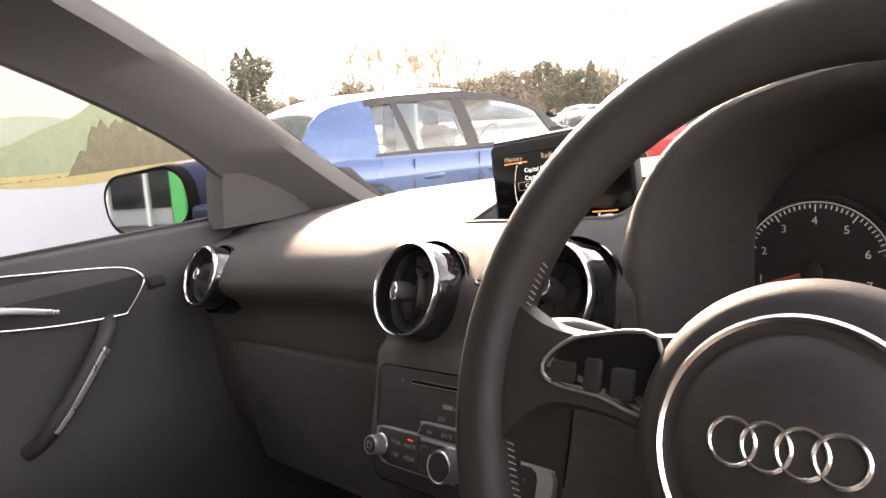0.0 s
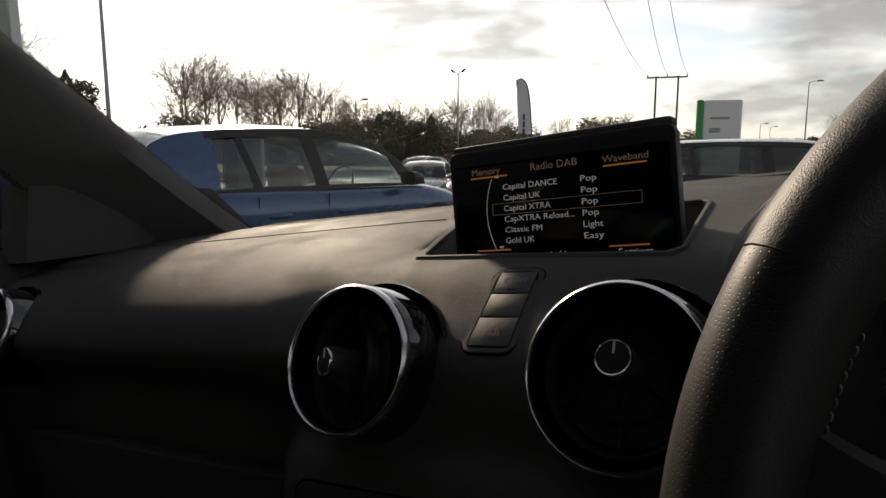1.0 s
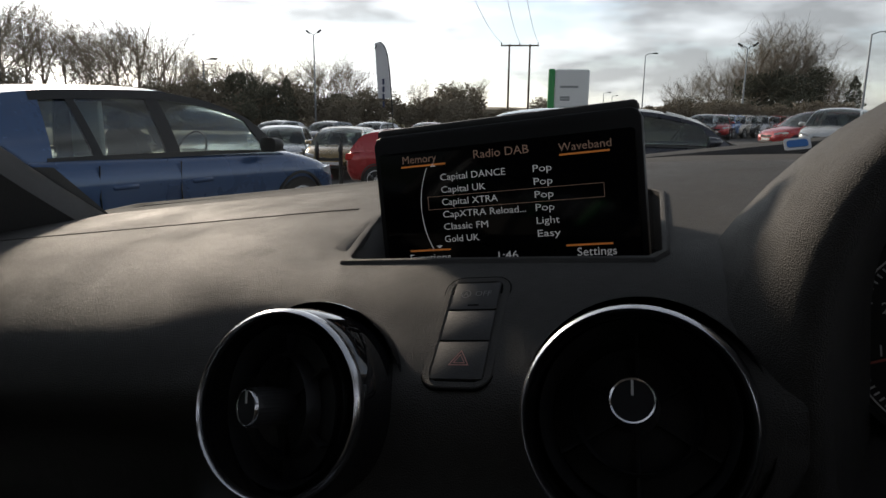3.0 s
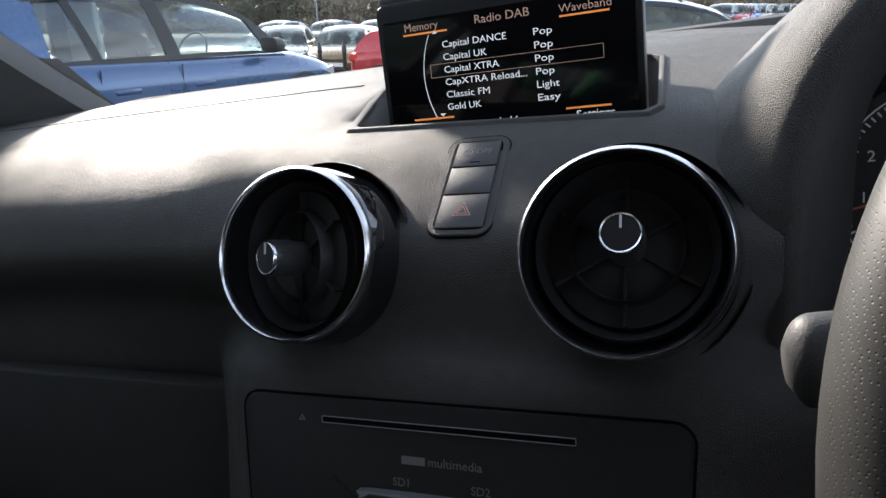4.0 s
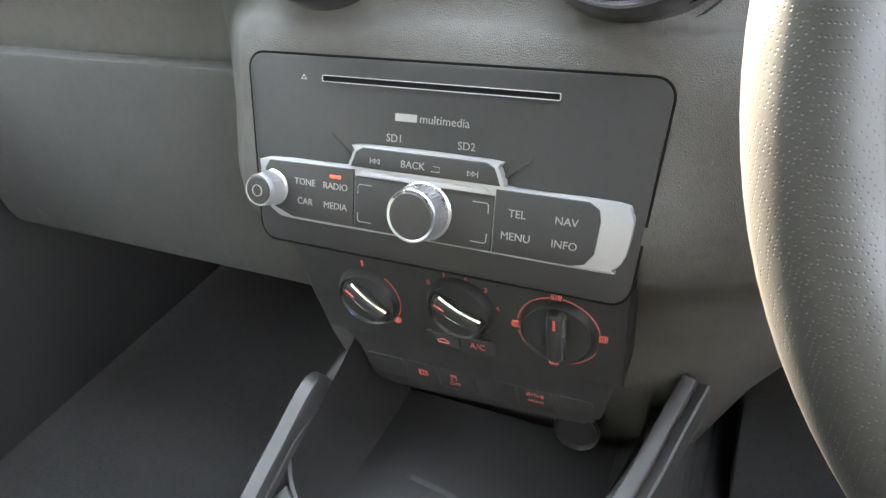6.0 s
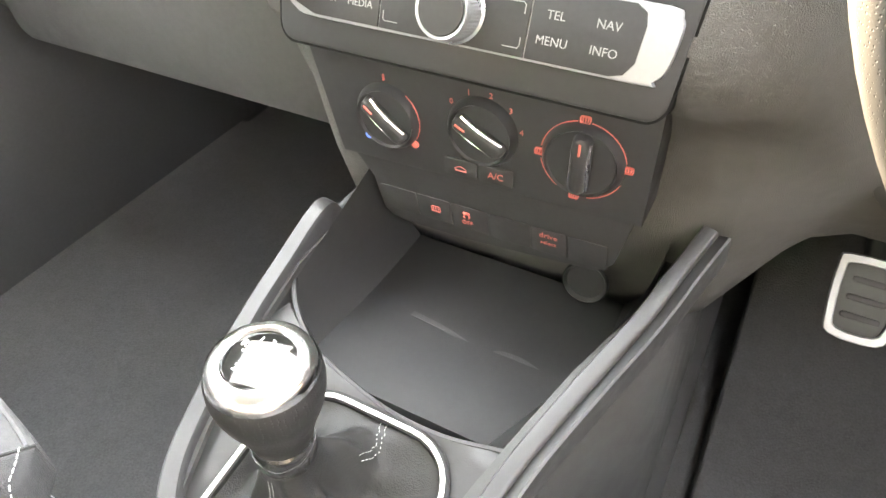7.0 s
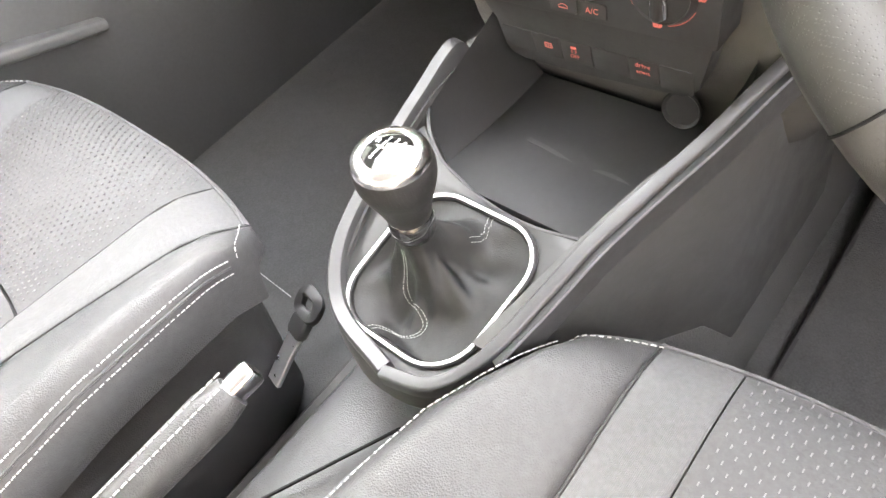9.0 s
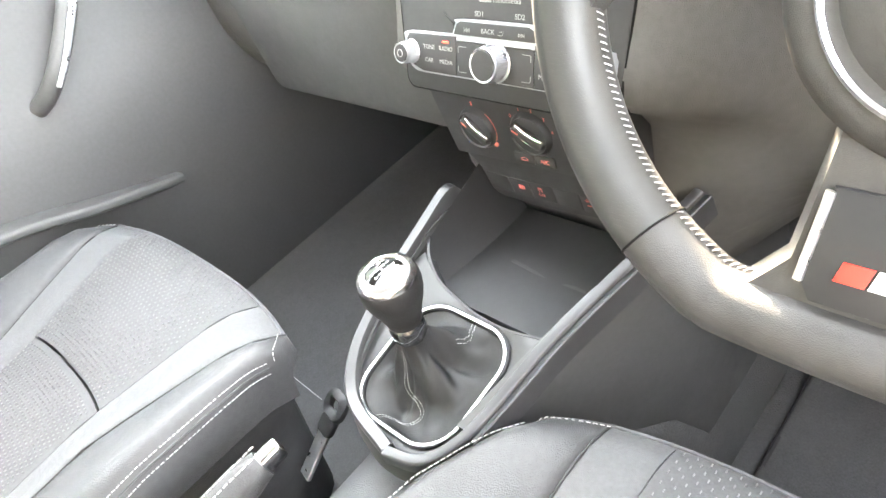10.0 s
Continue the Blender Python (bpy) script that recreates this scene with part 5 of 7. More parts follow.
def belt_buckle():
    b = thing("seat_belt_buckle", (-0.1, -0.29, 0.45), "black seat belt buckle on a stalk beside the console", "seat belt buckle")
    bm = bmesh.new()
    p = Vector((-0.168, -0.246, 0.428))
    d = Vector((0.15, 0.72, 0.65)).normalized()
    side = Vector((1, -0.2, 0)).cross(d).normalized().cross(d).normalized()
    loop = [p + side * x + d * (y + 0.006) for x, y in rrect(0.028, 0.024, 0.009, 5)]
    sweep(bm, loop, [(-0.005, -0.0035), (0.0, -0.0045), (0.005, -0.0035), (0.006, 0.0), (0.005, 0.0035), (0.0, 0.0045), (-0.005, 0.0035), (-0.006, 0.0)], closed=True)
    part("buckle", bm, M_SATIN, b, "rounded black plastic buckle loop")
    bm = bmesh.new()
    sweep(bm, [p - d * 0.030, p - d * 0.026, p - d * 0.012, p - d * 0.008], rrect(0.026, 0.012, 0.004, 4), scale=lambda t: 1.0 - 0.15 * abs(2 * t - 1) ** 3)
    part("buckle_body", bm, M_SATIN, b, "black plastic buckle body")
    bm = bmesh.new()
    sweep(bm, [p - d * 0.09, p - d * 0.02], rrect(0.020, 0.006, 0.002, 3))
    part("stalk", bm, M_SILVER, b, "metal stalk")
    bm = bmesh.new()
    stitches(bm, [Vector((-0.265, -0.241, 0.421)), Vector((-0.201, -0.243, 0.421))], 0.004, 0.0015, 0.0005)
    part("carpet_seam", bm, M_STITCH, b, "pale seam thread")


belt_buckle()


# ---- seats ----
def seat(x0, y_front, side, label, ub=0.7625, ud=0.5125, split=0.6, hw=0.245, rise=0.0, seam=((0, 0.76), (1, 0.76)), edge=((0, 1.0), (1, 1.0))):
    """side: +1 when the console lies on the seat's right; seam, edge: how the bolster's seam and edge run from the front back."""
    s = thing("car_seat", (x0, y_front - 0.3, 0.3), label, "car seat", "front seats")
    # the seat's half width is 0.24; u runs from the outer to the console edge
    def zc(u, v):
        """cushion height: bolsters at the sides, dropping at the front edge"""
        bol = 0.030 * max(0.0, (abs(u) - 0.66) / 0.34) ** 1.3 * min(1.0, v * 2.2 + 0.35)
        drop = 0.030 * max(0.0, (abs(u) - 0.90) / 0.10) ** 2.2
        front = 0.022 * max(0.0, (0.12 - v) / 0.12) ** 2
        return 0.548 + rise - 0.055 * v + bol - drop - front
    def run(line, v):
        for (v0, a), (v1, b) in zip(line, line[1:]):
            if v <= v1:
                return a + (b - a) * (v - v0) / (v1 - v0)
        return line[-1][1]
    def point(u, v, lift=0.0):
        curve = 0.050 * abs(u) ** 3
        b, e = run(seam, v), run(edge, v)
        wide = abs(u) / ub * b if abs(u) < ub else b + (abs(u) - ub) / (1 - ub) * (e - b)
        return Vector((x0 + math.copysign(wide, u) * hw, y_front - curve - v * 0.50, zc(u, v) + lift))
    def panel(nm, u0, u1, v0, v1, mat, lbl, crown=0.004, nu=10, nv=16):
        bm = bmesh.new()
        rows_ = []
        for j in range(nv + 1):
            row = []
            for i in range(nu + 1):
                a, b = i / nu, j / nv
                u, v = u0 + (u1 - u0) * a, v0 + (v1 - v0) * b
                row.append(point(u, v, crown * (math.sin(math.pi * a) ** 0.35) * (math.sin(math.pi * min(1, b * 1.0)) ** 0.35 if b > 0 else 0)))
            rows_.append(row)
        strip(bm, rows_, closed=False, caps=False)
        r = bmesh.ops.extrude_face_region(bm, geom=bm.faces[:])
        bmesh.ops.translate(bm, verts=[v for v in r["geom"] if isinstance(v, bmesh.types.BMVert)], vec=(0, 0, -0.03))
        return part(nm, bm, mat, s, lbl, angle=70)
    panel("outer_bolster", -1.0, -ub - 0.003, 0.0, 1.0, M_LEATHER, "smooth black leather bolster", 0.008)
    panel("inner_bolster", ub + 0.003, 1.0, 0.0, 1.0, M_LEATHER, "smooth black leather bolster", 0.008)
    panel("cushion_border", -ub + 0.002, -ud - 0.002, 0.0, 1.0, M_SEATCLOTH, "ribbed dark cloth strip")
    panel("cushion_border", ud + 0.002, ub - 0.002, 0.0, 1.0, M_SEATCLOTH, "ribbed dark cloth strip")
    panel("cushion_centre", -ud + 0.002, ud - 0.002, 0.0, split - 0.003, M_SEATDOT, "dark cloth centre with pale dots")
    panel("cushion_centre", -ud + 0.002, ud - 0.002, split + 0.003, 1.0, M_SEATDOT, "dark cloth centre with pale dots")
    # base below the cushion
    bm = bmesh.new()
    rings = []
    for z, g in ((0.27, 0.74), (0.33, 0.75), (0.44, 0.79), (0.50, 0.86), (0.53, 0.93)):
        ring = []
        for i in range(21):
            p = point(-1 + i / 10, 0.0)
            ring.append((x0 + (p.x - x0) * g, p.y - 0.010 - (0.56 - z) * 0.10, min(z, zc(-1 + i / 10, 0.02) - 0.005)))
        for i in range(1, 11):
            p = point(1, i / 10)
            ring.append((x0 + (p.x - x0) * g, p.y, min(z, p.z - 0.005)))
        for i in range(10, 0, -1):
            p = point(-1, i / 10)
            ring.append((x0 + (p.x - x0) * g, p.y, min(z, p.z - 0.005)))
        rings.append(ring)
    strip(bm, rings)
    part("seat_base", bm, M_LEATHER, s, "black leather seat side", angle=60)
    # piping and twin seams along both bolsters and the front
    for u in (-1, 1):
        if side > 0:
            for off, up in ((0.970, 0.0075), (0.990, 0.0056)):
                bm = bmesh.new()
                stitches(bm, [point(u * off, v / 40, up) for v in range(1, 41)], 0.0034, 0.0014, 0.0005)
                part("twin_seam", bm, M_STITCH, s, "pale twin stitching on the bolster")
            bm = bmesh.new()
            sweep(bm, [point(u * 0.980, v / 40, 0.0062) for v in range(1, 41)], circle2(0.0012, 6))
            part("seam_welt", bm, M_LEATHER, s, "raised welt between the seams")
        else:
            bm = bmesh.new()
            stitches(bm, [point(u * 0.965, v / 40, 0.0072) for v in range(1, 41)], 0.0036, 0.0018, 0.0005)
            part("bolster_seam", bm, M_STITCH, s, "pale stitching on the bolster")
    bm = bmesh.new()
    stitches(bm, [point(ub + (0.96 - ub) * i / 12, 0.012, 0.002) for i in range(13)], 0.0036, 0.0018, 0.0005)
    part("front_seam", bm, M_STITCH, s, "pale stitching along the front edge")
    bm = bmesh.new()
    stitches(bm, [point(-0.96 + (0.96 - ub) * i / 12, 0.012, 0.002) for i in range(13)], 0.0036, 0.0018, 0.0005)
    part("front_seam", bm, M_STITCH, s, "pale stitching along the front edge")
    bm = bmesh.new()
    sweep(bm, [point(-ub + 2 * ub * i / 30, 0.006, 0.0005) for i in range(31)], circle2(0.0018, 6))
    part("front_piping", bm, M_SEATCLOTH, s, "cloth piping along the front edge")
    for u in (-ub, ub):
        bm = bmesh.new()
        sweep(bm, [point(u, v / 20, 0.0) for v in range(21)], circle2(0.0013, 6))
        part("piping", bm, M_GAITER, s, "black piping")
    bm = bmesh.new()
    for i in range(56):
        for j in range(90):
            if (i + j) % 2 == 0 and abs(0.02 + 0.94 * j / 89 - split) > 0.012:
                p = point((ud - 0.03) * (2 * i / 55 - 1), 0.02 + 0.94 * j / 89, 0.0044)
                box(bm, p.x - 0.0004, p.x + 0.0004, p.y - 0.0011, p.y + 0.0011, p.z - 0.001, p.z + 0.0001)
    part("woven_dots", bm, M_DOT, s, "pale woven dots", smooth=False)["kind"] = "stuff"
    # backrest and headrest behind
    bm = bmesh.new()
    rings = []
    for k in range(9):
        t = k / 8
        w = 0.24 - 0.05 * t ** 2
        y = y_front - 0.50 - 0.17 * t
        z = 0.50 + 0.58 * t
        rings.append([(x0 - w, y - 0.02, z), (x0 - w * 0.85, y + 0.045, z), (x0 - w * 0.5, y + 0.01, z), (x0 + w * 0.5, y + 0.01, z), (x0 + w * 0.85, y + 0.045, z), (x0 + w, y - 0.02, z), (x0 + w * 0.8, y - 0.09, z), (x0 - w * 0.8, y - 0.09, z)])
    strip(bm, rings)
    part("backrest", bm, M_LEATHER, s, "black leather sports backrest", angle=60)
    bm = bmesh.new()
    box(bm, x0 - 0.13, x0 + 0.13, y_front - 0.76, y_front - 0.66, 1.09, 1.28, 0.04)
    part("headrest", bm, M_LEATHER, s, "padded black headrest")
    for dx in (-0.2, 0.2):
        bm = bmesh.new()
        box(bm, x0 + dx - 0.015, x0 + dx + 0.015, y_front - 0.52, y_front + 0.02, 0.25, 0.28, 0.004)
        part("seat_runner", bm, M_PLASTIC, s, "black seat runner")


seat(-0.376, -0.222, 1, "black leather front seat with pale twin stitching beside the handbrake", ub=0.76, ud=0.53, split=0.37, rise=0.032, seam=((0, 0.85), (0.4, 0.56), (1, 0.50)), edge=((0, 0.95), (0.1, 0.99), (1, 1.0)))
seat(0.345, -0.137, -1, "black leather and dotted cloth front seat behind the steering wheel", ub=0.70, ud=0.52, hw=0.275, rise=0.016, seam=((0, 0.70), (1, 0.70)), edge=((0, 0.90), (0.1, 0.985), (0.2, 1.07), (0.36, 1.13), (1, 1.15)))


# ---- steering wheel ----
def steering_wheel():
    W = face_at(0.317, -0.12, 0.902, 25.8)
    w = thing("steering_wheel", tuple(W.translation), "flat-bottomed black leather steering wheel with pale stitching", "steering wheel")
    R, r = 0.1610, 0.0162
    def rim(a, rad=R):
        x, y = rad * math.cos(a), rad * math.sin(a)
        lim = -0.147 - (rad - R)
        if y < lim:
            y = lim + (y - lim) * 0.15
        return x, y
    N = 120
    for nm, a0, a1, mat in (("upper_rim", 28, 152, M_WHEEL), ("left_rim", 152, 232, M_PERF), ("lower_rim", 232, 308, M_WHEEL), ("right_rim", 308, 388, M_PERF)):
        k = int((a1 - a0) / 3)
        bm = bmesh.new()
        sweep(bm, [W @ Vector((*rim(radians(a0 + (a1 - a0) * i / k)), 0.0)) for i in range(k + 1)], circle2(r, 18, 1.0, 1.12), up=W.to_3x3() @ Vector((0, 0, 1)))
        part(nm, bm, mat, w, "leather rim section" if mat is M_WHEEL else "punched leather grip section")
    for a in (232, 308):
        bm = bmesh.new()
        t = [W @ Vector((*rim(radians(a), R + (r + 0.0004) * math.cos(2 * math.pi * j / 18)), (r + 0.0004) * 1.12 * math.sin(2 * math.pi * j / 18))) for j in range(18)]
        tube(bm, t, 0.0006, 5, closed=True)
        part("rim_joint", bm, M_DARK, w, "thin joint line in the leather")
    bm = bmesh.new()
    for i in range(180):
        a = radians(155 + 230 * i / 179)
        p, q = W @ Vector((*rim(a, R - r * 0.97), 0.0028)), W @ Vector((*rim(a + 0.010, R - r * 0.97), -0.0022))
        n_ = (W @ Vector((*rim(a, R - r), 0)) - W @ Vector((*rim(a, R), 0))).normalized() * 0.0006
        tube(bm, [p + n_, (p + q) / 2 + n_ * 1.4, q + n_], 0.00036, 5)
    part("rim_stitching", bm, M_STITCH, w, "pale cross stitching inside the rim")["kind"] = "stuff"
    # airbag pad
    bm = bmesh.new()
    lathe(bm, [(0.058, -0.03), (0.066, -0.010), (0.0665, 0.008), (0.064, 0.018), (0.060, 0.023), (0.054, 0.0255), (0.045, 0.0255)], at(W, 0.002, -0.012, -0.006), 56)
    part("hub_shoulder", bm, M_WHEEL, w, "domed black hub shoulder")
    bm = bmesh.new()
    lathe(bm, [(0.0462, 0.020), (0.0462, 0.0235), (0.042, 0.0275), (0.028, 0.0310), (0.0, 0.032)], at(W, 0.002, -0.013, -0.006), 56)
    part("airbag_cover", bm, M_WHEEL, w, "round black airbag cover")
    bm = bmesh.new()
    lathe(bm, [(0.0490, 0.022), (0.0490, 0.0268), (0.0477, 0.0280), (0.0462, 0.0268), (0.0462, 0.021)], at(W, 0.002, -0.013, -0.006) @ Matrix.Diagonal((1.04, 1.04, 1, 1)), 72, closed=True)
    part("hub_ring", bm, M_CHROME, w, "bright chrome ring round the hub")
    for i in range(4):
        bm = bmesh.new()
        e = at(W, -0.0160 + i * 0.0119, -0.0108, 0.0258)
        lathe(bm, [(0.0092, -0.002), (0.0092, 0.0008), (0.0083, 0.0013), (0.0076, 0.0008), (0.0076, -0.002)], e, 40, closed=True)
        part("emblem_ring", bm, M_CHROME, w, "plain chrome emblem ring")
    # side spokes with switch pods
    for s in (-1, 1):
        bm = bmesh.new()
        up_, lo_ = [(0.052, 0.030), (0.09, 0.027), (0.122, 0.031), (0.154, 0.048)], [(0.052, -0.020), (0.09, -0.012), (0.122, -0.016), (0.152, -0.046)]
        A = smooth_path([(s * x, y, 0) for x, y in up_], 6)
        B = smooth_path([(s * x, y, 0) for x, y in lo_], 6)
        rings = []
        for a, b in zip(A, B):
            c = (a + b) / 2
            rings.append([W @ Vector((a.x, a.y, -0.004)), W @ Vector((a.x, a.y - 0.003, 0.006)), W @ Vector((b.x, b.y + 0.003, 0.006)), W @ Vector((b.x, b.y, -0.004)), W @ Vector((c.x, c.y, -0.016))])
        strip(bm, rings)
        part("side_spoke", bm, M_WHEEL, w, "black side spoke")
        pod = [(0.058, 0.026), (0.092, 0.025), (0.109, 0.019), (0.119, 0.008), (0.112, 0.000), (0.085, -0.003), (0.058, -0.007)]
        pod = [(s * x, y) for x, y in pod]
        if s > 0:
            pod = pod[::-1]
        pod2 = [(p.x, p.y) for p in smooth_path([(x, y, 0) for x, y in pod], 4, closed=True)]
        bm = bmesh.new()
        prism(bm, pod2, 0.0, 0.0085, W, 0.001)
        p = part("switch_pod", bm, M_GLOSS, w, "gloss black switch pod")
        bm = bmesh.new()
        sweep(bm, [W @ Vector((x, y, 0.0088)) for x, y in pod2], circle2(0.0011, 6), closed=True)
        part("pod_trim", bm, M_SILVER, p, "silver line round the switches")
        for x, y, ww, hh in ((0.073, 0.004, 0.012, 0.014), (0.089, 0.006, 0.009, 0.016), (0.106, 0.006, 0.014, 0.010)):
            bm = bmesh.new()
            prism(bm, rrect(ww, hh, 0.002, 3, s * x, y), 0.006, 0.0105, W, 0.001)
            part("switch", bm, M_BUTTON, p, "small black switch")
    # lower spoke with trim insert and red-white badge
    bm = bmesh.new()
    rings = []
    for y, hw, z in ((-0.060, 0.036, 0.004), (-0.090, 0.040, 0.002), (-0.118, 0.044, 0.0), (-0.132, 0.056, 0.0), (-0.147, 0.075, 0.0)):
        rings.append([W @ Vector((-hw, y, z - 0.008)), W @ Vector((-hw + 0.006, y, z + 0.008)), W @ Vector((hw - 0.006, y, z + 0.008)), W @ Vector((hw, y, z - 0.008)), W @ Vector((0, y, z - 0.016))])
    strip(bm, rings)
    part("lower_spoke", bm, M_WHEEL, w, "black lower spoke")
    ins = [(-0.029, -0.086), (0.029, -0.086), (0.033, -0.124), (0.028, -0.132), (-0.028, -0.132), (-0.033, -0.124)]
    bm = bmesh.new()
    prism(bm, ins[::-1], 0.0, 0.0125, W, 0.002)
    li = part("spoke_insert", bm, M_SATIN, w, "satin black spoke insert")
    for s in (-1, 1):
        bm = bmesh.new()
        sweep(bm, [W @ Vector((s * (0.0295 + 0.0035 * k / 8), -0.088 - 0.036 * k / 8, 0.0125)) for k in range(9)], rrect(0.0035, 0.003, 0.001, 3))
        part("insert_trim", bm, M_SILVER, li, "silver edge of the insert")
    bm = bmesh.new()
    prism(bm, [(-0.0215, -0.1205), (-0.011, -0.1205), (-0.009, -0.1125), (-0.0195, -0.1125)], 0.011, 0.0135, W, 0.0004)
    part("badge_red", bm, M_RED, li, "red slanted badge")
    bm = bmesh.new()
    prism(bm, [(-0.0100, -0.1205), (0.006, -0.1205), (0.008, -0.1125), (-0.008, -0.1125)], 0.011, 0.0133, W, 0.0004)
    part("badge_white", bm, M_WHITE, li, "pale badge plate")
    bm = bmesh.new()
    lathe(bm, [(0.062, -0.12), (0.060, -0.03), (0.045, -0.015), (0.0, -0.01)], at(W, 0, -0.01), 28)
    part("column_shroud", bm, M_PLASTIC, w, "black steering column shroud")
    # indicator stalk
    st = thing("indicator_stalk", (0.2, -0.04, 0.895), "black indicator stalk with rounded paddle end", "indicator stalk")
    bm = bmesh.new()
    pth = smooth_path([(0.27, -0.045, 0.885), (0.225, -0.045, 0.890), (0.190, -0.046, 0.894)], 6)
    sweep(bm, pth, circle2(0.007, 12), scale=lambda t: 0.9 + 0.25 * t)
    part("stem", bm, M_PLASTIC, st, "slim black stem")
    bm = bmesh.new()
    pth = smooth_path([(0.195, -0.046, 0.8935), (0.180, -0.047, 0.895), (0.162, -0.049, 0.896), (0.148, -0.051, 0.8955), (0.141, -0.052, 0.895)], 6)
    sweep(bm, pth, [(0.0105 * math.cos(a), 0.0150 * math.sin(a)) for a in [2 * math.pi * i / 20 for i in range(20)]], scale=lambda t: 0.60 + 0.42 * min(1.0, t * 2.2) - 0.75 * max(0.0, t - 0.72) ** 2 / 0.0784 * 0.75)
    part("paddle", bm, M_PLASTIC, st, "rounded grained black paddle")
    return w


steering_wheel()


# ---- pedals, mat ----
def pedal(x, y, z, wd, ht, label):
    p = thing("pedal", (x, y, z), label, "pedal", "foot pedals")
    m = face_at(x, y, z, 35)
    def shape(d):
        w2, h2 = wd / 2 + d, ht / 2 + d
        return [(p.x, p.y) for p in smooth_path([(-w2 * 0.62, -h2, 0), (w2 * 0.62, -h2, 0), (w2 * 0.88, -h2 * 0.55, 0), (w2, h2 * 0.7, 0), (w2 * 0.8, h2, 0), (-w2 * 0.8, h2, 0), (-w2, h2 * 0.7, 0), (-w2 * 0.88, -h2 * 0.55, 0)], 3, closed=True)]
    bm = bmesh.new()
    prism(bm, shape(0.0), -0.008, 0.0, m, 0.003)
    pad = part("pad", bm, M_PLASTIC, p, "black rubber pad")
    bm = bmesh.new()
    hoop(bm, shape(0.004), shape(-0.003), -0.004, 0.003, m, 0.001)
    part("metal_edge", bm, M_FRAME, p, "silver metal edge")
    for k in range(3):
        bm = bmesh.new()
        prism(bm, rrect(wd * 0.6, 0.005, 0.002, 3, 0, (k - 1) * ht * 0.25), 0.0, 0.002, m, 0.0005)
        part("rubber_bar", bm, M_SATIN, p)
    bm = bmesh.new()
    sweep(bm, [m @ Vector((0, 0, -0.008)), m @ Vector((0, 0.05, -0.05)), m @ Vector((0, 0.16, -0.10)), m @ Vector((0, 0.22, -0.1))], rrect(0.012, 0.02, 0.003, 3))
    part("arm", bm, M_PLASTIC, p, "black steel arm")


pedal(0.268, 0.183, 0.483, 0.050, 0.062, "clutch pedal with black rubber pad and silver edge")
pedal(0.335, 0.185, 0.50, 0.060, 0.065, "brake pedal with black rubber pad and silver edge")
pedal(0.41, 0.24, 0.45, 0.05, 0.09, "accelerator pedal with silver edge")


def floor_mat():
    bm = bmesh.new()
    rings = []
    for y, dz in ((-0.12, 0.0), (0.05, 0.0), (0.20, 0.006), (0.36, 0.06), (0.46, 0.12)):
        rings.append([(0.200, y, 0.252 + dz), (0.62, y, 0.252 + dz), (0.62, y, 0.260 + dz), (0.200, y, 0.262 + dz)])
    strip(bm, rings)
    mt = thing("floor_mat", (0.4, 0.1, 0.25), "black carpet floor mat with bound edge in the footwell", "floor mat")
    part("mat", bm, M_CARPET, mt, angle=30)
    bm = bmesh.new()
    tube(bm, smooth_path([(0.200, -0.12, 0.258), (0.200, 0.05, 0.259), (0.200, 0.20, 0.266), (0.200, 0.36, 0.318), (0.200, 0.46, 0.378)], 4), 0.004, 6)
    part("bound_edge", bm, M_SATIN, mt, "black bound edge")
    bm = bmesh.new()
    rings = []
    for s in range(9):
        y = -0.25 + 0.75 * s / 8
        z0 = 0.25 + 0.0 * s
        rings.append([(0.085, y, 0.26), (0.172, y, 0.26), (0.158, y, 0.33), (0.140, y, 0.40), (0.118, y, 0.43), (0.085, y, 0.43)])
    strip(bm, rings)
    solo("tunnel_carpet", bm, M_CARPET, (0.12, 0.1, 0.25), "black carpet up the side of the tunnel", "carpet", kind="structure")


floor_mat()


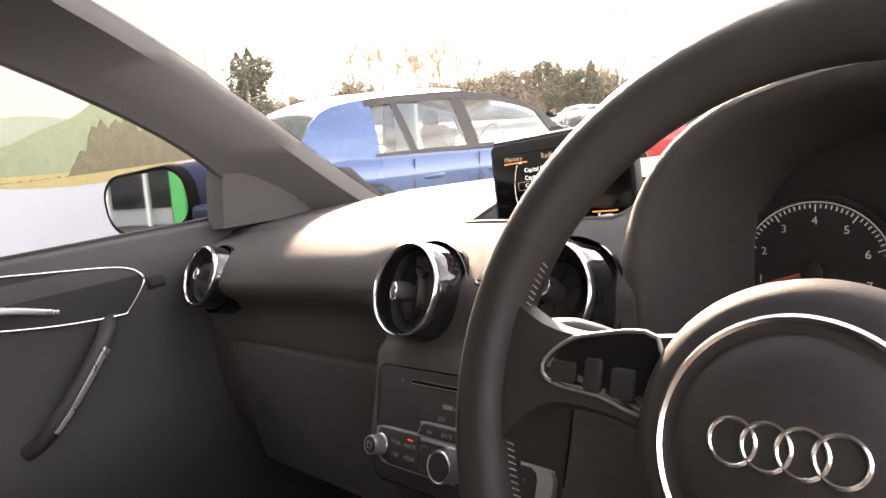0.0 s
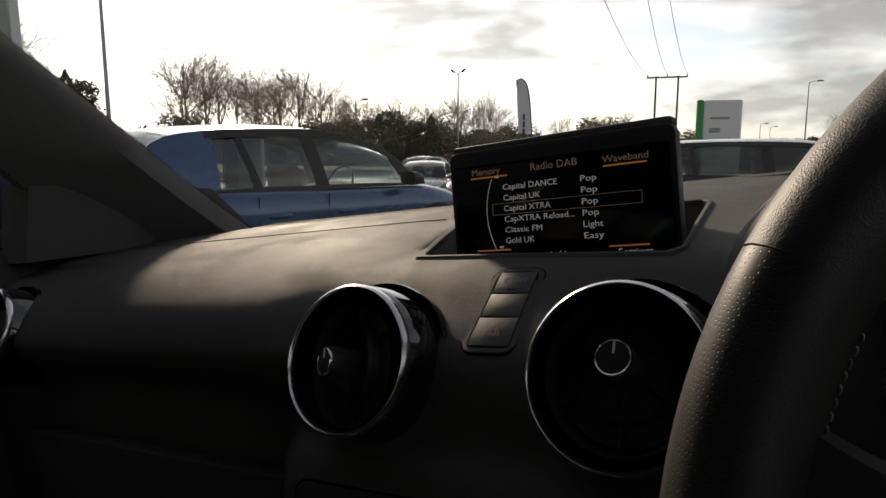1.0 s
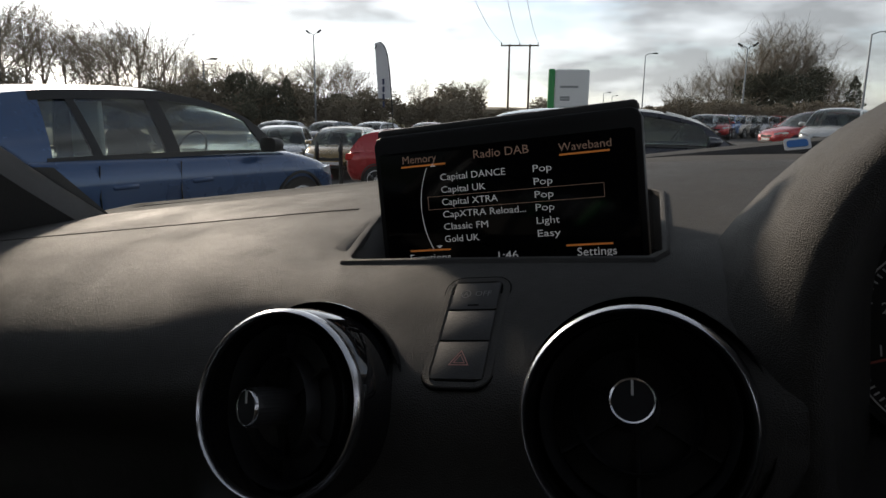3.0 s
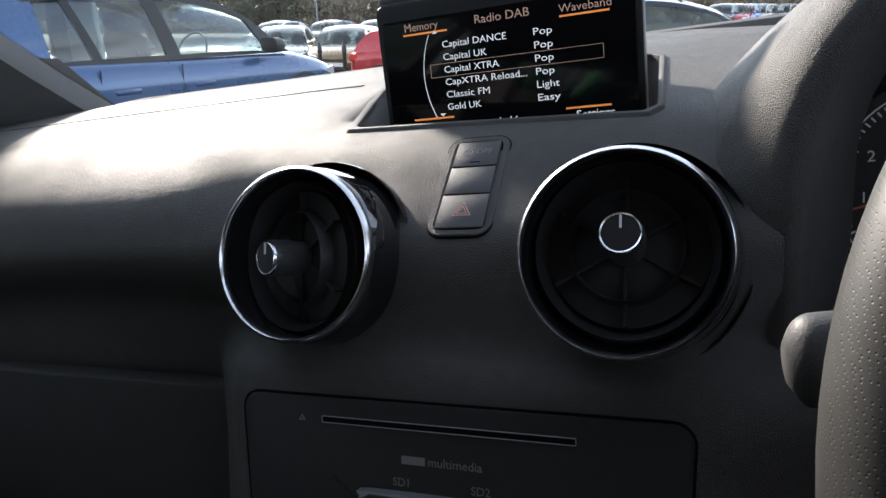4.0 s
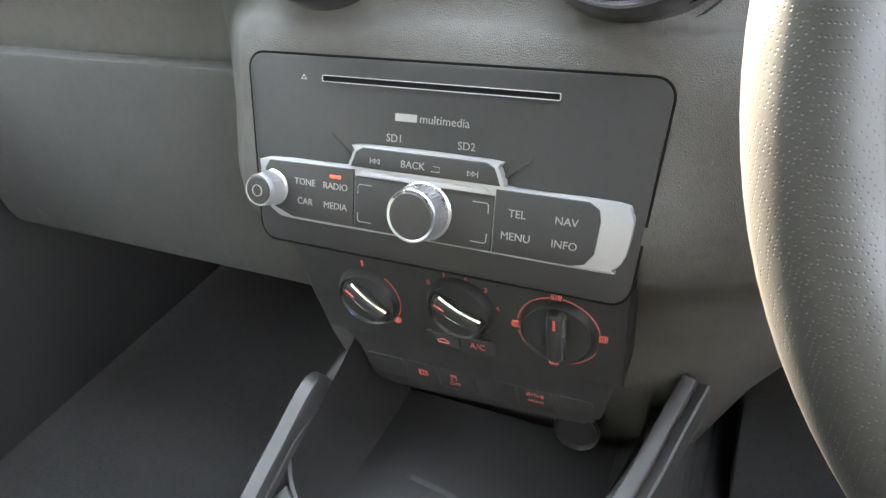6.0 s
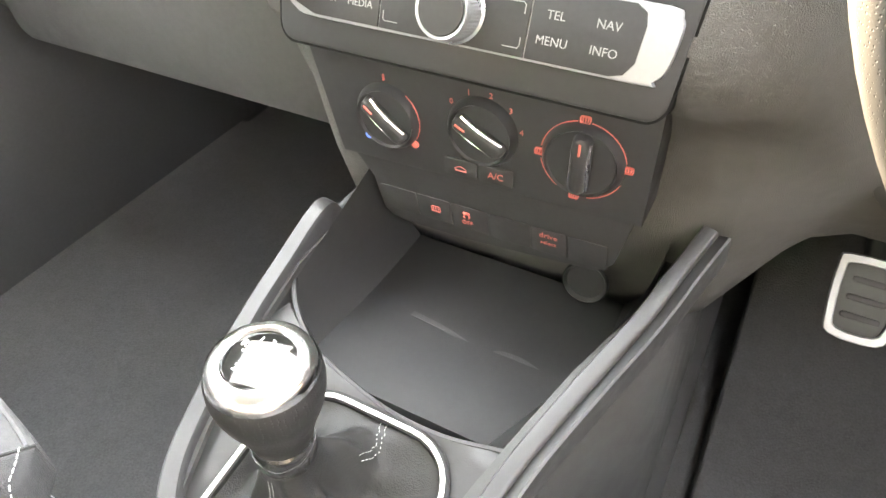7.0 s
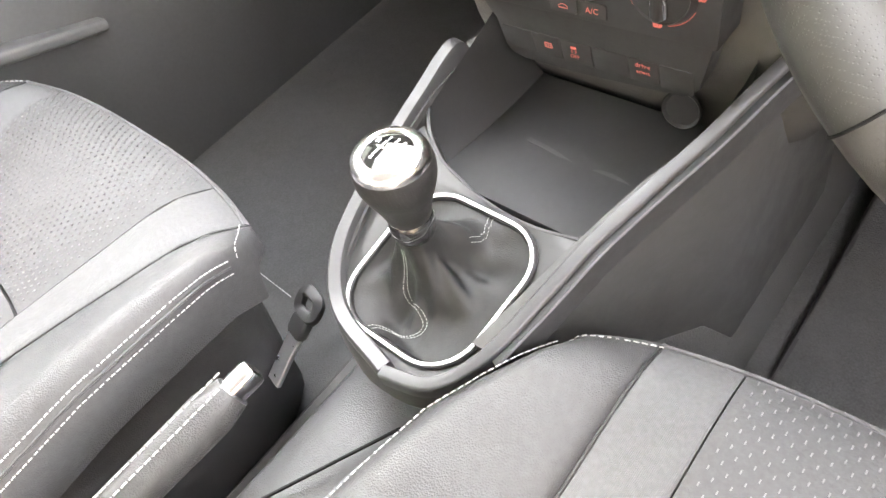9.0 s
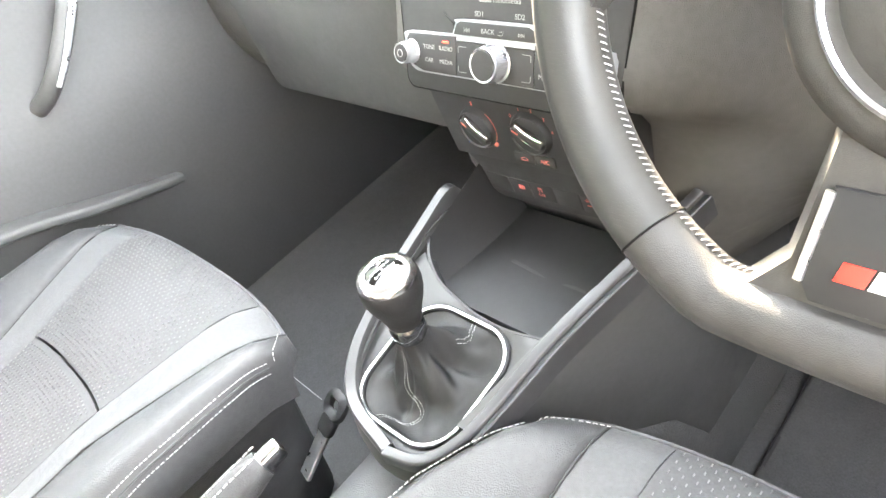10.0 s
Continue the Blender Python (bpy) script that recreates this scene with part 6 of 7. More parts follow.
# ---- passenger door ----
def door():
    d = thing("door_1", (-0.69, -0.2, 0.3), "closed black trimmed car door with chrome handle recess", "car door", kind="structure")
    bm = bmesh.new()
    rings = []
    for k in range(14):
        y = 0.47 - 1.09 * k / 13
        sill = 0.975 + 0.02 * (k / 13)
        rings.append([(-0.735, y, 0.26), (-0.735, y, sill), (-0.695, y, sill + 0.004), (-0.684, y, sill - 0.006), (-0.676, y, sill - 0.04), (-0.684, y, sill - 0.115), (-0.690, y, 0.80), (-0.672, y, 0.72), (-0.660, y, 0.66), (-0.664, y, 0.56), (-0.690, y, 0.40), (-0.690, y, 0.26)])
    strip(bm, rings)
    part("trim_panel", bm, M_PLASTIC, d, "matt black door trim", angle=50)
    m = pose(-0.680, -0.145, 0.908, 90, 0, 90)
    oval = [(p.x, p.y) for p in smooth_path([(0.131, 0.014, 0), (0.128, 0.000, 0), (0.100, -0.031, 0), (0.085, -0.036, 0), (0.0, -0.026, 0), (-0.10, -0.004, 0), (-0.145, 0.018, 0), (-0.14, 0.055, 0), (-0.07, 0.062, 0), (0.0, 0.053, 0), (0.08, 0.040, 0), (0.115, 0.030, 0)], 5, closed=True)]
    bm = bmesh.new()
    prism(bm, oval[::-1], -0.004, 0.002, m)
    part("handle_recess", bm, M_SATIN, d, "dark oval recess")
    bm = bmesh.new()
    sweep(bm, [m @ Vector((x, y, 0.004)) for x, y in oval], circle2(0.0019, 8), closed=True)
    part("recess_ring", bm, M_CHROME, d, "bright chrome oval ring")
    h = bmesh.new()
    sweep(h, smooth_path([m @ Vector(p) for p in ((-0.14, 0.030, 0.004), (-0.10, 0.024, 0.012), (-0.05, 0.012, 0.014), (0.004, -0.006, 0.012))], 5), rrect(0.010, 0.016, 0.004, 4), scale=lambda t: 1.0 - 0.5 * t)
    part("door_handle", h, M_SILVER, d, "satin silver lever")
    for k in range(2):
        bm = bmesh.new()
        prism(bm, rrect(0.030, 0.020, 0.003, 3, 0.150, 0.0), -0.002, 0.003 + 0.001 * k, m, 0.001) if k == 0 else prism(bm, rrect(0.022, 0.014, 0.002, 3, 0.150, 0.0), 0.0, 0.0045, m, 0.001)
        part("lock_switch", bm, M_BUTTON, d, "black lock switch")
    bm = bmesh.new()
    sweep(bm, smooth_path([(-0.685, -0.075, 0.868), (-0.655, -0.095, 0.848), (-0.640, -0.135, 0.805), (-0.640, -0.18, 0.76), (-0.656, -0.205, 0.735), (-0.678, -0.222, 0.72)], 5), rrect(0.024, 0.024, 0.010, 4))
    part("grab_handle", bm, M_PLASTIC, d, "slanting black grab handle")
    bm = bmesh.new()
    sweep(bm, smooth_path([(-0.6275, -0.102, 0.838), (-0.620, -0.135, 0.805), (-0.620, -0.165, 0.772), (-0.626, -0.192, 0.745)], 5), rrect(0.004, 0.010, 0.0015, 3), scale=lambda t: 1.05 - 0.4 * t)
    part("grab_trim", bm, M_SILVER, d, "satin silver strip on the grab handle")
    bm = bmesh.new()
    sweep(bm, smooth_path([(-0.672, -0.12, 0.532), (-0.660, -0.19, 0.556), (-0.650, -0.25, 0.578), (-0.650, -0.37, 0.618), (-0.66, -0.60, 0.650)], 5), rrect(0.05, 0.016, 0.006, 4))
    part("pocket_edge", bm, M_PLASTIC, d, "edge of the door pocket")
    # sail panel between sill and pillar, glass, seal
    bm = bmesh.new()
    strip(bm, [[(x, 0.118, 0.968), (x, 0.47, 0.952), (x + 0.02, 0.38, 1.03), (x + 0.006, 0.135, 1.062)] for x in (-0.700, -0.637)])
    part("sail_panel", bm, M_PILLAR, d, "dark triangular mirror panel", angle=75)
    bm = bmesh.new()
    strip(bm, [[(-0.712, 0.20, 0.98), (-0.712, -0.62, 0.99)], [(-0.66, 0.20, 1.12), (-0.66, -0.62, 1.18)], [(-0.60, -0.08, 1.345), (-0.60, -0.62, 1.36)]], closed=False, caps=False)
    g = part("window_glass", bm, M_GLASS, d, "clear side window")
    g.visible_shadow = False
    bm = bmesh.new()
    sweep(bm, [(-0.70, 0.47 - 1.09 * k / 10, 0.979 + 0.02 * k / 10) for k in range(11)], rrect(0.010, 0.010, 0.003, 3))
    part("window_seal", bm, M_SATIN, d, "black rubber window seal")


door()


def door_mirror():
    mm = thing("door_mirror", (-0.86, 0.16, 1.0), "dark blue door mirror with silvered glass", "door mirror")
    paint = material("dark_blue_car_paint", (0.016, 0.022, 0.055), 0.5, 0.0, vary=0.1, scale=40, spec=0.25)
    c = Vector((-0.936, 0.115, 1.036))
    H = pose(*c, 0, 0, 22)
    bm = bmesh.new()
    base = rrect(0.232, 0.128, 0.056, 7)
    rings = [[H @ Vector((x * g + 1.0 * max(0.0, d - 0.018), d, y * g)) for x, y in base] for d, g in ((0.018, 1.01), (0.06, 1.0), (0.11, 0.93), (0.150, 0.74), (0.170, 0.40), (0.174, 0.02))]
    strip(bm, rings, caps=False)
    part("housing", bm, paint, mm, "dark blue painted housing", angle=60)
    bm = bmesh.new()
    strip(bm, [[H @ Vector((x * g, d, y * g)) for x, y in base] for d, g in ((0.004, 0.90), (-0.004, 0.93), (-0.006, 0.965), (0.0, 1.0), (0.020, 1.012))], caps=False)
    part("rim", bm, M_DARK, mm, "matt black rim", angle=60)
    rot = pose(c.x, c.y, c.z, 90, 0, 27) @ Matrix.Translation((0, 0, 0.003))
    bm = bmesh.new()
    prism(bm, rrect(0.200, 0.110, 0.048, 7), -0.003, 0.0, rot)
    part("mirror_glass", bm, M_MIRROR, mm, "silvered mirror glass", smooth=False)
    bm = bmesh.new()
    prism(bm, rrect(0.206, 0.116, 0.050, 7), -0.012, -0.004, rot)
    part("backing", bm, M_SATIN, mm, "black backing")
    bm = bmesh.new()
    sweep(bm, [(-0.83, 0.17, 0.995), (-0.77, 0.20, 0.985), (-0.72, 0.24, 0.985)], rrect(0.05, 0.035, 0.012, 4))
    part("foot", bm, paint, mm, "dark blue mirror foot")


door_mirror()


def sticker():
    for nm, x, w_, mat, lab in (("windscreen_sticker", 0.214, 0.020, M_BLUEPRINT, "small blue and white windscreen sticker"), ("windscreen_label", 0.250, 0.006, M_WHITE, "narrow white windscreen label")):
        bm = bmesh.new()
        m = face_at(x, 0.515, 0.960, 50)
        prism(bm, rrect(w_ + 0.004, 0.016, 0.003, 3), 0.0, 0.0008, m)
        s = thing(nm, (x, 0.515, 0.960), lab, "sticker")
        part("backing", bm, M_WHITE, s)
        bm = bmesh.new()
        prism(bm, rrect(w_ - 0.001, 0.010, 0.003, 3), 0.0008, 0.0012, m)
        part("print", bm, mat if mat is M_BLUEPRINT else M_BLUEPRINT, s)


sticker()


# ---- outside ----
M_ASPHALT = material("worn_car_park_asphalt", (0.055, 0.054, 0.052), 0.85, vary=0.3, scale=0.8, bump=0.5, bump_scale=60)
M_GRASS = material("winter_grass", (0.06, 0.08, 0.03), 0.9, vary=0.35, scale=0.5, bump=0.6, bump_scale=30)
M_TYRE = material("black_tyre_rubber", (0.02, 0.02, 0.02), 0.8, vary=0.1)
M_RIM = material("silver_alloy_wheel", (0.45, 0.45, 0.46), 0.3, 0.9, vary=0.08)
M_TRIM = material("black_body_plastic", (0.02, 0.02, 0.02), 0.5, vary=0.1)
M_LAMP = material("clear_headlamp", (0.7, 0.72, 0.75), 0.1, 0.5, vary=0.05)
M_SEATDARK = material("dim_car_interior", (0.03, 0.03, 0.03), 0.8, vary=0.2)
M_PALE = material("pale_sun_shade", (0.6, 0.62, 0.6), 0.8, vary=0.1)
M_STEEL = material("galvanised_steel", (0.3, 0.31, 0.32), 0.45, 0.8, vary=0.1)
M_POLEWOOD = material("weathered_pole_wood", (0.12, 0.09, 0.065), 0.9, vary=0.2)
M_BARK = material("bare_winter_bark", (0.28, 0.235, 0.18), 0.95, vary=0.3, scale=3)
M_IVY = material("dark_evergreen_leaves", (0.11, 0.11, 0.075), 0.8, vary=0.4, scale=2)
M_HEDGE = material("dull_hedge_leaves", (0.24, 0.205, 0.15), 0.9, vary=0.4, scale=2)
M_GREEN = material("green_sign_paint", (0.03, 0.28, 0.07), 0.4, vary=0.06, scale=3)
M_SIGN = material("white_sign_panel", (0.72, 0.73, 0.72), 0.45, vary=0.06, scale=3)
M_SIGNTXT = material("grey_sign_print", (0.25, 0.27, 0.27), 0.6, vary=0.0)
M_FLAG = material("white_flag_cloth", (0.65, 0.66, 0.68), 0.9, vary=0.1, scale=4)
M_NAVY = material("navy_print", (0.05, 0.06, 0.12), 0.8, vary=0.05)


def dip(x, y):
    """The tarmac falls away ahead on the left."""
    def s(v):
        v = max(0.0, min(1.0, v))
        return v * v * (3 - 2 * v)
    return -0.62 * s((y - 7.5) / 8) * s((-x - 2.0) / 4.0)


def ground():
    bm = bmesh.new()
    n = 144
    rings = []
    for r in (0.3, 3, 6, 8, 10, 12, 14, 16, 18, 20, 23, 27, 32, 40, 52, 60, 90, 180, 400, 1200, 3500):
        rings.append([(r * math.sin(2 * math.pi * i / n), r * math.cos(2 * math.pi * i / n), dip(r * math.sin(2 * math.pi * i / n), r * math.cos(2 * math.pi * i / n))) for i in range(n)])
    rings.insert(0, [(0.001 * math.sin(2 * math.pi * i / n), 0.001 * math.cos(2 * math.pi * i / n), 0.0) for i in range(n)])
    strip(bm, rings, caps=False)
    solo("ground", bm, M_ASPHALT, (0, 0, 0), "grey worn asphalt of a large car park", "ground", kind="structure", m=WORLD)
    bm = bmesh.new()
    strip(bm, [[(x, y0, 0.0), (x, y0 + 0.3, 0.12), (x, y0 + 40, 0.5), (x, y0 + 40, -0.2)] for x, y0 in ((-140, 62), (-60, 58), (-20, 64), (30, 62), (110, 60))])
    solo("verge", bm, M_GRASS, (0, 70, 0), "rough winter grass verge beyond the car park", "verge", kind="structure", m=WORLD)


ground()


def parked_car(x, y, turn, colour, label, L=4.1, H=1.46, Wd=1.75, suv=0.0, metal=0.4, rails=False, dark=False, glass=None):
    """A hatchback heading along its own +x, standing at x, y and turned by so many degrees."""
    m = pose(x, y, dip(x, y), 0, 0, turn)
    c = thing("parked_car", (0, 0, 0), label, "car", "cars in the car park", m=m)
    paint = material("car_paint", colour, 0.28, metal, vary=0.06, scale=2, coat=1.0)
    glass = glass or M_TINT
    h, w = L / 2, Wd / 2
    sill, zw = 0.26 + suv * 0.6, 0.93 + suv

    def curve(pts, v):
        for (a, p), (b, q) in zip(pts, pts[1:]):
            if a <= v <= b:
                k = (v - a) / (b - a)
                return p + (q - p) * k
        return pts[0][1] if v < pts[0][0] else pts[-1][1]

    def rounded(pts, n=5):
        return [(p.x, p.y) for p in smooth_path([(a, b, 0) for a, b in pts], n)]

    # lower body: bottom, shoulder and half width, nose and tail rounded in plan
    low = rounded([(-h, 0.50), (-h + 0.08, 0.36), (-h + 0.35, sill), (0.0, sill), (h - 0.5, sill), (h - 0.12, 0.30), (h, 0.42)])
    top = rounded([(-h, 0.74 + suv), (-h + 0.06, 0.88 + suv), (-h + 0.30, zw + 0.03), (-h + 1.0, zw + 0.02), (0.0, zw), (h - 1.05, zw - 0.015), (h - 0.70, zw - 0.06), (h - 0.35, zw - 0.14), (h - 0.10, zw - 0.26), (h, zw - 0.38)])
    wide = rounded([(-h, 0.66), (-h + 0.07, 0.86), (-h + 0.30, 0.955), (-h + 0.9, 1.0), (0.0, 1.0), (h - 0.9, 0.995), (h - 0.45, 0.955), (h - 0.15, 0.84), (h, 0.60)])
    bm = bmesh.new()
    rings = []
    for i in range(37):
        xx = -h + L * (0.5 - 0.5 * math.cos(math.pi * i / 36))
        zb, zs, ww = curve(low, xx), curve(top, xx), w * curve(wide, xx)
        crown = 0.05 * min(1.0, max(0.0, (xx - h + 1.25) / 0.3))
        half = [(0.0, zb), (ww * 0.80, zb), (ww * 0.95, zb + 0.07), (ww * 0.99, zb + (zs - zb) * 0.30), (ww * 0.985, zb + (zs - zb) * 0.52), (ww, zb + (zs - zb) * 0.70), (ww * 0.992, zb + (zs - zb) * 0.80), (ww * 0.965, zb + (zs - zb) * 0.93), (ww * 0.92, zs - 0.004), (ww * 0.80, zs + 0.012 + crown * 0.3), (ww * 0.4, zs + 0.016 + crown * 0.8), (0.0, zs + 0.018 + crown)]
        rings.append([(xx, yy, zz) for yy, zz in half] + [(xx, -yy, zz) for yy, zz in half[-2:0:-1]])
    strip(bm, rings)
    part("body", bm, paint, c, "painted lower body", angle=60)
    # glasshouse: one arched roof edge from the windscreen's foot back to the tailgate
    xa, xr = h - 0.95, -h + 0.10
    arch = rounded([(xr, zw + 0.02), (xr + 0.10, zw + 0.16), (xr + 0.28, zw + 0.68 * (H - zw)), (xr + 0.52, H - 0.085), (xr + 1.0, H - 0.038), (xr + 1.7, H - 0.022), (xa - 1.12, H - 0.038), (xa - 0.76, H - 0.095), (xa - 0.38, zw + 0.57 * (H - zw)), (xa - 0.10, zw + 0.14 * (H - zw)), (xa + 0.03, zw + 0.005)], 6)
    wf, wr = w * 0.925, w * 0.70

    def y_at(z):
        return wf - (wf - wr) * min(1.0, max(0.0, (z - zw) / (H - 0.03 - zw))) ** 1.3

    def on_side(xx, t, sd, lift=0.0):
        z = zw + (curve(arch, xx) - zw) * t
        return Vector((xx, sd * (y_at(z) + lift), z))

    def patch(nm, b0, b1, t0, t1, lo, hi, mat, sd, lift, thick, lbl, nx=8, nt=4):
        """A curved panel of the side between two slanting lines."""
        bm_ = bmesh.new()
        rows_ = []
        for j in range(nt + 1):
            t = lo + (hi - lo) * j / nt
            e0, e1 = b0 + (t0 - b0) * t, b1 + (t1 - b1) * t
            rows_.append([on_side(e0 + (e1 - e0) * i / nx, t, sd, lift) for i in range(nx + 1)])
        strip(bm_, rows_, closed=False, caps=False)
        r_ = bmesh.ops.extrude_face_region(bm_, geom=bm_.faces[:])
        bmesh.ops.translate(bm_, verts=[v for v in r_["geom"] if isinstance(v, bmesh.types.BMVert)], vec=(0, -sd * thick, 0))
        part(nm, bm_, mat, c, lbl, angle=50)

    xq, xb = -h + 1.22, -0.16
    for sd in (-1, 1):
        patch("front_window", xb + 0.05, xa - 0.16, xb - 0.03, xa - 0.40, 0.07, 0.88, glass, sd, -0.008, 0.004, "tinted side glass", 12)
        patch("rear_window", xq + 0.03, xb - 0.06, xq - 0.09, xb - 0.13, 0.07, 0.88, glass, sd, -0.008, 0.004, "tinted side glass")
        patch("quarter_window", xr + 0.76, xq - 0.02, xr + 0.78, xq - 0.13, 0.07, 0.84, glass, sd, -0.008, 0.004, "tinted quarter glass")
        patch("centre_pillar", xb - 0.07, xb + 0.06, xb - 0.14, xb - 0.02, 0.02, 0.95, M_TRIM, sd, -0.004, 0.03, "black door pillar", 3)
        patch("rear_door_pillar", xq - 0.03, xq + 0.04, xq - 0.14, xq - 0.08, 0.02, 0.95, M_TRIM, sd, -0.004, 0.03, "slim black window divider", 2)
        patch("tail_pillar", xr + 0.02, xr + 0.78, xr + 0.02, xr + 0.80, 0.0, 1.0, paint, sd, 0.0, 0.04, "broad painted tail pillar", 8, 5)
        patch("front_pillar", xa - 0.20, xa + 0.02, xa - 0.44, xa + 0.02, 0.0, 1.0, M_TRIM if dark else paint, sd, 0.0, 0.03, "slanting windscreen pillar", 8, 5)
        patch("roof_frame", xr + 0.74, xa - 0.10, xr + 0.74, xa - 0.10, 0.87, 1.0, M_TRIM if dark else paint, sd, 0.0, 0.03, "dark frame over the side glass", 22, 2)
        patch("window_trim", xr + 0.74, xa - 0.10, xr + 0.74, xa - 0.10, 0.0, 0.08, M_TRIM, sd, 0.002, 0.03, "black trim under the windows", 16, 1)
        bm = bmesh.new()
        mx, my = xa - 0.30, sd * (w * 0.95 + 0.11)
        strip(bm, [[(mx + dx, my + yy * g, zw + 0.075 + zz * g) for yy, zz in rrect(0.20, 0.13, 0.05, 3)] for dx, g in ((-0.06, 0.93), (-0.055, 1.0), (0.02, 0.95), (0.08, 0.70), (0.11, 0.30))])
        part("mirror", bm, M_TRIM if dark else paint, c, "door mirror housing")
        for gx, gz in ((xb, 0.40), (xq - 0.05, 0.52)):
            bm = bmesh.new()
            sweep(bm, [(gx, sd * w * 0.99, zw - 0.03), (gx - 0.02, sd * w * 1.001, 0.66 + suv), (gx, sd * w * 0.985, gz + suv)], rrect(0.008, 0.012, 0.002, 2))
            part("door_gap", bm, M_TRIM, c)
        for hx in (xb + 0.20, xq + 0.14):
            bm = bmesh.new()
            box(bm, hx - 0.11, hx + 0.11, sd * w * 0.99 - 0.025, sd * w * 0.99 + 0.025, 0.715 + suv, 0.755 + suv, 0.014)
            part("door_handle", bm, paint, c, "door handle")
        bm = bmesh.new()
        box(bm, -h + 0.95, h - 1.05, sd * w * 0.965 - 0.03, sd * w * 0.965 + 0.03, sill - 0.02, sill + 0.08 + suv * 0.4, 0.02)
        part("side_skirt", bm, M_TRIM, c, "black side skirt")
        if rails:
            bm = bmesh.new()
            tube(bm, smooth_path([(xa - 1.1, sd * wr * 0.9, H - 0.03), (xa - 1.3, sd * wr * 0.9, H + 0.015), (xr + 0.9, sd * wr * 0.9, H + 0.01), (xr + 0.7, sd * wr * 0.9, H - 0.03)], 4), 0.014, 6)
            part("roof_rail", bm, M_RIM, c, "silver roof rail")
        bm = bmesh.new()
        lamp = [(h - 0.42, 0.90, 0.70), (h - 0.28, 0.86, 0.715), (h - 0.13, 0.72, 0.69), (h - 0.06, 0.52, 0.66)]
        strip(bm, [[(lx, sd * w * ly, lz + suv + dz) for dz in (-0.055, 0.045)] + [(lx + 0.03, sd * (w * ly + 0.03), lz + suv + dz) for dz in (0.04, -0.05)] for lx, ly, lz in lamp])
        part("headlamp", bm, M_LAMP, c, "clear swept headlamp")
        bm = bmesh.new()
        box(bm, -h + 0.0, -h + 0.24, sd * w * 0.80 - 0.10, sd * w * 0.80 + 0.10, 0.74 + suv, 0.90 + suv, 0.03)
        part("tail_lamp", bm, M_RED, c, "red tail lamp")

    def across(nm, x0, x1, mat, lbl, n, thick):
        bm_ = bmesh.new()
        rows_ = []
        for i in range(n + 1):
            xx = x0 + (x1 - x0) * i / n
            z = curve(arch, xx)
            ye = y_at(z) - (0.0 if mat is paint else 0.02)
            cr = 0.018 + 0.03 * min(1.0, max(0.0, (z - zw) / (H - zw)))
            rows_.append([(xx + (0.10 * (1 - (j / 4 - 1) ** 2) if xx > xa - 0.9 else 0.0) * (0 if mat is paint else 1), ye * (j / 4 - 1), z + cr * (1 - (j / 4 - 1) ** 2)) for j in range(9)])
        strip(bm_, rows_, closed=False, caps=False)
        r_ = bmesh.ops.extrude_face_region(bm_, geom=bm_.faces[:])
        bmesh.ops.translate(bm_, verts=[v for v in r_["geom"] if isinstance(v, bmesh.types.BMVert)], vec=(0, 0, -thick))
        part(nm, bm_, mat, c, lbl, angle=50)

    across("roof", xr + 0.45, xa - 0.86, paint, "painted roof panel", 14, 0.03)
    across("windscreen", xa - 0.88, xa + 0.02, glass, "tinted glass", 8, 0.005)
    across("tailgate_glass", xr + 0.06, xr + 0.47, glass, "tinted glass", 6, 0.005)
    bm = bmesh.new()
    box(bm, h - 0.10, h + 0.005, -w * 0.42, w * 0.42, 0.52 + suv, 0.63 + suv, 0.02)
    part("grille", bm, M_TRIM, c, "black grille")
    bm = bmesh.new()
    box(bm, h - 0.15, h + 0.01, -w * 0.5, w * 0.5, 0.31 + suv * 0.5, 0.41 + suv * 0.5, 0.03)
    part("lower_grille", bm, M_TRIM, c, "black lower grille")
    bm = bmesh.new()
    box(bm, h - 0.02, h + 0.016, -0.26, 0.26, 0.42 + suv, 0.51 + suv, 0.004)
    part("number_plate", bm, M_SIGN, c, "blank white plate")
    for sx, sy in ((0.05, -0.36), (0.05, 0.36), (-0.80, -0.36), (-0.80, 0.36)):
        bm = bmesh.new()
        strip(bm, [[(sx - 0.30 + dx - 0.10 * k, sy + yy * g, zw - 0.3 + 0.5 * k) for dx, yy in ((0, -0.22), (0.12, -0.20), (0.12, 0.20), (0, 0.22))] for k, g in ((0, 1.0), (0.6, 1.0), (0.95, 0.85), (1.05, 0.5))])
        box(bm, sx - 0.44, sx - 0.34, sy - 0.12, sy + 0.12, zw + 0.21, zw + 0.36, 0.04)
        part("seat", bm, M_SEATDARK, c, "dark seat")
    bm = bmesh.new()
    lathe(bm, [(0.17, 0.0), (0.185, 0.012), (0.185, -0.012)], pose(xa - 0.72, -0.36, zw + 0.02, 0, -65, 0), 24, closed=True)
    part("wheel_inside", bm, M_TRIM, c, "steering wheel")
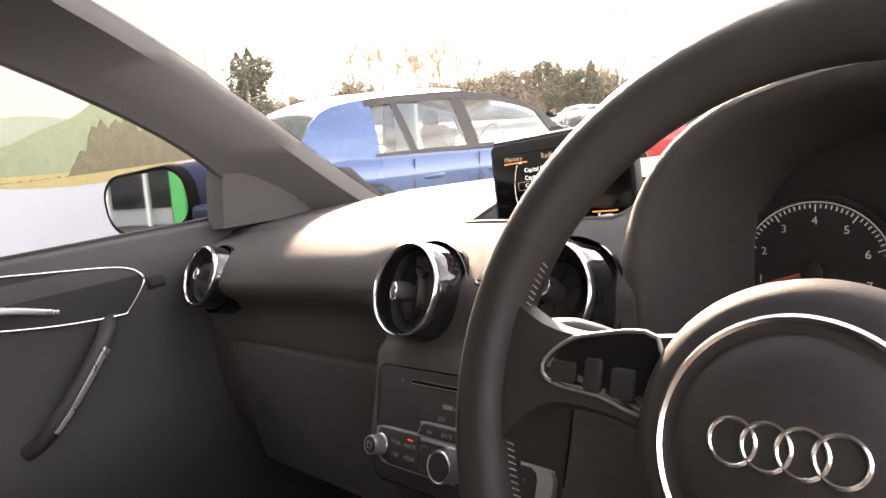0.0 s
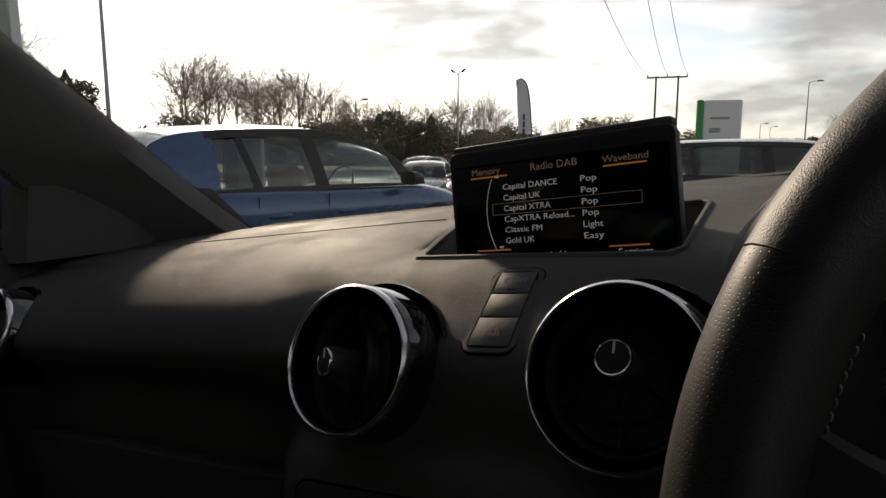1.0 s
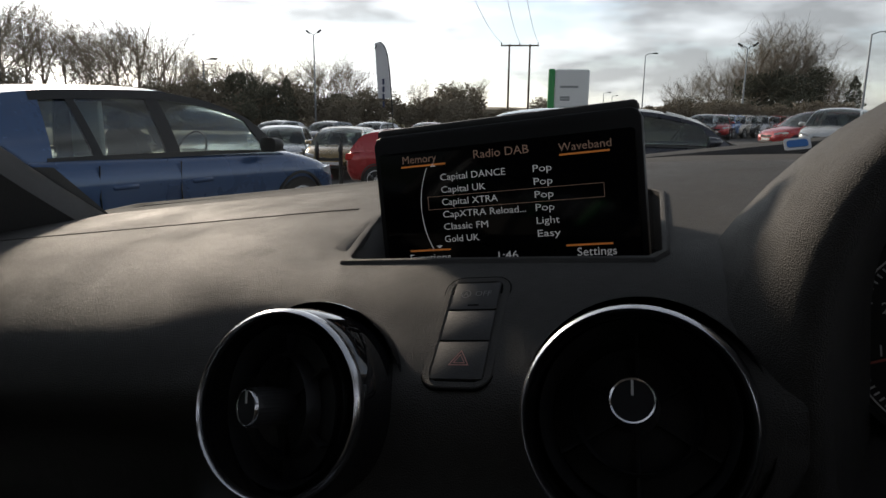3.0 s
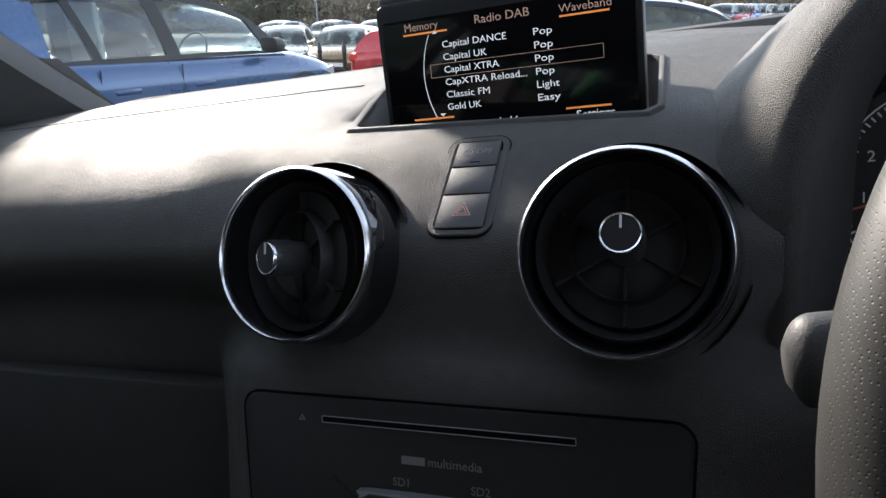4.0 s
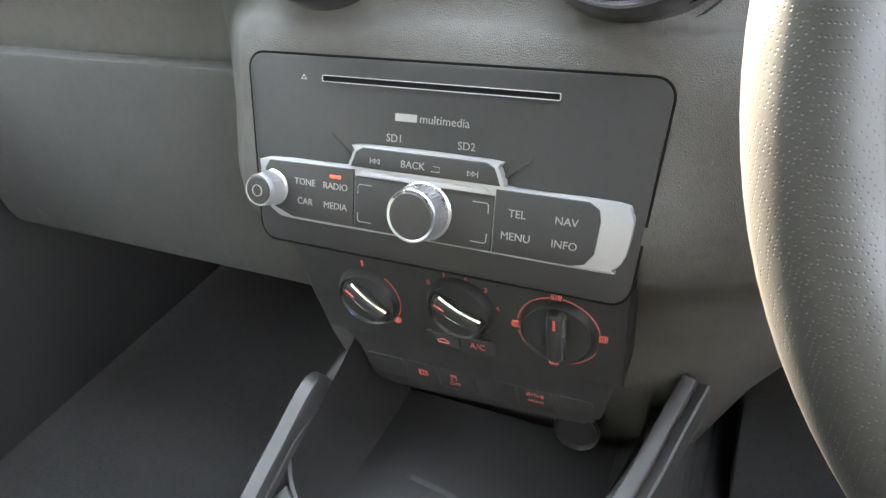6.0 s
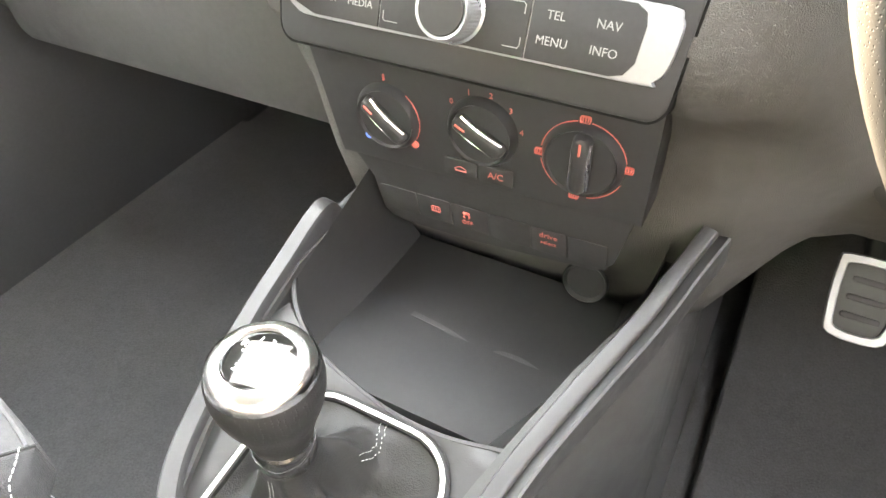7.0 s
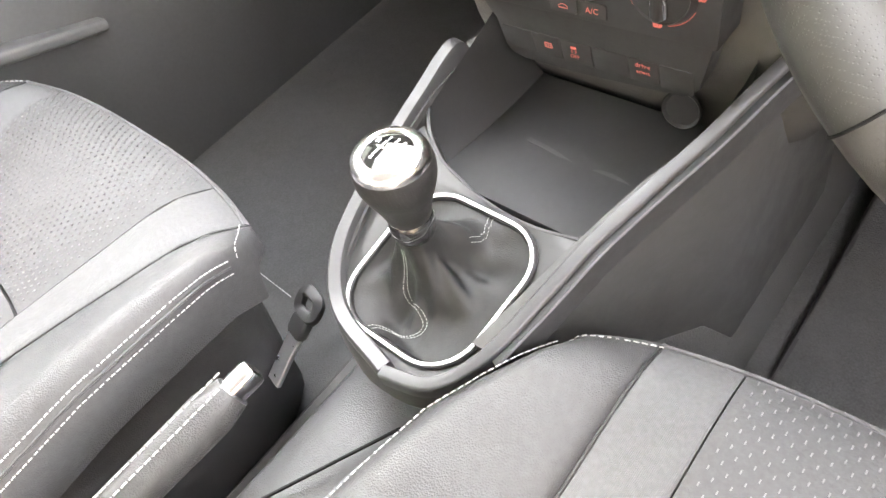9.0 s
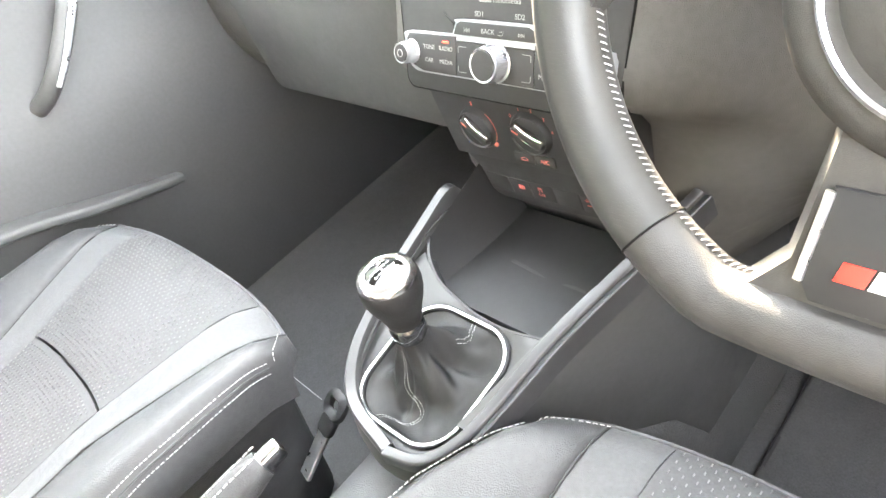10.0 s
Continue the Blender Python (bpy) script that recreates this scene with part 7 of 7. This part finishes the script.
    for wx in (h - 0.80, -h + 0.72):
        for sd in (-1, 1):
            k = pose(wx, sd * (w - 0.10), 0.315, -90 * sd, 0, 0)
            bm = bmesh.new()
            lathe(bm, [(0.20, -0.09), (0.29, -0.10), (0.315, -0.08), (0.318, 0.0), (0.315, 0.08), (0.29, 0.105), (0.21, 0.10)], k, 32)
            tyre = part("wheel", bm, M_TYRE, c, "black tyre")
            bm = bmesh.new()
            lathe(bm, [(0.21, 0.06), (0.215, 0.108), (0.20, 0.112), (0.19, 0.09), (0.19, 0.06)], k, 32, closed=True)
            lathe(bm, [(0.05, 0.06), (0.05, 0.10), (0.03, 0.105), (0.0, 0.105)], k, 16)
            for i in range(5):
                q = k @ pose(0, 0, 0, 0, 0, 72 * i)
                strip(bm, [[q @ Vector((0.03, -0.035, zz)), q @ Vector((0.20, -0.022, zz)), q @ Vector((0.20, 0.022, zz)), q @ Vector((0.03, 0.035, zz))] for zz in (0.075, 0.10)])
            part("alloy_rim", bm, M_RIM, tyre, "five-spoke silver alloy rim")
            bm = bmesh.new()
            lathe(bm, [(0.345, -0.11), (0.355, 0.06), (0.345, 0.108), (0.322, 0.108), (0.322, -0.11)], pose(wx, sd * (w - 0.10), 0.33, -90 * sd, 0, 0), 32, closed=True)
            part("wheel_arch", bm, M_TRIM, c, "black wheel arch lip")
    return c


BLUE = (0.045, 0.095, 0.21)
blue = parked_car(-4.52, 4.48, 78, BLUE, "bright blue compact SUV parked across the way", L=4.05, H=1.415, suv=-0.06, dark=True, glass=M_PALEGLASS)
bm = bmesh.new()
box(bm, -0.66, -0.62, -0.60, -0.22, 0.90, 1.30, 0.01)
part("window_paper", bm, M_PALE, blue, "pale sheet inside the rear window")
parked_car(-11.7, 18.6, -65, (0.42, 0.44, 0.46), "silver hatchback parked in a bay behind posts", metal=0.8)
parked_car(-9.6, 18.8, -75, (0.27, 0.19, 0.08), "bronze estate parked nose-on in a bay", metal=0.8, L=4.4)
parked_car(-5.25, 14.9, 18, (0.42, 0.02, 0.025), "red hatchback parked among other cars", metal=0.2)
parked_car(-0.55, 9.7, 8, (0.012, 0.016, 0.03), "dark navy saloon parked side on", L=4.5, H=1.34, suv=-0.08)
parked_car(5.45, 25.0, 249, (0.5, 0.51, 0.51), "white SUV parked facing the lane", suv=0.08, H=1.6, metal=0.1)
parked_car(5.85, 29.6, 205, (0.45, 0.03, 0.03), "red family car parked side on", L=4.6, H=1.55, metal=0.2)
parked_car(3.0, 44.0, 262, (0.45, 0.05, 0.05), "red hatchback parked at the head of a long row", metal=0.2)
parked_car(3.7, 55.0, 200, (0.5, 0.5, 0.5), "silver estate parked behind the row", metal=0.5, L=4.5)
far = [(0.08, 0.1, 0.11), (0.5, 0.5, 0.5), (0.1, 0.2, 0.45), (0.5, 0.45, 0.4), (0.03, 0.03, 0.035), (0.45, 0.46, 0.48), (0.4, 0.03, 0.03), (0.5, 0.5, 0.5)]
for k, col in enumerate(far):
    d_, a_ = 43.0 + 1.6 * k, radians(3.0 + 0.80 * k)
    parked_car(math.sin(a_) * d_, math.cos(a_) * d_, 248, col, "parked car in a long row on the far side", metal=0.3)
for k, col in enumerate(((0.5, 0.5, 0.5), (0.04, 0.04, 0.05), (0.4, 0.42, 0.45), (0.3, 0.02, 0.02), (0.5, 0.51, 0.5), (0.2, 0.22, 0.25))):
    parked_car(-21.0 + k * 3.0, 33.0 + (k % 2) * 0.4, 270, col, "parked car in a row under the trees", metal=0.3)


# ---- masts, sign, flag ----
def lamp_post(x, y, h, arms=1, label="tall grey steel lamp post", turn=0.0, lean=0.0):
    p = thing("lamp_post", (x, y, 0), label, "lamp post", "car park lamp posts", m=WORLD)
    bm = bmesh.new()
    tube(bm, [(x, y, 0), (x, y, h * 0.5), (x, y, h)], 0.10, 10, scale=lambda t: 1.0 - 0.5 * t)
    part("pole", bm, M_STEEL, p, "tapered steel pole")
    c, s = math.cos(radians(turn)), math.sin(radians(turn))
    for k in range(arms):
        d = -1 if k else 1
        bm = bmesh.new()
        reach = 0.35 if arms > 1 else 0.9
        tube(bm, [(x, y, h - 0.05), (x + d * 0.5 * reach * c, y + d * 0.5 * reach * s, h + 0.12), (x + d * reach * c, y + d * reach * s, h + 0.15)], 0.035, 6)
        part("arm", bm, M_STEEL, p)
        bm = bmesh.new()
        g = 0.62 if arms > 1 else 0.9
        box(bm, -0.35 * g, 0.35 * g, -0.16 * g, 0.16 * g, -0.07, 0.07, 0.03, pose(x + d * (reach + 0.2) * c, y + d * (reach + 0.2) * s, h + 0.15 + (0.12 if arms > 1 else 0), 0, -35 * d if arms > 1 else 0, turn))
        part("lantern", bm, M_TRIM, p, "dark lamp head")


def polar(az, dist):
    return math.sin(radians(az)) * dist, math.cos(radians(az)) * dist


for a, d, h, n in ((-29.2, 60, 7.9, 2), (-1.9, 85, 8.6, 1), (-57.3, 30, 9.5, 1), (5.6, 58, 6.6, 2), (13.6, 55, 7.0, 1), (-5.0, 140, 6.0, 1), (-4.3, 160, 6.0, 1), (-37.9, 62, 5.6, 1)):
    lamp_post(*polar(a, d), h, n)


def power_line():
    a, b = Vector((*polar(-12.9, 95), 0)), Vector((*polar(-11.2, 95), 0))
    p = thing("power_poles", tuple(a), "twin wooden power poles joined by a crossbar", "power pole", m=WORLD)
    for q in (a, b):
        bm = bmesh.new()
        tube(bm, [q, q + Vector((0, 0, 11.0))], 0.17, 8, scale=lambda t: 1 - 0.3 * t)
        part("pole", bm, M_POLEWOOD, p, "weathered wooden pole")
    d = (b - a).normalized()
    bm = bmesh.new()
    sweep(bm, [a - d * 1.2 + Vector((0, 0, 10.8)), b + d * 1.2 + Vector((0, 0, 10.8))], rrect(0.2, 0.2, 0.03, 2))
    part("crossbar", bm, M_POLEWOOD, p)
    for k in range(3):
        t0 = a - d * 1.1 + (b - a + d * 2.2) * (k / 2) + Vector((0, 0, 10.9))
        bm = bmesh.new()
        lathe(bm, [(0.06, 0.0), (0.09, 0.1), (0.05, 0.2), (0.08, 0.3), (0.0, 0.35)], Matrix.Translation(t0), 8)
        part("insulator", bm, M_TRIM, p)
        end = Vector((*polar((-20.5, -15.5, -13.7)[k], 25), 9.2))
        pts = [t0 + Vector((0, 0, 0.3)) + (end - t0) * (i / 20) + Vector((0, 0, -1.0 * math.sin(math.pi * i / 20))) for i in range(21)]
        bm = bmesh.new()
        tube(bm, pts, 0.02, 5)
        cb = solo("power_cable", bm, M_TRIM, tuple(t0), "thin black overhead power cable", "cable", "overhead cables", m=WORLD)


power_line()


def totem_sign():
    x, y = polar(-8.0, 24)
    m = pose(x, y, 0, 0, 0, 14)
    s = thing("totem_sign", (0, 0, 0), "white totem sign with green edge and grey lettering", "sign", m=m)
    bm = bmesh.new()
    box(bm, -0.50, 0.70, -0.12, 0.12, 0.15, 2.85, 0.05)
    part("panel", bm, M_SIGN, s, "white sign panel")
    bm = bmesh.new()
    box(bm, -0.72, -0.50, -0.125, 0.125, 0.15, 2.87, 0.04)
    part("green_edge", bm, M_GREEN, s, "green side band")
    bm = bmesh.new()
    box(bm, -0.75, 0.73, -0.2, 0.2, 0.0, 0.16, 0.02)
    part("plinth", bm, M_STEEL, s)
    for k, (w_, z) in enumerate(((0.62, 2.22), (0.34, 1.86), (0.34, 1.78), (0.5, 1.5), (0.45, 1.2), (0.4, 0.95))):
        bm = bmesh.new()
        box(bm, -0.30, -0.30 + w_, -0.128, -0.118, z, z + 0.07)
        part("text_bar", bm, M_SIGNTXT, s, "grey text bar")


totem_sign()


def feather_flag():
    x, y = polar(-23.2, 24)
    f = thing("feather_flag", (x, y, 0), "white feather flag on a curved dark pole", "flag", m=WORLD)
    m = pose(x, y, 0, 0, 0, 20)
    bm = bmesh.new()
    pole = smooth_path([(0.16, 0, 0), (0.10, 0, 1.5), (0.0, 0, 2.9), (-0.14, 0, 3.55), (-0.36, 0, 3.72), (-0.5, 0, 3.5)], 5)
    tube(bm, [m @ p for p in pole], 0.022, 6)
    part("pole", bm, M_TRIM, f, "dark curved pole")
    bm = bmesh.new()
    rings = []
    n = len(pole)
    for i in range(6, n):
        p = pole[i]
        t = (i - 6) / (n - 7)
        left = min(p.x - 0.012, -0.30 - 0.055 * p.z)
        rings.append([m @ p, m @ Vector((p.x * 0.5 + left * 0.5, 0.04 * math.sin(5 * t + 1), p.z - 0.02 * t)), m @ Vector((left, 0.05 * math.sin(6 * t), p.z - 0.05 * t))])
    strip(bm, rings, closed=False, caps=False)
    r = bmesh.ops.extrude_face_region(bm, geom=bm.faces[:])
    bmesh.ops.translate(bm, verts=[v for v in r["geom"] if isinstance(v, bmesh.types.BMVert)], vec=(0.0, 0.006, 0))
    part("cloth", bm, M_FLAG, f, "white flag cloth")
    for k in range(4):
        bm = bmesh.new()
        box(bm, -0.24, -0.17, -0.03, 0.075, 1.5 + 0.26 * k, 1.70 + 0.26 * k, 0.0, m)
        part("text_bar", bm, M_NAVY, f, "dark text bar")
    bm = bmesh.new()
    box(bm, x - 0.4, x + 0.4, y - 0.4, y + 0.4, 0.0, 0.06, 0.02)
    part("base", bm, M_TRIM, f)


feather_flag()


def bollard(x, y):
    g = dip(x, y)
    b = thing("bollard", (x, y, g), "black pointed post with chain beside the bays", "post", "black posts", m=WORLD)
    bm = bmesh.new()
    lathe(bm, [(0.055, 0.0), (0.05, 0.1), (0.045, 0.9), (0.06, 0.92), (0.05, 1.0), (0.02, 1.12), (0.0, 1.15)], Matrix.Translation((x, y, g)), 10)
    part("post", bm, M_TRIM, b)


for a, d in ((-29.6, 15.6), (-27.6, 15.2), (-32.6, 16.2)):
    bollard(*polar(a, d))


# ---- trees ----
def bare_tree(h, seed, label="leafless winter tree with a fine twiggy crown", spread=0.75, stems=8):
    """Limbs, side branches and rows of fine twigs, all growing outward and up."""
    rng = random.Random(seed)
    t = thing("tree", (0, 0, 0), label, "tree", "bare trees", m=WORLD)
    bm = bmesh.new()
    trunk = [Vector((0, 0, 0)), Vector((0.08, 0, h * 0.14)), Vector((0.04, 0.08, h * 0.30)), Vector((0.1, 0.05, h * 0.55)), Vector((0.05, 0.1, h * 0.80))]
    tube(bm, trunk, 0.15, 7, scale=lambda q: 1 - 0.85 * q)
    part("trunk", bm, M_BARK, t, "grey-brown trunk")
    bm = bmesh.new()
    def twig(p, d, length, r, n):
        pts = [p]
        v = d.copy()
        for _ in range(n):
            v = (v + Vector((rng.uniform(-1, 1), rng.uniform(-1, 1), rng.uniform(-0.35, 0.75))) * 0.17).normalized()
            pts.append(pts[-1] + v * (length / n))
        tube(bm, pts, r, 3, scale=lambda q: 1 - 0.6 * q)
        return pts, v
    def aside(v, amount):
        w = Vector((rng.gauss(0, 1), rng.gauss(0, 1), rng.gauss(0.25, 0.8))).normalized()
        return (v * (1 - amount) + w * amount).normalized()
    for k in range(stems):
        z = h * (0.14 + 0.50 * k / stems)
        a = k * 2.4 + rng.uniform(-0.5, 0.5)
        out = spread * rng.uniform(0.7, 1.1)
        limb, v = twig(Vector((0.05, 0.04, z)), Vector((math.cos(a) * out, math.sin(a) * out, 0.9)).normalized(), h * rng.uniform(0.36, 0.48) * (1.12 - 0.5 * k / stems), 0.055, 5)
        for i in range(9):
            j = 1 + (i * 4) // 9
            sec, v2 = twig(limb[j].lerp(limb[min(j + 1, 5)], rng.random()), aside((limb[j] - limb[j - 1]).normalized(), 0.5), h * rng.uniform(0.13, 0.22), 0.020, 3)
            for m_ in range(7):
                q = 1 + m_ % 3
                tw, v3 = twig(sec[q], aside((sec[q] - sec[q - 1]).normalized(), 0.5), h * rng.uniform(0.07, 0.14), 0.010, 2)
                for _ in range(2):
                    twig(tw[rng.randint(1, 2)], aside(v3, 0.45), h * rng.uniform(0.04, 0.08), 0.0065, 1)
    part("crown", bm, M_BARK, t, "crown of bare twigs", smooth=False)
    return t


def leafy(h, wd, seed, name, label, mat, cone):
    rng = random.Random(seed)
    t = thing("tree", (0, 0, 0), label, "tree", "evergreen trees", m=WORLD)
    bm = bmesh.new()
    tube(bm, [(0, 0, 0), (0, 0.05, h * 0.5), (0.05, 0, h * 0.9)], 0.14, 6, scale=lambda s: 1 - 0.8 * s)
    for k in range(10):
        a = k * 2.4
        z = h * (0.25 + 0.06 * k)
        tube(bm, [(0, 0, z), (math.cos(a) * wd * 0.3, math.sin(a) * wd * 0.3, z + 0.3)], 0.04, 4)
    part("trunk", bm, M_BARK, t, "dark trunk and limbs")
    bm = bmesh.new()
    lobes = [(Vector((rng.uniform(-1, 1) * wd * 0.28, rng.uniform(-1, 1) * wd * 0.28, h * rng.uniform(0.15, 0.82))), rng.uniform(0.28, 0.5)) for _ in range(12)]
    for _ in range(5200):
        if cone:
            z = h * (0.05 + 0.95 * rng.random() ** 1.3)
            rad = wd * 0.5 * (1 - (z / h) ** 2.4) ** 0.75 * (0.55 + 0.45 * rng.random()) * (0.8 + 0.2 * math.sin(z * 5))
            a = rng.uniform(0, 6.283)
            p = Vector((rad * math.cos(a), rad * math.sin(a), z))
        else:
            c, sr = lobes[rng.randrange(12)]
            v = Vector((rng.gauss(0, 1), rng.gauss(0, 1), rng.gauss(0, 1))).normalized()
            p = c + v * (sr * wd * 0.5 * (0.6 + 0.45 * rng.random()))
            if p.z < 0.1:
                p.z = rng.uniform(0.1, 0.6)
        s = rng.uniform(0.06, 0.14)
        u = Vector((rng.uniform(-1, 1), rng.uniform(-1, 1), rng.uniform(-1, 1))).normalized()
        w = u.cross(Vector((rng.uniform(-1, 1), rng.uniform(-1, 1), rng.uniform(-1, 1)))).normalized()
        vs = [bm.verts.new(p + u * s), bm.verts.new(p + w * s * 0.6), bm.verts.new(p - u * s * 0.8), bm.verts.new(p - w * s * 0.6)]
        bm.faces.new(vs)
    part("crown", bm, mat, t, "dark evergreen leaf clumps", smooth=False)
    return t


def wood():
    bare = [bare_tree(8.0, k, spread=(0.55, 0.75, 0.65, 0.9)[k]) for k in range(4)]
    ever = [leafy(6.0, 4.2, 20, "tree", "ivy-dark evergreen tree with uneven crown", M_IVY, False), leafy(7.5, 3.4, 21, "tree", "dark conical evergreen tree", M_IVY, True)]
    shrub = [leafy(3.2, 4.6, 22, "tree", "dense dull hedge shrub", M_HEDGE, False), leafy(3.0, 4.2, 23, "tree", "dense brown-green hedge shrub", M_HEDGE, False)]
    rng = random.Random(5)
    first = set()
    def put(kind, az_, dist, scale):
        x, y = polar(az_, dist)
        m = pose(x, y, 0, 0, 0, rng.uniform(0, 360)) @ Matrix.Diagonal((scale * rng.uniform(0.9, 1.15), scale * rng.uniform(0.9, 1.15), scale, 1))
        if kind not in first:
            first.add(kind)
            kind.matrix_world = m
            return
        o = copy_thing(kind, m)
        o.matrix_basis = m
    # bare trees along the far edge, tallest ahead on the left
    for k in range(26):
        a = -52 + 1.05 * k + rng.uniform(-0.5, 0.5)
        put(bare[k % 4], a, rng.uniform(60, 74), rng.uniform(0.85, 1.15) * (1.25 if a < -40 else 0.85))
    for a, d, s in ((-64.5, 34, 1.0), (-17.5, 75, 0.7), (-15.5, 78, 0.72), (-20.5, 76, 0.7), (-9.5, 110, 0.6), (0.5, 72, 0.62), (1.9, 70, 0.7), (3.1, 72, 0.8), (4.4, 70, 0.9)):
        put(bare[rng.randrange(4)], a, d, s)
    for k in range(14):
        put(bare[k % 4], 4.9 + 0.55 * k, rng.uniform(64, 70), rng.uniform(1.0, 1.35) * (1 - 0.06 * abs(k - 6)))
    for k in range(7):
        put(ever[0], 6.2 + 0.75 * k, rng.uniform(62, 66), rng.uniform(0.75, 1.0))
    put(ever[0], -60.3, 30, 0.72)
    put(ever[1], -60.9, 31, 0.56)
    put(ever[0], -59.3, 31, 0.62)
    put(ever[1], -60.0, 32, 0.60)
    for a, d, s in ( (-36.0, 60, 0.7), (-34.6, 58, 1.0), (-33.2, 60, 0.8), (-38.5, 62, 0.8), (-31.5, 60, 0.7), (-27.6, 62, 0.66), (-26.0, 62, 0.62), (-24.4, 64, 0.6), (13.0, 60, 0.7)):
        put(ever[1] if rng.random() < 0.3 else ever[0], a, d, s * 0.85)
    for k in range(44):
        a = -62 + 1.75 * k + rng.uniform(-0.4, 0.4)
        put(shrub[k % 2], a, rng.uniform(57, 63), rng.uniform(0.75, 1.25) * (1.0 if a < -15 else 0.75))
    bm = bmesh.new()
    rings = []
    for k in range(41):
        a = -75 + 110 * k / 40
        x, y = polar(a, 520)
        z = 9 + 5 * math.sin(a * 0.09 + 1) + 3 * math.sin(a * 0.31)
        xo, yo = polar(a, 700)
        rings.append([(x, y, -1), (x, y, z * 0.6), (xo, yo, z), (xo, yo, -1)])
    strip(bm, rings)
    solo("far_hills", bm, M_HEDGE, (0, 500, 0), "low wooded hills on the horizon", "hills", kind="structure", m=WORLD)


wood()


# ---- landscape hoarding and showroom beside the car ----
def hoarding():
    h = thing("hoarding", (-7.2, -2.0, 0), "tall printed hoarding showing a lake, hills and pines", "hoarding", m=WORLD)
    x, y0, y1, top = -7.2, -9.0, 3.42, 5.2
    bm = bmesh.new()
    box(bm, x - 0.12, x, y0, y1, 0.0, top, 0.01)
    part("board", bm, material("printed_pale_sky", (0.34, 0.36, 0.33), 0.6, vary=0.08, scale=0.6), h, "pale printed sky")
    bm = bmesh.new()
    box(bm, x - 0.14, x + 0.03, y1, y1 + 0.10, 0.0, top + 0.05, 0.01)
    part("edge_post", bm, M_SIGN, h, "white edge post")
    def layer(nm, fn_top, fn_bot, off, mat, lbl):
        b = bmesh.new()
        n = 700
        rings = []
        for k in range(n + 1):
            yy = y0 + (y1 - y0) * k / n
            rings.append([(x + 0.001, yy, fn_bot(yy)), (x + off, yy, fn_bot(yy)), (x + off, yy, max(fn_top(yy), fn_bot(yy) + 0.002)), (x + 0.001, yy, max(fn_top(yy), fn_bot(yy) + 0.002))])
        strip(b, rings)
        part(nm, b, mat, h, lbl, smooth=False)
    shore = lambda y: 0.83 - 0.03 * math.sin(y * 1.3)
    layer("printed_far_hills", lambda y: 1.42 + 0.10 * math.sin(y * 0.9 + 2) + 0.03 * math.sin(y * 5), shore, 0.003, material("printed_misty_hill", (0.25, 0.28, 0.21), 0.6, vary=0.12, scale=2), "printed misty hills")
    layer("printed_hills", lambda y: 1.10 + 0.66 * math.exp(-((y - 2.75) / 1.0) ** 2) + 0.02 * math.sin(y * 9) + 0.3 * math.exp(-((y + 3) / 2.0) ** 2), shore, 0.006, material("printed_hazy_hill", (0.19, 0.22, 0.13), 0.6, vary=0.15, scale=2), "printed hazy green hills")
    layer("printed_field", lambda y: shore(y) + 0.05 + 0.02 * math.sin(y * 2.1), lambda y: shore(y) - 0.03 - 0.08 * max(0.0, math.sin(y * 1.5 - 1.6)), 0.014, material("printed_golden_field", (0.33, 0.27, 0.12), 0.6, vary=0.25, scale=6), "printed golden shore")
    rng = random.Random(3)
    crowns = [(1.95 + 0.075 * k + rng.uniform(-0.03, 0.03), rng.uniform(0.75, 1.0) * (0.58 - 0.28 * abs((k - 5) / 12) - 0.28 * max(0.0, (2 - k) / 3)), rng.uniform(0.07, 0.12)) for k in range(17)]
    layer("printed_pines", lambda y: shore(y) + max([0.0] + [hh * max(0.0, 1 - abs((y - c) / (ww * 2.0)) ** 1.4) for c, hh, ww in crowns]) + 0.02 * math.sin(y * 90) * math.sin(y * 37), shore, 0.018, material("printed_dark_pines", (0.12, 0.105, 0.06), 0.6, vary=0.4, scale=8), "printed dark pines")
    layer("printed_lake", shore, lambda y: 0.05, 0.010, material("printed_pale_lake", (0.36, 0.38, 0.41), 0.6, vary=0.06, scale=2), "printed pale lake")


hoarding()


def showroom():
    s = thing("showroom", (-4.0, -9.0, 0), "glass-fronted showroom with bright green columns", "building", m=WORLD)
    bm = bmesh.new()
    box(bm, -7.0, 8.0, -16.0, -10.0, 0.0, 5.5, 0.02)
    part("wall", bm, material("grey_cladding", (0.3, 0.31, 0.32), 0.5, vary=0.08, scale=1.5), s, "grey clad wall")
    for k in range(22):
        bm = bmesh.new()
        box(bm, -6.6 + k * 0.62, -6.05 + k * 0.62, -9.99, -9.95, 0.3, 4.2, 0.0)
        w_ = part("window", bm, M_GLOSS, s, "dark showroom window", smooth=False)
        bm = bmesh.new()
        box(bm, -6.67 + k * 0.62, -6.61 + k * 0.62, -10.0, -9.85, 0.0, 4.4, 0.01)
        part("mullion", bm, M_SIGN, s, "white mullion")
    for x in (-5.3, -3.52, -1.7, 0.2, 2.0):
        bm = bmesh.new()
        box(bm, x, x + 0.22, -9.4, -8.9, 0.0, 5.5, 0.02)
        part("column", bm, M_GREEN, s, "bright green column")
    bm = bmesh.new()
    box(bm, -7.2, 8.2, -10.3, -8.6, 5.5, 6.1, 0.03)
    part("fascia", bm, M_SIGN, s, "white roof fascia")


showroom()
